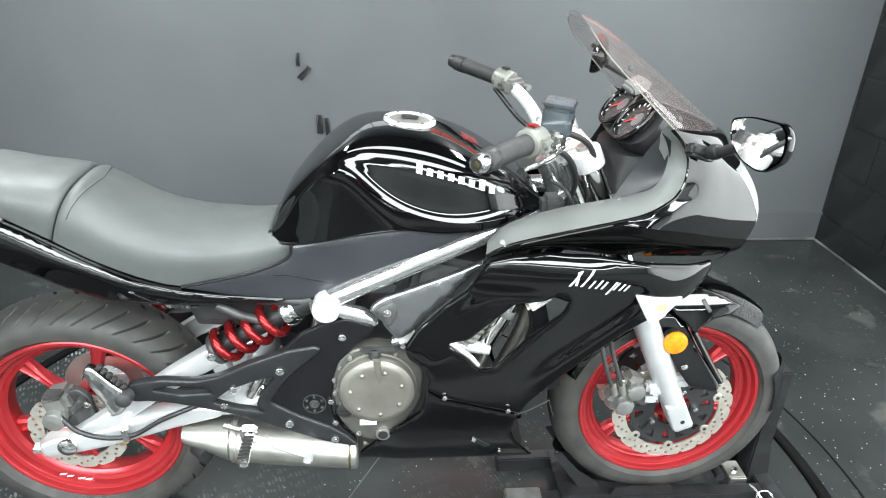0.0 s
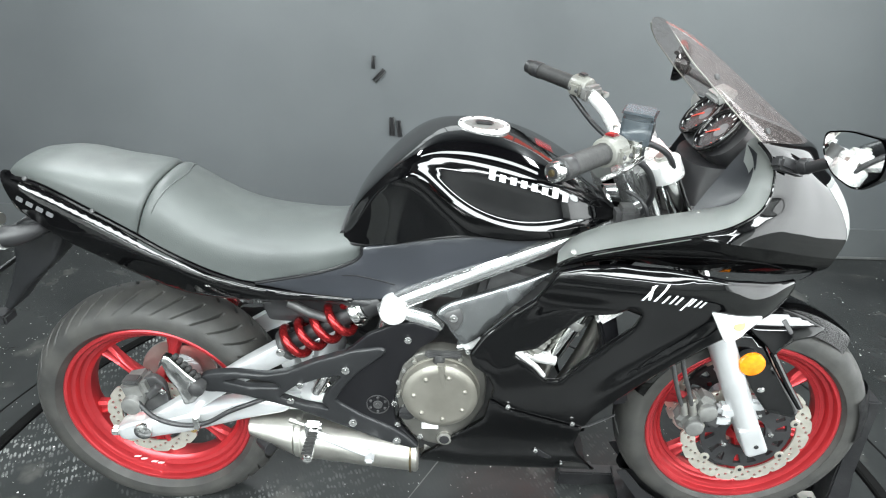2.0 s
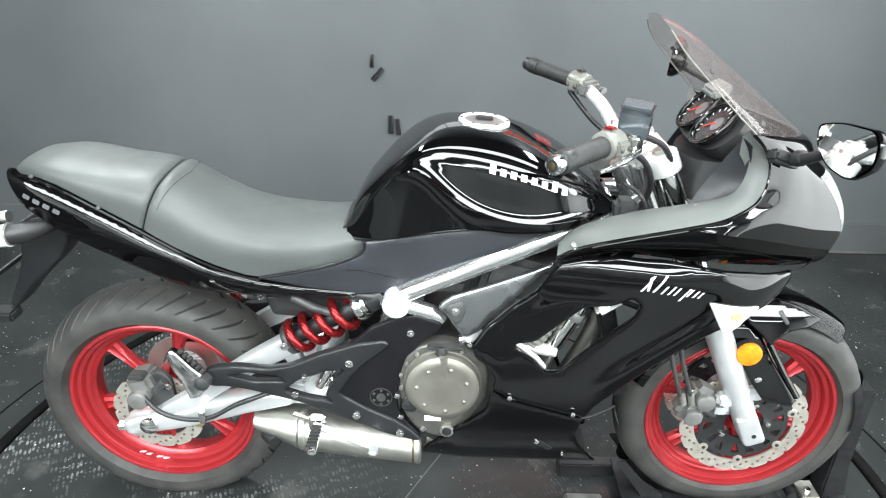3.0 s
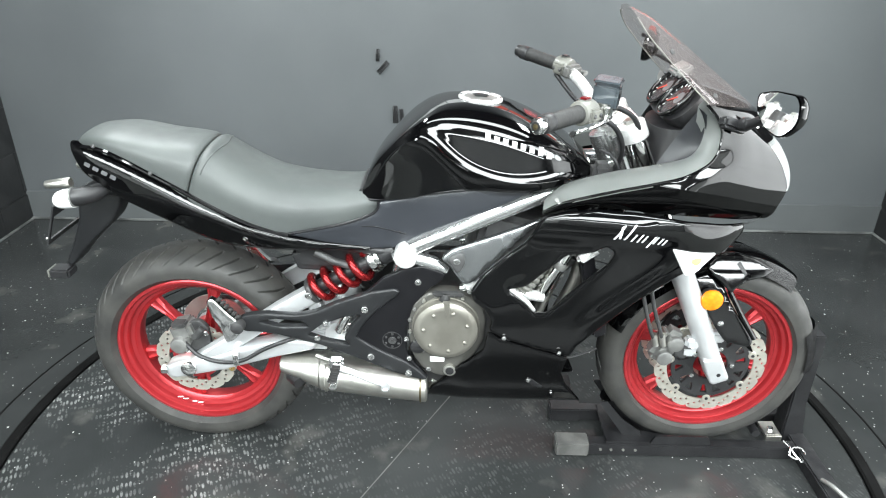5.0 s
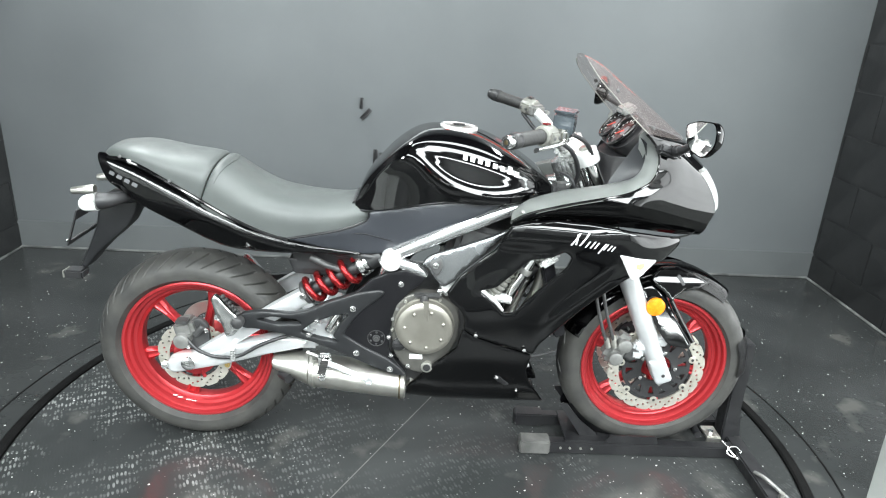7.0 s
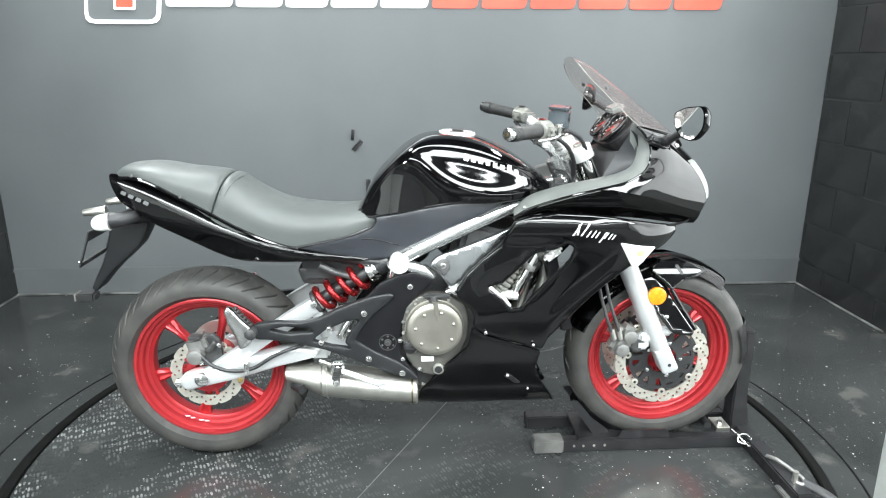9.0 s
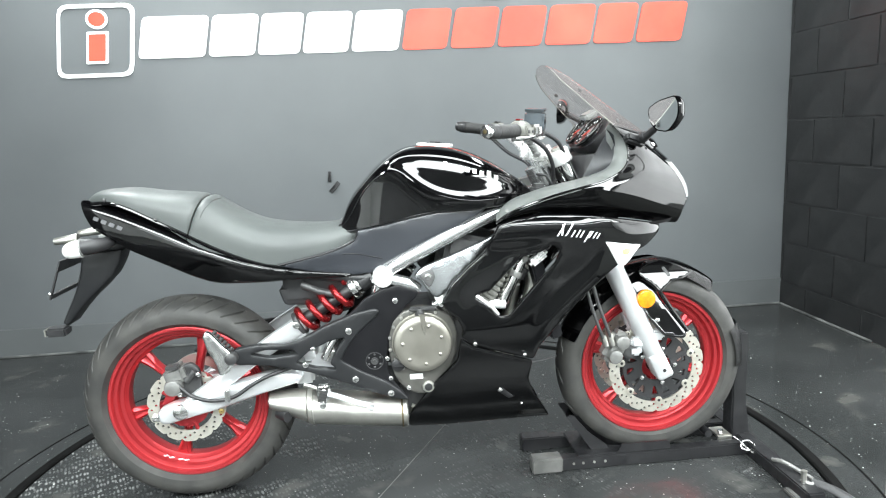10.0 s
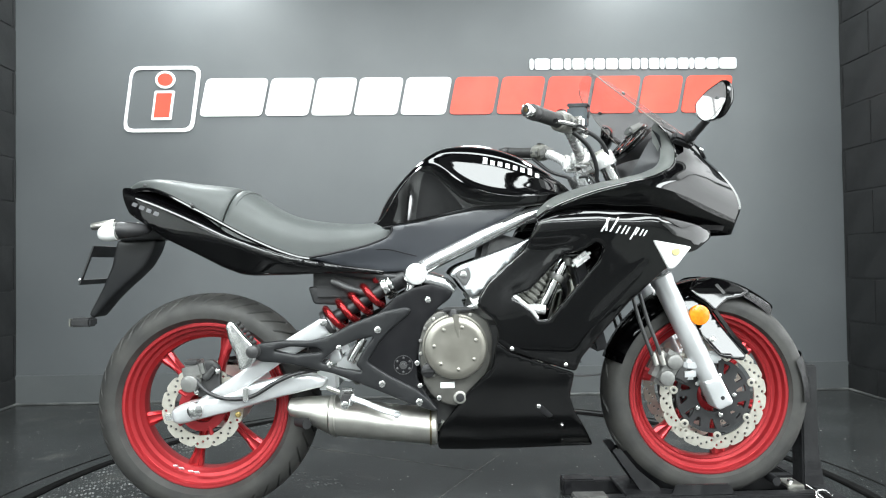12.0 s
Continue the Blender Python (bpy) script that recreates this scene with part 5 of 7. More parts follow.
both("frame_cover", lambda s: panel(GUSSET, lambda x, z: 0.155 - 0.22 * (z - 0.68) + 0.004 * smoothstep((x - 0.76) / 0.12), 0.004, roll=0.007, side=s, corner=0.014), COVER, BIKE, "polished grey frame cover plate")
both("frame_lug", lambda s: panel([(0.722, 0.604), (0.728, 0.614), (0.758, 0.626), (0.768, 0.612), (0.750, 0.590), (0.734, 0.584)], lambda x, z: 0.156 - 0.25 * (z - 0.6), 0.014, roll=0.006, side=s, corner=0.012), CLAMP, BIKE, "bright silver frame lug")
both("cover_bracket", lambda s: panel([(0.684, 0.674), (0.722, 0.690), (0.730, 0.664), (0.716, 0.640), (0.706, 0.640)], lambda x, z: 0.1585 - 0.22 * (z - 0.68), 0.003, roll=0.003, side=s, corner=0.010, res=0.01), DARKMETAL, BIKE)
bolt(BIKE, 0.708, -0.1625, 0.668, 0.0090)
part("steering_head", rod(bmesh.new(), (1.055, 0, 0.95), (1.115, 0, 0.82), 0.036), SILVER, BIKE)

# battery box and dark parts under the seat
part("battery_box", box(bmesh.new(), 0.30, 0.50, -0.085, 0.075, 0.60, 0.70, 0.012), BLACK, BIKE)
part("inner_fender", panel([(0.285, 0.640), (0.345, 0.640), (0.42, 0.625), (0.42, 0.585), (0.300, 0.592)], lambda x, z: 0.075, 0.15, roll=0.006), BLACK, BIKE)
part("frame_lug", sweep(bmesh.new(), [(0.355, -0.10, 0.655), (0.40, -0.108, 0.635), (0.45, -0.112, 0.622)], 0.010, 10), DARKMETAL, BIKE)

# -- engine --
ENG = part("engine", box(bmesh.new(), 0.60, 0.90, -0.138, 0.138, 0.34, 0.56, 0.03), DARKMETAL, BIKE, "dark cast engine with a bronze-grey clutch cover")
part("cylinder", box(bmesh.new(), 0.74, 0.92, -0.120, 0.120, 0.52, 0.73, 0.016, pose(0.83, 0, 0.62, 0, 14, 0) @ pose(-0.83, 0, -0.62)), CAST, ENG)
part("cylinder_head", box(bmesh.new(), 0.76, 0.98, -0.128, 0.128, 0.66, 0.76, 0.014, pose(0.87, 0, 0.71, 0, 14, 0) @ pose(-0.87, 0, -0.71)), DARKMETAL, ENG)
part("sump", box(bmesh.new(), 0.58, 0.88, -0.10, 0.10, 0.24, 0.36, 0.025), DARKMETAL, ENG)
case = [(0.590, 0.500), (0.602, 0.540), (0.632, 0.570), (0.680, 0.580), (0.730, 0.572), (0.772, 0.545), (0.784, 0.500), (0.780, 0.440), (0.762, 0.400), (0.730, 0.355), (0.686, 0.322), (0.655, 0.328), (0.622, 0.350), (0.600, 0.385), (0.590, 0.440)]
part("clutch_case", panel(case, lambda x, z: 0.152, 0.03, roll=0.006, res=0.02), CASE, ENG, "dull dark grey crankcase cover")
c = Vector((0.684, -0.150, 0.479))
bm = lathe(bmesh.new(), c, [(0.0001, 0.0), (0.086, 0.0), (0.086, -0.005), (0.0825, -0.006), (0.0825, -0.018), (0.0800, -0.025), (0.0720, -0.0300), (0.0640, -0.0325), (0.0600, -0.0318), (0.030, -0.0330), (0.0001, -0.0332)], 72, False)
CL = part("clutch_cover", bm, CLUTCH, ENG, "round bronze-grey clutch cover")
for k in range(7):
    a = radians(20 + 51.4 * k)
    p = (c.x + 0.056 * math.cos(a), c.y - 0.0312, c.z + 0.056 * math.sin(a))
    part("cover_stud", disc(bmesh.new(), p, (0, -1, 0), 0.0055, 0.003, 14, 0.002, 0.001), CLUTCH, CL)
for k in range(9):
    a = radians(64 + 21 * k)
    p = (c.x + 0.093 * math.cos(a), -0.151, c.z + 0.093 * math.sin(a))
    part("case_bolt", disc(bmesh.new(), p, (0, -1, 0), 0.0048, 0.008, 6, 0.0, 0.001), CAST if k % 3 else STEEL, ENG)
# clutch arm wedge on the cover
rows = [[Vector((0.676, -0.176, 0.566)), Vector((0.678, -0.188, 0.566)), Vector((0.692, -0.188, 0.566)), Vector((0.694, -0.176, 0.566))],
        [Vector((0.688, -0.176, 0.500)), Vector((0.690, -0.1825, 0.500)), Vector((0.694, -0.1825, 0.500)), Vector((0.696, -0.176, 0.500))]]
part("clutch_rib", skin(rows, True, True), CLUTCH, CL)
part("clutch_arm", rod(bmesh.new(), (0.680, -0.160, 0.548), (0.680, -0.160, 0.580), 0.014, 0.012, 18, 0.003), DARKMETAL, ENG)
part("clutch_lever", box(bmesh.new(), 0.650, 0.728, -0.170, -0.152, 0.572, 0.584, 0.004), DARKMETAL, ENG)
bolt(ENG, 0.742, -0.158, 0.586, 0.008)
part("oil_filler", disc(bmesh.new(), (0.612, -0.152, 0.418), (0, -1, 0), 0.019, 0.010, 24, 0.003, 0.003), BLACK, ENG)
part("filler_grip", box(bmesh.new(), 0.596, 0.628, -0.170, -0.160, 0.414, 0.422, 0.002), BLACK, ENG)
part("oil_window", disc(bmesh.new(), (0.695, -0.152, 0.346), (0, -1, 0), 0.017, 0.008, 24, 0.0, 0.003), STEEL, ENG)
part("window_glass", disc(bmesh.new(), (0.695, -0.160, 0.346), (0, -1, 0), 0.011, 0.001, 20, 0.001), BLACK, ENG)
part("sticker", box(bmesh.new(), 0.644, 0.681, -0.1540, -0.1525, 0.371, 0.386), WHITE, ENG, "white paper sticker")
for x, z in ((0.583, 0.437), (0.590, 0.378), (0.640, 0.345)):
    bolt(ENG, x, -0.150, z, 0.007)

# -- foot plates --
GUARD_PLATE = [(0.470, 0.560), (0.501, 0.586), (0.529, 0.614), (0.581, 0.638), (0.626, 0.646), (0.682, 0.626), (0.673, 0.606), (0.640, 0.582), (0.611, 0.538), (0.592, 0.494), (0.583, 0.442), (0.584, 0.394), (0.603, 0.360), (0.636, 0.319), (0.600, 0.330), (0.520, 0.380), (0.440, 0.444), (0.470, 0.500)]
FOOT = [(0.164, 0.495), (0.229, 0.502), (0.300, 0.500), (0.350, 0.512), (0.410, 0.543), (0.499, 0.576), (0.556, 0.586), (0.570, 0.579), (0.561, 0.565), (0.513, 0.525), (0.483, 0.492), (0.453, 0.444), (0.511, 0.406), (0.578, 0.372), (0.614, 0.342), (0.638, 0.314), (0.625, 0.310), (0.560, 0.332), (0.460, 0.376), (0.364, 0.414), (0.250, 0.440), (0.170, 0.448), (0.145, 0.474)]
TRI = [(0.330, 0.444), (0.368, 0.476), (0.424, 0.500), (0.470, 0.510), (0.440, 0.470), (0.422, 0.436), (0.440, 0.418), (0.380, 0.428)]
SLOT = [(0.205, 0.476), (0.250, 0.486), (0.320, 0.482), (0.335, 0.470), (0.260, 0.464)]


def foot_y(x, z):
    return 0.140 + 0.012 * smoothstep((x - 0.15) / 0.3) - 0.004 * smoothstep((x - 0.55) / 0.08) + 0.020 * smoothstep((0.20 - x) / 0.08)


foot = both("foot_plate", lambda s: panel(FOOT, lambda x, z: foot_y(x, z) + 0.007, 0.014, [TRI, SLOT], roll=0.006, side=s, corner=0.010), PLATE, BIKE, "black coated footrest plate")
both("heel_guard", lambda s: panel(GUARD_PLATE, foot_y, 0.008, roll=0.004, side=s, corner=0.010), GUARDBLACK, BIKE, "black plastic heel guard")
for s in (-1, 1):
    g = foot[0] if s < 0 else foot[1]
    bm = bmesh.new()
    gy = foot_y(0.547, 0.433)
    lathe(bm, (0.547, s * gy, 0.433), [(0.0255, 0.0), (0.0255, s * 0.0022), (0.0235, s * 0.0022), (0.0235, 0.0)], 40)
    for k in range(6):
        a = k * math.pi / 3 + 0.5
        disc(bm, (0.547 + 0.0185 * math.cos(a), s * gy, 0.433 + 0.0185 * math.sin(a)), (0, s, 0), 0.0032, 0.003, 10, 0.001)
    disc(bm, (0.547, s * gy, 0.433), (0, s, 0), 0.0105, 0.003, 20)
    disc(bm, (0.547, s * (gy + 0.003), 0.433), (0, s, 0), 0.0055, 0.003, 6)
    part("guard_rosette", bm, DARKMETAL, g)
for x, z, r in ((0.614, 0.603, 0.0085), (0.481, 0.527, 0.0095), (0.588, 0.336, 0.0095), (0.491, 0.386, 0.0095), (0.379, 0.482, 0.0075), (0.355, 0.438, 0.0085)):
    bolt(foot[0], x, -foot_y(x, z) - (0.001 if z > 0.6 else 0.0075), z, r)
# parts behind the triangular opening
part("master_cylinder", rod(bmesh.new(), (0.405, -0.128, 0.440), (0.440, -0.128, 0.505), 0.013, bevel=0.004), CHROME, BIKE, "bright rear brake master cylinder")
part("cylinder_foot", box(bmesh.new(), 0.402, 0.442, -0.135, -0.115, 0.440, 0.468, 0.006), CHROME, BIKE)
# rear footrest, folded, with a bright heel cap
PEG = [(0.088, 0.546), (0.098, 0.558), (0.110, 0.552), (0.138, 0.516), (0.166, 0.488), (0.168, 0.462), (0.148, 0.436), (0.124, 0.428), (0.116, 0.466), (0.098, 0.504)]
part("footrest_bracket", panel(PEG, lambda x, z: 0.176, 0.014, roll=0.006, side=-1, corner=0.008), CHROME, BIKE, "bright alloy rear footrest")
part("footrest_bracket", panel(PEG, lambda x, z: 0.176, 0.014, roll=0.006, side=1, corner=0.008), CHROME, BIKE, "bright alloy rear footrest")
bm = bmesh.new()
for k in range(6):
    u = k / 5
    p = Vector((0.121 + 0.040 * u, -0.166, 0.552 - 0.050 * u))
    rod(bm, p + Vector((-0.004, 0, -0.004)), p + Vector((0.004, 0.0, 0.004)), 0.006, n=10, bevel=0.002)
part("footrest_rubber", bm, GREYRUBBER, BIKE)
for s in (-1, 1):
    part("footrest_pivot", disc(bmesh.new(), (0.160, s * 0.160, 0.478), (0, s, 0), 0.017, 0.026, 24, 0.003, 0.004), DARKMETAL, BIKE)
    # rider's footrest
    peg = part("footrest", rod(bmesh.new(), (0.398, s * 0.158, 0.350), (0.404, s * 0.245, 0.350), 0.0115, 0.0105, 16, 0.004), CHROME, BIKE, "bright alloy rider footrest")
    bm = bmesh.new()
    for k in range(7):
        y = 0.172 + 0.0105 * k
        box(bm, 0.390, 0.413, s * y - 0.003, s * y + 0.003, 0.3585, 0.3640, 0.001)
    part("footrest_rubber", bm, GREYRUBBER, peg)
    part("footrest_hanger", box(bmesh.new(), 0.380, 0.418, s * 0.152 - 0.010, s * 0.152 + 0.010, 0.330, 0.376, 0.006), CHROME, peg)
part("brake_pedal", sweep(bmesh.new(), smooth_path([(0.395, -0.164, 0.356), (0.438, -0.168, 0.343), (0.490, -0.172, 0.322), (0.528, -0.178, 0.312)], 6), 0.0085, 10, flat=0.6), ARM, BIKE, "bright rear brake pedal")
part("pedal_pad", box(bmesh.new(), 0.520, 0.540, -0.205, -0.176, 0.306, 0.318, 0.004), ARM, BIKE)
part("pedal_spring", rod(bmesh.new(), (0.345, -0.150, 0.378), (0.385, -0.150, 0.362), 0.006), STEEL, BIKE)

mid_lip = lambda x, z: 0.196 + 0.20 * (z - 0.55) - 0.06 * smoothstep((1.08 - x) / 0.30) * smoothstep((z - 0.5) / 0.35)

# -- exhaust under the engine --
rows = []
for x, zc, hh, hw in ((0.234, 0.318, 0.010, 0.020), (0.240, 0.317, 0.022, 0.032), (0.290, 0.308, 0.036, 0.044), (0.345, 0.294, 0.051, 0.055)):
    rows.append([Vector((x, -0.095 + hw * math.cos(a), zc + hh * math.sin(a))) for a in np.linspace(0, 2 * math.pi, 32, endpoint=False)])
EX = part("exhaust_tip", skin(rows, True, True), STEEL, BIKE, "brushed steel exhaust end cone")
rows = []
for x, zc, hh, hw in ((0.346, 0.294, 0.050, 0.054), (0.349, 0.293, 0.053, 0.057), (0.358, 0.292, 0.053, 0.057), (0.366, 0.290, 0.051, 0.056), (0.500, 0.272, 0.049, 0.057), (0.605, 0.260, 0.047, 0.057), (0.614, 0.259, 0.048, 0.058), (0.630, 0.257, 0.048, 0.058), (0.634, 0.257, 0.043, 0.053)):
    rows.append([Vector((x, -0.095 + hw * math.cos(a), zc + hh * math.sin(a))) for a in np.linspace(0, 2 * math.pi, 40, endpoint=False)])
part("silencer", skin(rows, True, True), STEEL, BIKE, "short brushed steel silencer under the engine")
for x, zc, hh, hw in ((0.362, 0.291, 0.0535, 0.0578), (0.617, 0.2585, 0.0490, 0.0588)):
    bm = bmesh.new()
    loop = [(x, -0.095 + hw * math.cos(a), zc + hh * math.sin(a)) for a in np.linspace(0, 2 * math.pi, 41)]
    sweep(bm, loop, 0.0026, 8, False)
    part("silencer_band", bm, BRASSDARK if x > 0.5 else STEEL, BIKE)
part("exhaust_hole", rod(bmesh.new(), (0.262, -0.112, 0.282), (0.292, -0.141, 0.282), 0.014, 0.015, 20), BLACK, EX)
for s in (-1, 1):
    part("header_pipe", sweep(bmesh.new(), smooth_path([(0.93, s * 0.060, 0.690), (1.00, s * 0.085, 0.665), (1.015, s * 0.085, 0.60), (0.965, s * 0.075, 0.46), (0.90, s * 0.06, 0.32), (0.78, s * 0.05, 0.235), (0.64, s * 0.04 - 0.05, 0.262)], 7), 0.019, 16), STEEL, BIKE, "steel exhaust header pipe")
part("radiator", box(bmesh.new(), 1.02, 1.055, -0.165, 0.165, 0.46, 0.72, 0.006, pose(1.04, 0, 0.6, 0, -14, 0) @ pose(-1.04, 0, -0.6)), GUARDBLACK, BIKE, "dark finned radiator")
part("coolant_pipe", rod(bmesh.new(), (0.835, -0.150, 0.582), (0.925, -0.158, 0.573), 0.0135, 0.0135, 18, 0.003), CLAMP, BIKE, "bright coolant pipe behind the fairing opening")
part("engine_mount", rod(bmesh.new(), (0.918, -0.146, 0.578), (0.978, -0.146, 0.704), 0.0185, 0.0165, 22, 0.004), CHROME, BIKE, "bright steel engine mount tube")
part("mount_collar", rod(bmesh.new(), (0.952, -0.146, 0.650), (0.960, -0.146, 0.666), 0.0205, 0.0205, 22, 0.002), CAST, BIKE)
# bright strip in place of the highlight on the opening's gloss black lower edge
both("opening_highlight", lambda s: panel([(0.829, 0.611), (0.842, 0.616), (0.884, 0.580), (0.902, 0.556), (0.897, 0.549), (0.874, 0.575)], lambda x, z: mid_lip(x, z), 0.003, roll=0.003, side=s, res=0.008, corner=0.004), CLAMP, BIKE)
part("mount_bush", disc(bmesh.new(), (0.985, -0.150, 0.700), (0, -1, 0), 0.012, 0.014, 20, 0.001, 0.003), CAST, BIKE)
part("frame_lug", box(bmesh.new(), 0.985, 1.045, -0.196, -0.160, 0.694, 0.716, 0.008, pose(1.015, 0, 0.705, 0, -36, 0) @ pose(-1.015, 0, -0.705)), CLAMP, BIKE)
# ribbed water hose
path = smooth_path([(0.868, -0.142, 0.592), (0.888, -0.146, 0.618), (0.912, -0.142, 0.655), (0.930, -0.130, 0.690)], 9)
part("ribbed_hose", sweep(bmesh.new(), path, [0.027 - 0.005 * (i % 3 == 0) - 0.0003 * i for i in range(len(path))], 20), SWITCH, BIKE, "ribbed grey hose")
part("header_clamp", rod(bmesh.new(), (0.968, -0.120, 0.640), (0.990, -0.120, 0.668), 0.016, 0.016, 16, 0.003), DARKMETAL, BIKE)
for k in range(5):
    part("cooling_fin", box(bmesh.new(), 0.86, 0.96, -0.140, -0.116, 0.600 + 0.022 * k, 0.606 + 0.022 * k, 0.001, pose(0.91, 0, 0.64, 0, -22, 0) @ pose(-0.91, 0, -0.64)), CAST, ENG)

# -- fairing --
fair_t = soft_curve((0.178, 0.058), (0.20, 0.086), (0.25, 0.124), (0.35, 0.165), (0.45, 0.190), (0.55, 0.205), (0.65, 0.222), (0.75, 0.243), (0.80, 0.252), (0.85, 0.240), (0.90, 0.220), (0.95, 0.205))


def fair_y(x, z):
    y = fair_t(z) - 0.06 * smoothstep((1.08 - x) / 0.30) * smoothstep((z - 0.5) / 0.35)
    # the front edge turns in towards the wheel, the beak narrows
    return y - 0.9 * max(0.0, x - 1.22) ** 2 * (4.0 if z > 0.7 else 1.5) - 0.010 * smoothstep((0.45 - z) / 0.2) * smoothstep((0.75 - x) / 0.1)


MID = [(0.899, 0.806), (0.945, 0.822), (0.978, 0.827), (1.009, 0.833), (1.090, 0.830), (1.178, 0.820), (1.250, 0.806), (1.322, 0.791), (1.374, 0.777), (1.371, 0.758), (1.312, 0.724), (1.274, 0.716), (1.215, 0.670), (1.130, 0.590), (1.057, 0.505), (1.012, 0.450), (0.998, 0.412), (0.966, 0.421), (0.900, 0.443), (0.825, 0.470), (0.789, 0.497),
       (0.796, 0.520), (0.780, 0.555), (0.748, 0.580), (0.742, 0.605), (0.771, 0.652), (0.865, 0.733)]
HOLE = [(0.832, 0.612), (0.876, 0.577), (0.897, 0.550), (0.926, 0.551), (0.990, 0.628), (1.052, 0.702), (1.062, 0.735), (1.042, 0.750), (1.013, 0.730), (0.961, 0.716), (0.928, 0.680), (0.875, 0.625)]


def mid_y(x, z):
    # hollow that leads into the cooling opening, with a raised lip on its lower side
    y = fair_y(x, z)
    k = smoothstep((z - (0.59 + (x - 0.84) * 0.78)) / 0.08) * smoothstep((0.768 - z) / 0.035) * smoothstep((1.045 - x) / 0.05) * smoothstep((x - 0.775) / 0.06)
    y -= 0.009 * k
    # sharp blade line along the top of the beak
    d = z - (0.812 - 0.18 * max(0, x - 1.05))
    y -= (0.25 - 0.17 * smoothstep((x - 1.08) / 0.10)) * (d + math.sqrt(d * d + 0.00003))
    # the beak slopes upwards ahead of the marks, and a soft ridge runs down towards the wheel
    e = z - 0.764
    y -= 0.20 * (e + math.sqrt(e * e + 0.00006)) * smoothstep((x - 1.19) / 0.08)
    w = (z - 0.690) * 0.709 - (x - 1.190) * 0.705
    y += 0.0075 * math.exp(-(w / 0.020) ** 2) * smoothstep((x - 0.98) / 0.08) * smoothstep((1.215 - x) / 0.05)
    return y


MIDS = both("side_fairing", lambda s: panel(MID, mid_y, 0.004, [HOLE], roll=0.007, side=s, res=0.011, corner=0.010), GLOSS, BIKE, "gloss black side fairing with a cooling opening")
LOW = [(0.789, 0.494), (0.825, 0.467), (0.900, 0.440), (0.966, 0.418), (0.995, 0.409), (0.985, 0.347), (1.002, 0.300), (1.036, 0.246), (1.066, 0.190), (0.893, 0.184), (0.760, 0.182), (0.640, 0.180), (0.634, 0.212), (0.642, 0.257), (0.716, 0.364), (0.779, 0.429)]
LOWS = both("lower_fairing", lambda s: panel(LOW, lambda x, z: fair_y(x, z) - 0.002, 0.004, roll=0.006, side=s, res=0.013), GLOSS, BIKE, "gloss black lower fairing")
bm = skin([[Vector((x, -0.058 + 0.116 * u, 0.186 - 0.006 * (1 - (2 * u - 1) ** 2))) for u in np.linspace(0, 1, 9)] for x in np.linspace(0.66, 1.05, 8)])
bmesh.ops.solidify(bm, geom=bm.faces[:], thickness=0.004)
part("belly_pan", bm, BLACK, BIKE)
bolt(LOWS[0], 0.828, -0.198, 0.477, 0.0058)
bolt(MIDS[0], 0.968, -0.1925, 0.433, 0.0055)
part("drain_slot", panel([(0.890, 0.318), (0.905, 0.328), (0.945, 0.290), (0.930, 0.284)], lambda x, z: fair_y(x, z) + 0.0005, 0.004, roll=0.002, res=0.01), BLACK, LOWS[0])
bolt(LOWS[0], 0.902, -fair_y(0.902, 0.318) + 0.001, 0.319, 0.006)
bolt(LOWS[0], 0.968, -fair_y(0.968, 0.262) + 0.001, 0.262, 0.004)
for s in (-1, 1):
    part("wiring", sweep(bmesh.new(), smooth_path([(0.985, s * 0.17, 0.402), (1.02, s * 0.15, 0.396), (1.08, s * 0.11, 0.392)], 5), 0.0025, 8), BLACK, BIKE)

# upper cowl: a flank under the grey panel, then a bonnet that rises to the screen and ends at the headlamp
EDGE = [(0.899, 0.194, 0.813), (0.943, 0.207, 0.842), (1.034, 0.229, 0.876), (1.120, 0.234, 0.897), (1.185, 0.228, 0.911), (1.233, 0.213, 0.930), (1.256, 0.197, 0.944), (1.271, 0.180, 0.966), (1.272, 0.171, 1.000), (1.255, 0.173, 1.030), (1.229, 0.177, 1.056)]
def bezier(pts, n):
    """Evenly spaced points on a smooth path."""
    path = [Vector(p) for p in smooth_path(pts, 12)]
    run = np.concatenate([[0.0], np.cumsum([(b - a).length for a, b in zip(path, path[1:])])])
    return [Vector([float(np.interp(d, run, [p[k] for p in path])) for k in range(3)]) for d in np.linspace(0, run[-1], n)]


CREASE = [(1.120, 0.234, 0.897), (1.200, 0.236, 0.886), (1.277, 0.211, 0.867), (1.366, 0.168, 0.837), (1.456, 0.118, 0.807)]
SILL = [(0.903, 0.186, 0.804), (0.975, 0.194, 0.824), (1.030, 0.203, 0.830), (1.090, 0.207, 0.826), (1.178, 0.204, 0.816), (1.250, 0.188, 0.806), (1.310, 0.166, 0.794), (1.370, 0.139, 0.781), (1.446, 0.098, 0.769)]
BROW = [(1.229, 0.177, 1.056), (1.285, 0.150, 1.036), (1.335, 0.119, 1.012), (1.374, 0.094, 0.986)]
LAMP_EDGE = [(1.456, 0.118, 0.807), (1.470, 0.112, 0.845), (1.459, 0.101, 0.890), (1.424, 0.092, 0.940), (1.374, 0.094, 0.986)]


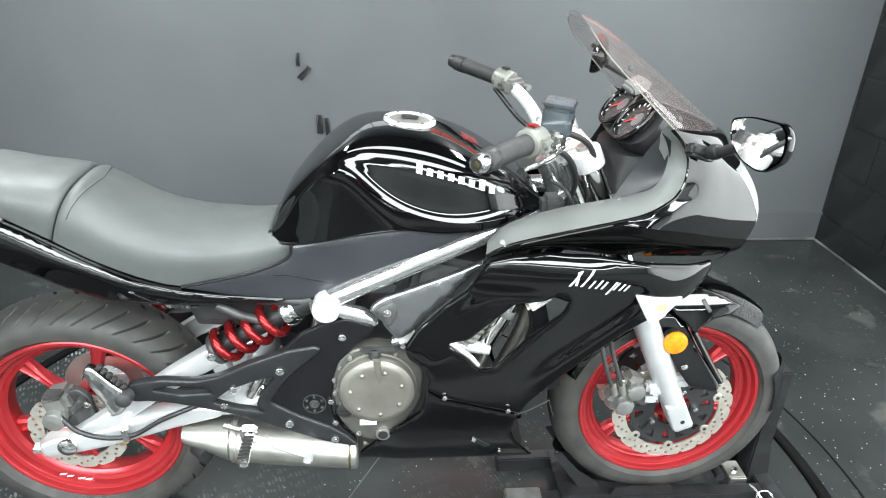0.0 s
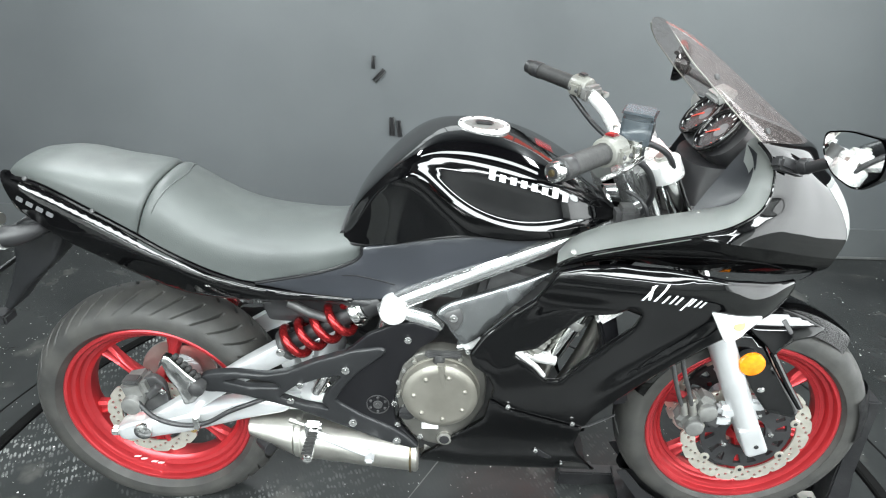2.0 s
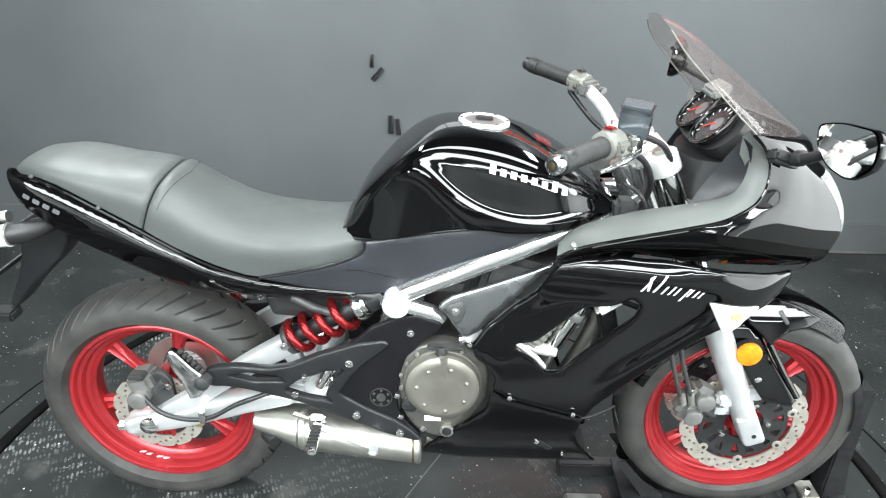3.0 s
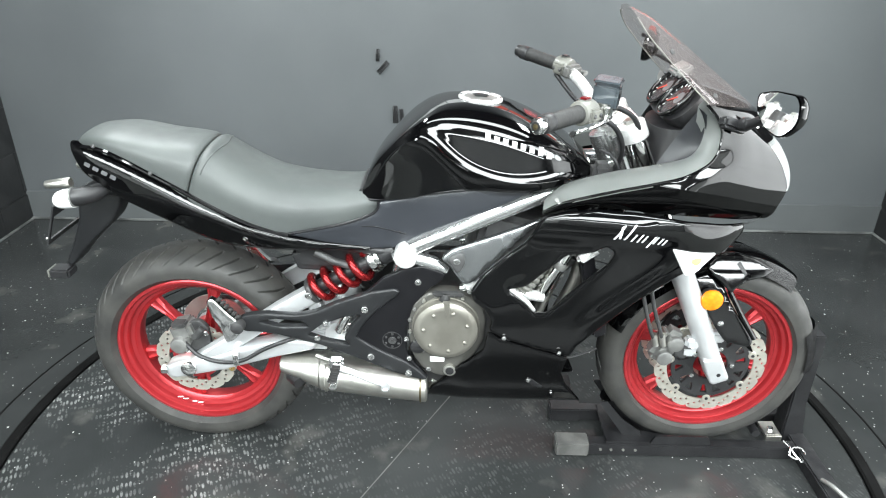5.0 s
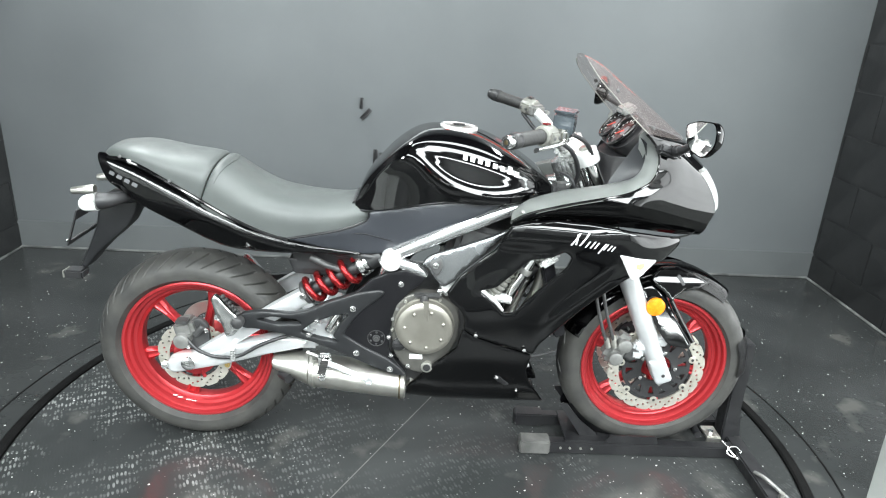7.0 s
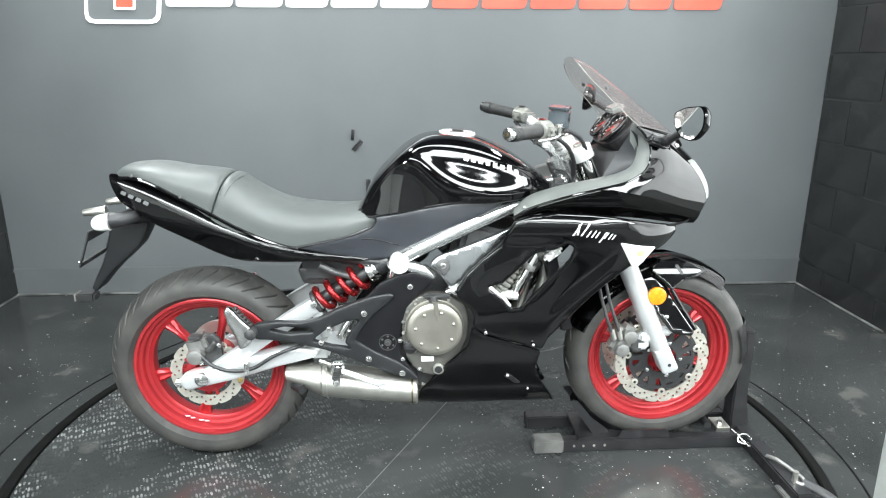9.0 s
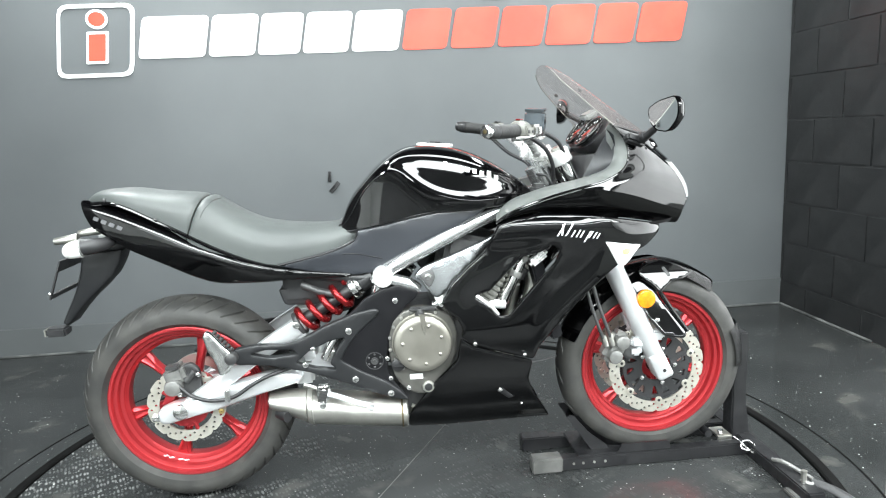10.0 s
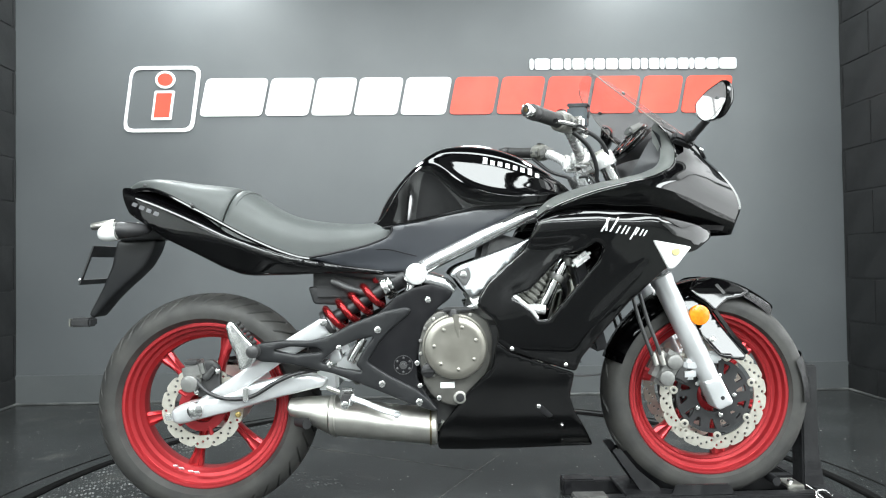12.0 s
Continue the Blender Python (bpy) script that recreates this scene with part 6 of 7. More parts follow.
def flank(s):
    """The side below the grey panel and the crease, leaning in towards its lower edge."""
    n = 48
    rows = []
    for p, q in zip(bezier(EDGE[:3] + CREASE, n), bezier(SILL, n)):
        rows.append([Vector((r.x, s * (r.y + 0.007 * math.sin(math.pi * k / 9)), r.z)) for k in range(10) for r in [p.lerp(q, k / 9)]])
    bm = skin(rows)
    bmesh.ops.solidify(bm, geom=bm.faces[:], thickness=0.003)
    return bm


both("upper_cowl", flank, GLOSS, BIKE, "gloss black upper fairing flank")


def nose():
    nu, nv = 26, 22
    low, top = bezier(CREASE, nu), bezier(BROW, nu)
    back, front = bezier(EDGE[3:], nv), bezier(LAMP_EDGE, nv)
    tip = Vector(SILL[-1])
    bm = bmesh.new()
    for s in (-1, 1):
        flip = Matrix.Diagonal((1, s, 1, 1))
        rows = []
        for i in range(nu):
            u = i / (nu - 1)
            row = []
            for j in range(nv):
                v = j / (nv - 1)
                # a patch between its four edge curves, a little full in the middle
                p = low[i].lerp(top[i], v) + back[j].lerp(front[j], u) - low[0].lerp(top[0], v).lerp(low[-1].lerp(top[-1], v), u)
                row.append(p + Vector((0.15, 0.95, 0.20)) * -0.009 * math.sin(math.pi * u) * math.sin(math.pi * v))
            rows.append([flip @ p for p in row])
        vs = [[bm.verts.new(p) for p in r] for r in rows]
        for a, b in zip(vs, vs[1:]):
            for k in range(len(a) - 1):
                bm.faces.new((a[k], a[k + 1], b[k + 1], b[k]))
    # bonnet between the two brows, and the chin under the lamp
    for rows in ([[Vector((p.x + (0.150 - 0.100 * i / (nu - 1)) * (1 - w * w), p.y * w, p.z + (-0.034 + 0.038 * i / (nu - 1)) * (1 - w * w))) for w in np.linspace(-1, 1, 25)] for i, p in enumerate(top)],
                 [[Vector((p.x + 0.042 * (1 - w * w), p.y * w, p.z)) for w in np.linspace(-1, 1, 25)] for p in [tip.lerp(low[-1], k / 5) for k in range(6)] + front[1:4]],
                 [[Vector((p.x + 0.042 * (1 - w * w), p.y * w, p.z)) for w in np.linspace(-1, 1, 25)] for p in front[-6:]]):
        vs = [[bm.verts.new(p) for p in r] for r in rows]
        for a, b in zip(vs, vs[1:]):
            for k in range(24):
                bm.faces.new((a[k], a[k + 1], b[k + 1], b[k]))
    bmesh.ops.remove_doubles(bm, verts=bm.verts[:], dist=0.0004)
    bmesh.ops.recalc_face_normals(bm, faces=bm.faces[:])
    bmesh.ops.solidify(bm, geom=bm.faces[:], thickness=0.003)
    return part("nose_cowl", bm, GLOSS, BIKE, "gloss black nose cowl", angle=24)


NOSE = nose()
rows = [[Vector((p.x + 0.001 + 0.042 * (1 - w * w), p.y * w, p.z)) for w in np.linspace(-1, 1, 25)] for p in bezier(LAMP_EDGE, 18)[3:13]]
bm = skin(rows)
bmesh.ops.solidify(bm, geom=bm.faces[:], thickness=0.004)
part("headlamp", bm, LENS, NOSE, "clear headlamp lens in the nose", angle=50)
rows = []
for u in np.linspace(0, 1, 7):
    rows.append([Vector((1.24 + (1.462 - 1.24) * max(math.cos(a), 0) ** 0.8, (0.205 - 0.02 * u) * math.sin(a), 0.790 - 0.012 * u)) for a in np.linspace(-math.pi / 2, math.pi / 2, 25)])
part("nose_floor", skin(rows), BLACK, BIKE)

# grey inner panels from the tank up to the dash
inner_e = [(0.905, 0.165, 0.830), (0.945, 0.163, 0.868), (1.034, 0.160, 0.896), (1.110, 0.158, 0.910), (1.165, 0.160, 0.922), (1.205, 0.172, 0.938), (1.226, 0.166, 0.954), (1.238, 0.156, 0.974), (1.240, 0.153, 1.002), (1.230, 0.156, 1.028), (1.214, 0.163, 1.050)]
for s in (-1, 1):
    oe = smooth_path([(x, s * y, z) for x, y, z in EDGE], 5)
    ie = smooth_path([(x, s * y, z) for x, y, z in inner_e], 5)
    rows = []
    for p, q in zip(oe, ie):
        rows.append([p + Vector((0, 0, -0.006)), p] + [p.lerp(q, u) + Vector((0, 0, 0.010 * math.sin(math.pi * u))) for u in (0.12, 0.3, 0.5, 0.7, 0.9)] + [q, q + Vector((0.004, -s * 0.006, -0.035))])
    bm = skin(rows)
    bmesh.ops.solidify(bm, geom=bm.faces[:], thickness=0.003)
    part("panel_edge", sweep(bmesh.new(), oe, 0.0032, 8), GLOSS, BIKE)
    part("inner_panel", bm, INNER, BIKE, "matt grey inner fairing panel")
    # satin shroud that turns in from the panel towards the dials
    rows = []
    for k, q in enumerate(ie[15:]):
        u = k / (len(ie) - 16)
        foot = Vector((1.140 + 0.085 * u, s * (0.136 - 0.006 * math.sin(math.pi * u)), 0.885 + 0.150 * u))
        rows.append([q + Vector((0.001, 0, -0.002))] + [q.lerp(foot, w) + Vector((0.020, s * 0.010, -0.014)) * math.sin(math.pi * w) for w in (0.2, 0.4, 0.6, 0.8, 1.0)])
    bm = skin(rows)
    bmesh.ops.solidify(bm, geom=bm.faces[:], thickness=0.003)
    part("dash_surround", bm, SATIN, BIKE, "satin charcoal plastic round the instruments")
part("panel_screw", disc(bmesh.new(), (0.928, -0.196, 0.842), (0, -0.6, 0.8), 0.006, 0.003, 14, 0.001, 0.001), CAST, BIKE)
part("panel_screw", disc(bmesh.new(), (1.150, -0.175, 0.918), (0, -0.4, 0.9), 0.004, 0.004, 12, 0.001, 0.001), CAST, BIKE)

# silver slanted strokes in place of the model name
STROKES = [(1.050, 0.0, 0.0050, 0.034, 0.60), (1.062, 0.003, 0.0052, 0.030, 0.10), (1.072, 0.002, 0.0050, 0.036, 0.60), (1.088, 0.0, 0.0045, 0.018, 0.55), (1.101, 0.0, 0.0045, 0.020, 0.55), (1.112, 0.0, 0.0045, 0.018, 0.55),
           (1.124, -0.012, 0.0045, 0.030, 0.55), (1.136, 0.0, 0.0045, 0.018, 0.55), (1.148, 0.0, 0.0045, 0.016, 0.55), (1.158, 0.0, 0.0045, 0.014, 0.55)]
for s in (-1, 1):
    for x, dz, w, hgt, lean in STROKES:
        z = 0.774 + dz - 0.12 * (x - 1.052)
        cols = []
        for u in np.linspace(0, 1, 3):
            cols.append([])
            for v in np.linspace(0, 1, 9):
                px, pz = x + w * u + lean * hgt * v, z + hgt * v
                cols[-1].append(Vector((px, s * (mid_y(px, pz) + 0.0016), pz)))
        part("decal_mark", skin(cols), DECAL, MIDS[0] if s < 0 else MIDS[1])
# front turn signals set in the fairing
SIG = [(1.184, 0.751), (1.235, 0.742), (1.292, 0.733), (1.268, 0.706), (1.243, 0.678), (1.228, 0.676), (1.210, 0.706)]
both("front_turn_signal", lambda s: panel(SIG, lambda x, z: mid_y(x, z) + 0.006, 0.008, roll=0.005, side=s, res=0.01, corner=0.006), LENS, BIKE, "clear front turn signal set in the fairing")
for s in (-1, 1):
    part("signal_bulb", disc(bmesh.new(), (1.243, s * (mid_y(1.243, 0.722) + 0.004), 0.722), (0.1, s, 0.1), 0.011, 0.003, 18, 0.001), YELLOW, BIKE)

# -- windscreen --
scr_mid = (soft_curve((0, 1.386), (0.34, 1.283), (0.66, 1.190), (0.87, 1.122), (1, 1.078)), soft_curve((0, 1.024), (0.34, 1.102), (0.66, 1.172), (0.87, 1.218), (1, 1.237)))
scr_rim = (soft_curve((0, 1.231), (0.30, 1.185), (0.60, 1.138), (0.85, 1.098), (0.95, 1.083), (1, 1.076)), soft_curve((0, 0.178), (0.30, 0.163), (0.60, 0.143), (0.85, 0.115), (0.95, 0.090), (1, 0.055)),
           soft_curve((0, 1.058), (0.30, 1.101), (0.60, 1.148), (0.85, 1.192), (0.95, 1.216), (1, 1.231)))


def screen_point(u, v):
    k = abs(u) ** 2.2
    return Vector((scr_mid[0](v) + (scr_rim[0](v) - scr_mid[0](v)) * k, u * scr_rim[1](v), scr_mid[1](v) + (scr_rim[2](v) - scr_mid[1](v)) * k))


bm = skin([[screen_point(u, v) for u in np.linspace(-1, 1, 41)] for v in np.linspace(0, 1, 40)])
bmesh.ops.solidify(bm, geom=bm.faces[:], thickness=0.0035)
SCR = part("windscreen", bm, SCREEN, BIKE, "clear smoked windscreen with a scuffed rosy tint", angle=60)
for s in (-1, 1):
    part("screen_edge", sweep(bmesh.new(), [screen_point(s * 1.0, v) for v in np.linspace(0.0, 0.96, 28)], 0.0013, 8), SWITCH, SCR)
    for v in (0.12, 0.62):
        p = screen_point(s * 0.86, v)
        part("screen_screw", disc(bmesh.new(), p, (0.5, s * 0.7, 0.5), 0.006, 0.003, 14, 0.002, 0.001), DARKMETAL, SCR)

# -- dash --
dn = Vector((-0.74, 0, 0.67)).normalized()
rows = []
for u in np.linspace(0, 1, 12):
    c = Vector((1.214, 0.0, 1.036)).lerp(Vector((1.285, 0.0, 0.970)), u)
    k = (1.0 - 0.25 * u * u)
    a_ax, b_ax = Vector((0, 1, 0)), dn.cross(Vector((0, 1, 0))).normalized()
    ring = []
    for a in np.linspace(0, 2 * math.pi, 36, endpoint=False):
        ca, sa2 = math.cos(a), math.sin(a)
        ring.append(c + a_ax * 0.124 * k * math.copysign(abs(ca) ** 0.7, ca) + b_ax * 0.056 * k * math.copysign(abs(sa2) ** 0.8, sa2))
    rows.append(ring)
DASH = part("dash", skin(rows, True, True), BLACK, BIKE, "black instrument pod with two round dials")
b_ax = dn.cross(Vector((0, 1, 0))).normalized()
for y, lift in ((-0.050, 0.004), (0.056, -0.002)):
    c = Vector((1.214, y, 1.036)) + dn * 0.002 + b_ax * lift
    dial = part("dial", disc(bmesh.new(), c, dn, 0.0455, 0.010, 40), DIAL, DASH, "dark dial with white and red marks")
    bm = bmesh.new()
    a1, b1 = ring_frame(dn)
    loop = [c + dn * 0.012 + 0.0490 * (math.cos(a) * a1 + math.sin(a) * b1) for a in np.linspace(0, 2 * math.pi, 41)]
    sweep(bm, loop, 0.0055, 10, False)
    part("dial_bezel", bm, GLOSS, DASH)
    up = b_ax if b_ax.z > 0 else -b_ax
    rt = up.cross(dn).normalized()
    for k in range(13):
        a = radians(225 - 22.5 * k)
        d = rt * math.cos(a) + up * math.sin(a)
        p = c + dn * 0.0105 + d * 0.038
        bm = sweep(bmesh.new(), [p - d * 0.004, p + d * 0.003], 0.0009, 6)
        part("dial_tick", bm, DECAL if k < 11 else REDSIGN, DASH)
    d = rt * math.cos(radians(215)) + up * math.sin(radians(215))
    part("needle", sweep(bmesh.new(), [c + dn * 0.0115 - d * 0.006, c + dn * 0.0115 + d * 0.030], [0.0018, 0.0007], 6), REDSIGN, DASH)
    part("dial_face", disc(bmesh.new(), c + dn * 0.0101 + rt * 0.010 + up * 0.004, dn, 0.016, 0.0004, 24), GREYDECAL, DASH)
for k in range(4):
    p = Vector((1.221, -0.088 + 0.004 * k, 1.044 - 0.012 * k)) + dn * 0.006
    part("warning_light", disc(bmesh.new(), p, dn, 0.0035, 0.003, 10, 0.001), (LENS, REDSIGN, LENS, LENS)[k], DASH)
# grey shroud under the dash
rows = []
for u in np.linspace(0, 1, 10):
    c = Vector((1.235, 0, 0.985)).lerp(Vector((1.225, 0, 0.905)), u)
    rows.append([c + Vector((0.075 * math.cos(a) - 0.01 * u, 0.108 * math.copysign(abs(math.sin(a)) ** 0.8, math.sin(a)), 0.012 * math.cos(a))) for a in np.linspace(0, 2 * math.pi, 32, endpoint=False)])
part("dash_shroud", skin(rows, True, True), BLACK, BIKE)
part("screen_bracket", box(bmesh.new(), 1.212, 1.256, 0.010, 0.078, 1.078, 1.098, 0.006, pose(1.23, 0, 1.085, 0, -25, 0) @ pose(-1.23, 0, -1.085)), INNER, BIKE)

# -- mirrors --
def mirror_unit(s):
    # the far mirror is folded back towards the bars
    c = Vector((1.309, -0.318, 1.080)) if s < 0 else Vector((1.205, 0.276, 1.111))
    face = Vector((-0.990, -0.090, 0.03) if s < 0 else (-0.92, 0.32, 0.10)).normalized()
    up = (Vector((0, 0, 1)) - face * face.z).normalized()
    rt = up.cross(face).normalized() * -s
    shape = [(-0.076, 0.016), (-0.020, 0.034), (0.056, 0.042), (0.074, 0.028), (0.078, -0.008), (0.034, -0.045), (-0.030, -0.040), (-0.066, -0.016)]
    loop = rounded(shape, 0.022, 5)
    rows = []
    for o, k in ((0.0, 0.97), (0.003, 1.02), (-0.004, 1.03), (-0.010, 1.00), (-0.020, 0.86), (-0.028, 0.60), (-0.031, 0.25)):
        rows.append([c + face * o + rt * x * k + up * z * k for x, z in loop])
    unit = part("mirror", skin(rows, True, True), GLOSS, BIKE, "black wing mirror on a short stalk")
    bm = bmesh.new()
    bm.faces.new([bm.verts.new(c + face * 0.0035 + rt * x * 0.95 + up * z * 0.95) for x, z in loop])
    part("mirror_glass", bm, MIRROR, unit)
    base = Vector((1.300, s * 0.182, 1.014))
    part("mirror_stalk", sweep(bmesh.new(), smooth_path([base, base + Vector((0.010, s * 0.030, 0.012)), base + Vector((0.020, s * 0.060, 0.030)), c - face * 0.030 - rt * 0.030 - up * 0.010], 6), [0.011] * 6 + [0.010] * 6 + [0.009] * 6 + [0.010], 12), BLACK, unit)
    part("mirror_boot", box(bmesh.new(), -0.034, 0.030, -0.014, 0.014, -0.012, 0.012, 0.006, pose(1.292, s * 0.178, 1.014, s * 20, 18, -s * 12)), BLACK, unit)
    part("mirror_nut", rod(bmesh.new(), base + Vector((0.004, s * 0.010, 0.006)), base + Vector((0.010, s * 0.026, 0.012)), 0.015, 0.014, 14, 0.003), BLACK, unit)
    part("mirror_screw", disc(bmesh.new(), (1.362, s * 0.124, 0.998), (0.4, s * 0.7, 0.6), 0.0065, 0.005, 12, 0.002, 0.001), CHROME, unit)
    return unit


mirror_unit(-1)
mirror_unit(1)

# -- bars and controls --
def bars():
    pts = smooth_path([(0.945, -0.262, 1.052), (0.980, -0.205, 1.046), (1.010, -0.150, 1.022), (1.040, -0.085, 0.992), (1.048, 0, 0.988), (1.045, 0.085, 0.992), (1.028, 0.150, 1.022), (1.000, 0.205, 1.046), (0.970, 0.262, 1.056)], 6)
    bar = part("handlebar", sweep(bmesh.new(), pts, 0.0145, 16), CLAMP, BIKE, "bright steel handlebar")
    for s, tip, inn in ((-1, (0.862, -0.352, 1.0555), (0.945, -0.258, 1.0535)), (1, (0.884, 0.352, 1.073), (0.972, 0.258, 1.057))):
        tip, inn = Vector(tip), Vector(inn)
        d = (inn - tip).normalized()
        n = 15
        path, rad = [], []
        for k in range(n):
            u = k / (n - 1)
            for q, r in ((0.0, 0.0168), (0.5, 0.0180)):
                path.append(tip.lerp(inn, min(1, u + q / n)))
                rad.append(r if 0.08 < u < 0.95 else 0.0190)
        part("grip", sweep(bmesh.new(), path, rad, 18), GREYRUBBER, bar, "worn black rubber grip")
        part("bar_end", sweep(bmesh.new(), [tip - d * 0.020, tip - d * 0.018, tip - d * 0.003, tip + d * 0.001], [0.0125, 0.0155, 0.0168, 0.0150], 20), CHROME if s < 0 else BLACK, bar)
        part("bar_end_face", disc(bmesh.new(), tip - d * 0.0195, -d, 0.0098, 0.0012, 20), BLACK, bar)
        part("bar_end_screw", disc(bmesh.new(), tip - d * 0.0205, -d, 0.0055, 0.0016, 14, 0.0006), BRASSDARK, bar)
        part("grip_sleeve", rod(bmesh.new(), tip - d * 0.002, tip + d * 0.026, 0.0186, 0.0196, 20, 0.002), BLACK, bar)
        hp = inn + d * 0.022
        m = Matrix.Translation(hp) @ d.to_track_quat("X", "Z").to_matrix().to_4x4()
        bm = rod(bmesh.new(), m @ Vector((-0.024, 0, 0)), m @ Vector((0.024, 0, 0)), 0.0255, n=28, bevel=0.006)
        box(bm, -0.018, 0.018, -0.032, -0.014, -0.016, 0.012, 0.005, m)
        box(bm, -0.014, 0.012, -0.012, 0.014, 0.018, 0.027, 0.004, m)
        part("switch_housing", bm, SWITCH, bar, "grey switch housing")
        for q in (-0.010, 0.010):
            part("housing_screw", disc(bmesh.new(), m @ Vector((q, -0.0315, -0.002)), m.to_3x3() @ Vector((0, -1, 0)), 0.0045, 0.003, 12, 0.001, 0.001), DARKMETAL, bar)
        part("switch_button", box(bmesh.new(), -0.012, 0.008, -0.010, 0.010, 0.0255, 0.031, 0.003, m), REDLENS if s < 0 else BLACK, bar)
        part("switch_button", box(bmesh.new(), -0.010, 0.006, s * 0.026 - 0.004, s * 0.026 + 0.004, -0.012, 0.004, 0.002, m), BLACK, bar)
        # lever in front of the grip
        lv = smooth_path([hp + d * 0.030 + Vector((0.034, 0, -0.010)), hp + Vector((0.050, 0, -0.014)), tip.lerp(inn, 0.6) + Vector((0.056, 0, -0.018)), tip.lerp(inn, 0.12) + Vector((0.050, 0, -0.020))], 6)
        part("brake_lever" if s < 0 else "clutch_lever", sweep(bmesh.new(), lv, [0.0075] * 6 + [0.0065] * 6 + [0.0055] * 6 + [0.0080], 10, flat=0.7), CHROME if s < 0 else CAST, bar)
        part("lever_perch", box(bmesh.new(), 0.024, 0.050, -0.040, 0.016, -0.018, 0.016, 0.007, m), CHROME if s < 0 else CAST, bar)
    # brake reservoir
    m = Matrix.Translation((1.014, -0.185, 1.086)) @ pose(0, 0, 0, 4, 4, -22)
    res = part("brake_reservoir", box(bmesh.new(), -0.026, 0.026, -0.024, 0.024, -0.036, 0.016, 0.005, m), RESERVOIR, BIKE, "smoky square brake fluid reservoir")
    part("reservoir_lid", box(bmesh.new(), -0.029, 0.029, -0.027, 0.027, 0.0165, 0.0245, 0.004, m), RESERVOIR, res)
    part("sight_glass", disc(bmesh.new(), m @ Vector((0.0265, 0.0, -0.004)), m.to_3x3() @ Vector((1, 0, 0)), 0.008, 0.002, 16), BLACK, res)
    part("master_cylinder", rod(bmesh.new(), (0.992, -0.205, 1.052), (1.040, -0.150, 1.040), 0.014, bevel=0.004), CHROME, BIKE)
    return bar


bars()
FORK_UP = (Vector((1.10, 0, 0.985)) - Vector((1.41, 0, 0.318))).normalized()
for name, a, z, t in (("top_clamp", 0.975, 0, CLAMP), ("lower_clamp", 0.80, 0, DARKMETAL)):
    k = (a - 0.318) / FORK_UP.z
    c = Vector((1.41, 0, 0.318)) + FORK_UP * k + Vector((-0.004, 0, 0))
    m = Matrix.Translation(c) @ pose(0, 0, 0, 0, -25, 0)
    bm = box(bmesh.new(), -0.050, 0.030, -0.060, 0.060, -0.014, 0.014, 0.008, m)
    for s in (-1, 1):
        r = Matrix.Translation((0, 0, 0))
        rod(bm, m @ Vector((0, s * 0.095, -0.020)), m @ Vector((0, s * 0.095, 0.020)), 0.034, n=24, bevel=0.004)
        box(bm, -0.030, 0.020, s * 0.075 - 0.025, s * 0.075 + 0.025, -0.013, 0.013, 0.006, m)
    part(name, bm, t, BIKE, "bright triple clamp" if t is CLAMP else "")
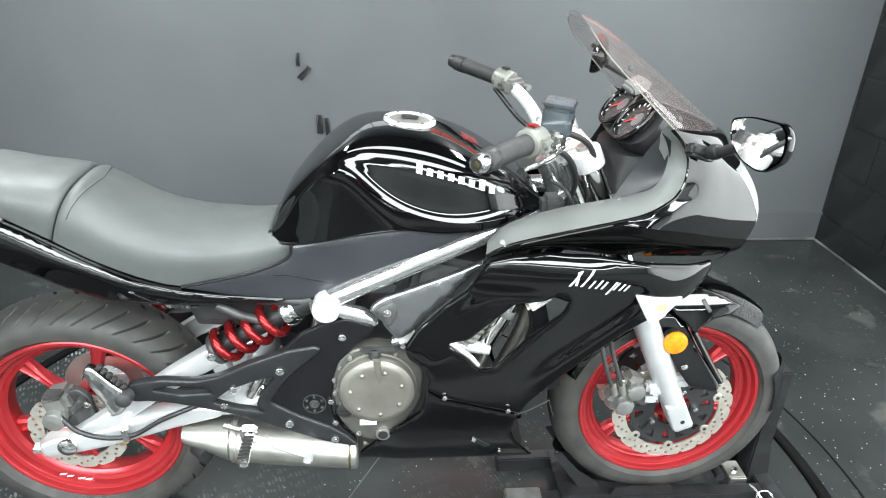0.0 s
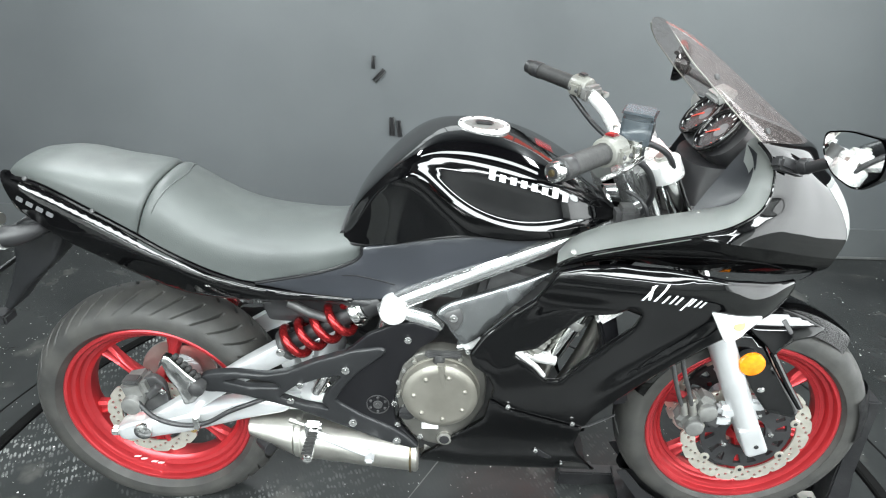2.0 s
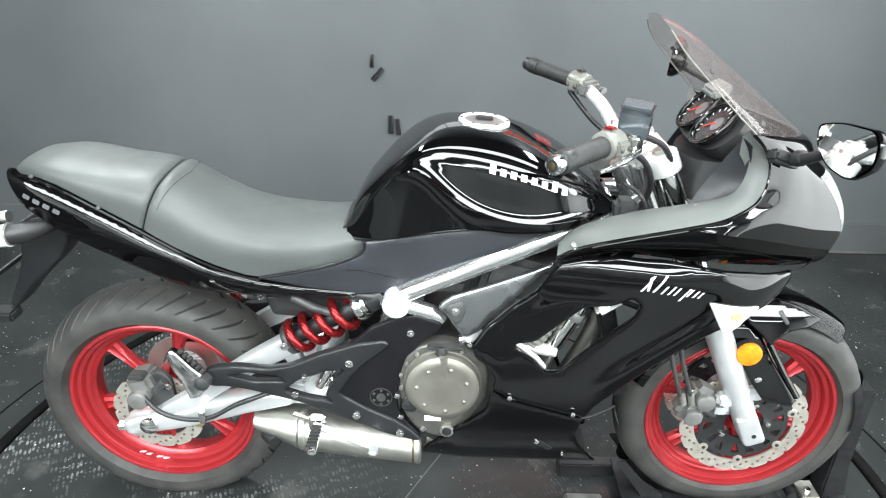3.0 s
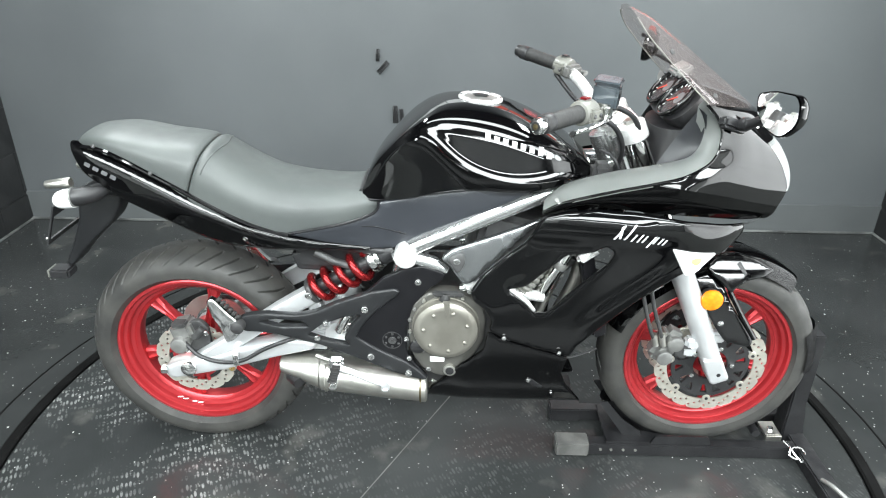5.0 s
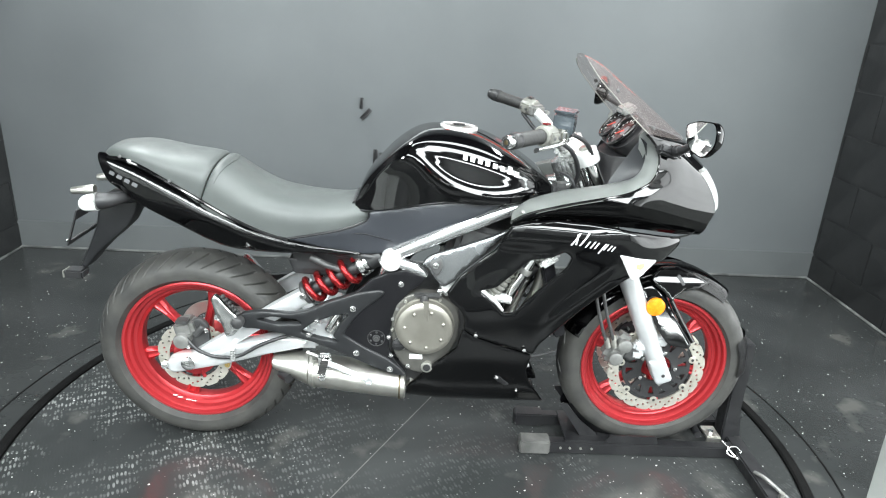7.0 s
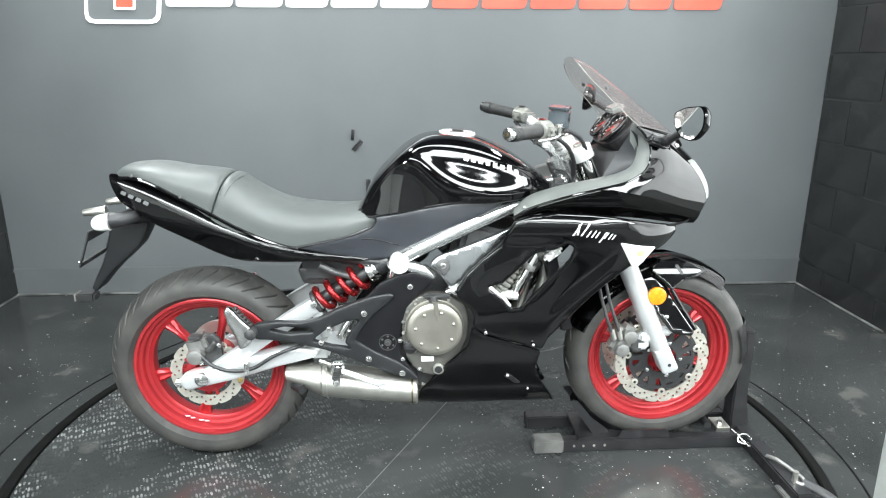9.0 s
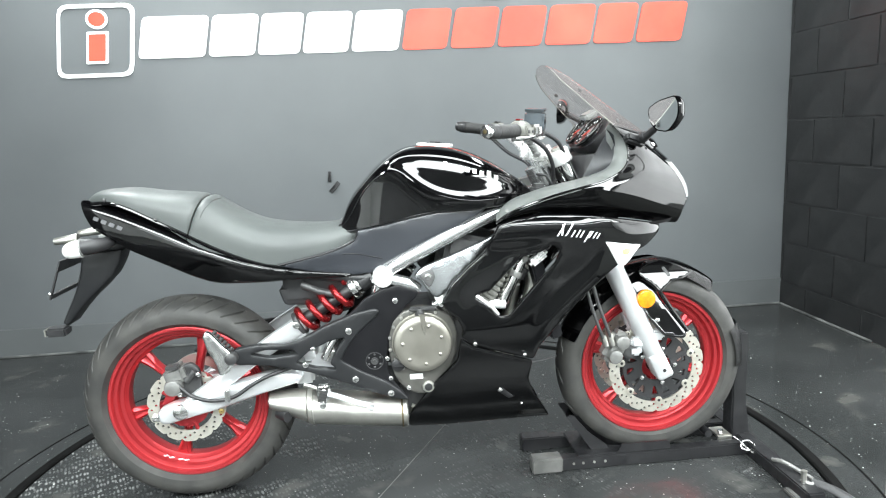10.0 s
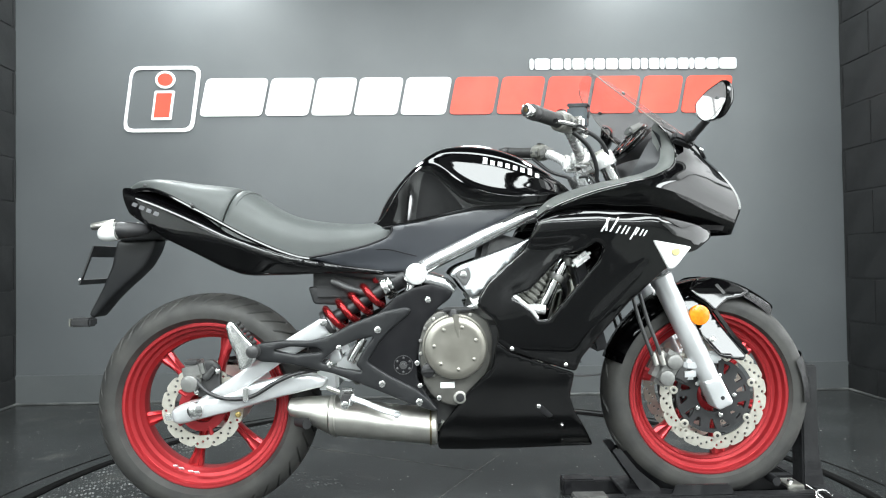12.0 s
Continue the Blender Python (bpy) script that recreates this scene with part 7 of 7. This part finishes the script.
for s in (-1, 1):
    part("bar_clamp", box(bmesh.new(), 1.022, 1.072, s * 0.055 - 0.018, s * 0.055 + 0.018, 0.965, 1.012, 0.008), CLAMP, BIKE)
    for dx in (-0.014, 0.014):
        part("clamp_bolt", disc(bmesh.new(), (1.047 + dx, s * 0.055, 1.011), (0, 0, 1), 0.006, 0.005, 10), STEEL, BIKE)
    top = Vector((1.41, s * 0.095, 0.318))
    a0 = top + FORK_UP * 0.02
    part("fork_tube", rod(bmesh.new(), top + FORK_UP * 0.34, top + FORK_UP * 0.742, 0.0205, n=24), CHROME, BIKE, "bright fork tube")
    part("fork_cap", disc(bmesh.new(), top + FORK_UP * 0.742, FORK_UP, 0.016, 0.014, 6, 0, 0.002), STEEL, BIKE)
    leg = part("fork_leg", sweep(bmesh.new(), [top + FORK_UP * u for u in (0.0, 0.02, 0.06, 0.10, 0.30, 0.345, 0.356, 0.372, 0.376)], [0.022, 0.026, 0.0265, 0.0285, 0.0290, 0.0290, 0.0320, 0.0320, 0.0270], 26), ARM, BIKE, "silver painted fork leg")
    part("fork_foot", panel([(1.360, 0.366), (1.391, 0.296), (1.401, 0.290), (1.437, 0.306), (1.439, 0.314), (1.404, 0.386)], lambda x, z: 0.122, 0.050, roll=0.006, side=s, corner=0.006), ARM, BIKE)
    part("axle_hole", disc(bmesh.new(), (1.409, s * 0.1195, 0.324), (0, s, 0), 0.0055, 0.0035, 14), BLACK, leg)
    part("dust_seal", rod(bmesh.new(), top + FORK_UP * 0.376, top + FORK_UP * 0.392, 0.026, 0.023, 20), BLACK, BIKE)
    for (x, z) in ((1.330, 0.412), (1.392, 0.432), (1.322, 0.388)):
        part("caliper_lug", box(bmesh.new(), x - 0.020, x + 0.022, s * 0.098 - 0.016, s * 0.098 + 0.016, z - 0.016, z + 0.016, 0.008), ARM, leg)
    # fork caliper behind the leg
    m = pose(1.262, s * 0.094, 0.405, 0, 28, 0)
    calp = part("front_caliper", box(bmesh.new(), -0.030, 0.030, -0.030, 0.026, -0.050, 0.050, 0.014, m), CAST, BIKE, "grey cast front brake caliper")
    for dz in (-0.024, 0.024):
        p = m @ Vector((0.004, 0.030 * s if s > 0 else -0.030, dz))
        part("piston_cap", disc(bmesh.new(), p, (0, s, 0), 0.021, 0.014, 26, 0.002, 0.004), CAST, calp)
    part("caliper_pin", rod(bmesh.new(), m @ Vector((-0.034, 0, 0.030)), m @ Vector((-0.034, s * 0.030, 0.030)), 0.008), STEEL, calp)
    part("caliper_bridge", box(bmesh.new(), 0.024, 0.072, -0.016, 0.010, -0.018, 0.032, 0.008, m), DARKMETAL, calp)
    for off in (0.0, 0.022):
        hose = [(1.165 + off, s * 0.125, 0.610), (1.182 + off, s * 0.132, 0.540), (1.205 + off * 1.1, s * 0.134, 0.470), (1.222 + off * 0.9, s * 0.126, 0.435)]
        part("brake_hose", sweep(bmesh.new(), smooth_path(hose, 6), 0.0052, 10), DARKMETAL, BIKE)
        part("hose_union", rod(bmesh.new(), Vector(hose[-1]) + Vector((-0.004, 0, 0.016)), Vector(hose[-1]) + Vector((0.006, 0, -0.018)), 0.0085, n=12), STEEL, BIKE)
part("front_axle", rod(bmesh.new(), (1.41, -0.10, 0.318), (1.41, 0.10, 0.318), 0.013), STEEL, BIKE)

# -- front mudguard --
c = Vector((1.41, 0, 0.318))
rows = []
for a in np.linspace(radians(52), radians(160), 44):
    deg = math.degrees(a)
    r = 0.317 + 0.014 * math.exp(-((deg - 86) / 22) ** 2) - 0.006 * smoothstep((deg - 110) / 30)
    w = 0.050 + 0.024 * smoothstep((deg - 50) / 30) - 0.010 * smoothstep((deg - 120) / 30)
    row = []
    for u in np.linspace(-1, 1, 17):
        drop = 0.026 * abs(u) ** 3 + 0.012 * u * u
        row.append(c + Vector((math.cos(a) * (r - drop), u * w, math.sin(a) * (r - drop))))
    rows.append(row)
bm = skin(rows)
bmesh.ops.solidify(bm, geom=bm.faces[:], thickness=0.003)
FEND = part("front_mudguard", bm, GLOSS, BIKE, "gloss black front mudguard", angle=60)
CHEEK = [(1.343, 0.618), (1.372, 0.646), (1.420, 0.650), (1.470, 0.636), (1.520, 0.610), (1.490, 0.594), (1.448, 0.588), (1.420, 0.572), (1.404, 0.556), (1.385, 0.580), (1.362, 0.596)]
cheek_y = lambda x, z: 0.094 - 0.46 * (z - 0.57) - 1.2 * max(0.0, z - 0.61) ** 1.5 - 0.8 * max(0.0, x - 1.40) ** 2
both("mudguard_cheek", lambda s: panel(CHEEK, cheek_y, 0.004, roll=0.005, side=s, res=0.007), GLOSS, FEND)
part("cheek_slot", panel([(1.418, 0.628), (1.428, 0.632), (1.444, 0.606), (1.436, 0.602)], lambda x, z: cheek_y(x, z) + 0.0012, 0.003, roll=0.001, res=0.008, corner=0.003), BLACK, FEND)
GUARD = [(1.318, 0.588), (1.350, 0.600), (1.395, 0.570), (1.412, 0.530), (1.472, 0.440), (1.462, 0.426), (1.400, 0.436), (1.374, 0.470), (1.338, 0.530)]
both("fork_guard", lambda s: panel(GUARD, lambda x, z: 0.062 + 0.46 * (0.60 - z), 0.004, roll=0.005, side=s, res=0.012), GLOSS, FEND, "gloss black fork guard")
for s in (-1, 1):
    part("guard_rib", sweep(bmesh.new(), [(1.405, s * 0.088, 0.560), (1.440, s * 0.108, 0.500), (1.476, s * 0.127, 0.444)], 0.007, 8), GLOSS, FEND)
    part("reflector", disc(bmesh.new(), (1.352, s * 0.112, 0.549), (0, s, 0), 0.0275, 0.010, 36, 0.004, 0.003), AMBER, BIKE, "round amber side reflector")
    part("reflector_bracket", disc(bmesh.new(), (1.352, s * 0.090, 0.549), (0, s, 0), 0.022, 0.021, 24), BLACK, BIKE)
    part("guard_screw", disc(bmesh.new(), (1.386, s * 0.114, 0.480), (0, s, 0), 0.0085, 0.004, 16, 0.002, 0.001), CHROME, FEND)

# cables from the bars down behind the dash
for k, pts in enumerate((
        [(0.995, -0.20, 1.036), (1.045, -0.17, 1.000), (1.075, -0.13, 0.940), (1.065, -0.10, 0.880), (1.02, -0.09, 0.84)],
        [(1.000, 0.21, 1.040), (1.06, 0.17, 1.00), (1.10, 0.12, 0.95), (1.10, 0.06, 0.88)],
        [(0.965, 0.245, 1.035), (1.010, 0.19, 0.985), (1.055, 0.10, 0.95), (1.06, 0.03, 0.90)],
        [(1.030, -0.165, 1.050), (1.085, -0.14, 1.02), (1.120, -0.11, 0.96), (1.135, -0.10, 0.88), (1.16, -0.10, 0.80)],
        [(1.035, -0.10, 0.930), (1.055, -0.14, 0.925), (1.068, -0.14, 0.890), (1.045, -0.12, 0.862)])):
    part("cable", sweep(bmesh.new(), smooth_path(pts, 7), 0.0058 if k < 4 else 0.004, 10), BLACK, BIKE)
part("throttle_body", box(bmesh.new(), 1.015, 1.060, -0.135, -0.085, 0.850, 0.905, 0.010), DARKMETAL, BIKE)
part("ignition_barrel", rod(bmesh.new(), (1.070, 0, 0.965), (1.052, 0, 1.003), 0.018), DARKMETAL, BIKE)
part("horn", disc(bmesh.new(), (1.180, -0.06, 0.66), (1, 0, 0), 0.04, 0.02, 24), DARKMETAL, BIKE)

# ---- concrete blocks of the two side walls ----
def block_wall(wall, x, sgn):
    """Painted blocks 0.42 m x 0.22 m with shallow joints on the side wall; each block is a piece of the wall."""
    meshes = {}
    z, course = 0.0, 0
    while z < ROOM_Z - 0.02:
        h = min(0.138 if course == 0 else 0.225, ROOM_Z - z)
        edges = []
        if course % 2:
            edges.append((ROOM_Y1 - 0.03, ROOM_Y1))
        else:
            edges.append((ROOM_Y1 - 0.24, ROOM_Y1))
        yy = ROOM_Y1 - (0.03 if course % 2 else 0.24)
        while yy > (EAST_END if sgn > 0 else ROOM_Y0) + 0.05:
            edges.append((max(yy - 0.42, EAST_END if sgn > 0 else ROOM_Y0), yy))
            yy -= 0.42
        for a, b in edges:
            key = (round(b - a, 2), round(h, 3))
            if key not in meshes:
                bm = box(bmesh.new(), -0.010, 0.010, -(b - a) / 2 + 0.003, (b - a) / 2 - 0.003, -h / 2 + 0.003, h / 2 - 0.003, 0.0035)
                meshes[key] = finish(bm)
                meshes[key].materials.append(BLOCK_MAT)
            ob = new("block", meshes[key])
            ob.parent = wall
            ob.location = (x + sgn * 0.002 + sgn * 0.0012 * math.sin(37.0 * a + 11.0 * z), (a + b) / 2, z + h / 2)
        z += h
        course += 1


block_wall(bpy.data.objects["wall_east"], ROOM_X1, 1)
block_wall(bpy.data.objects["wall_west"], ROOM_X0, -1)
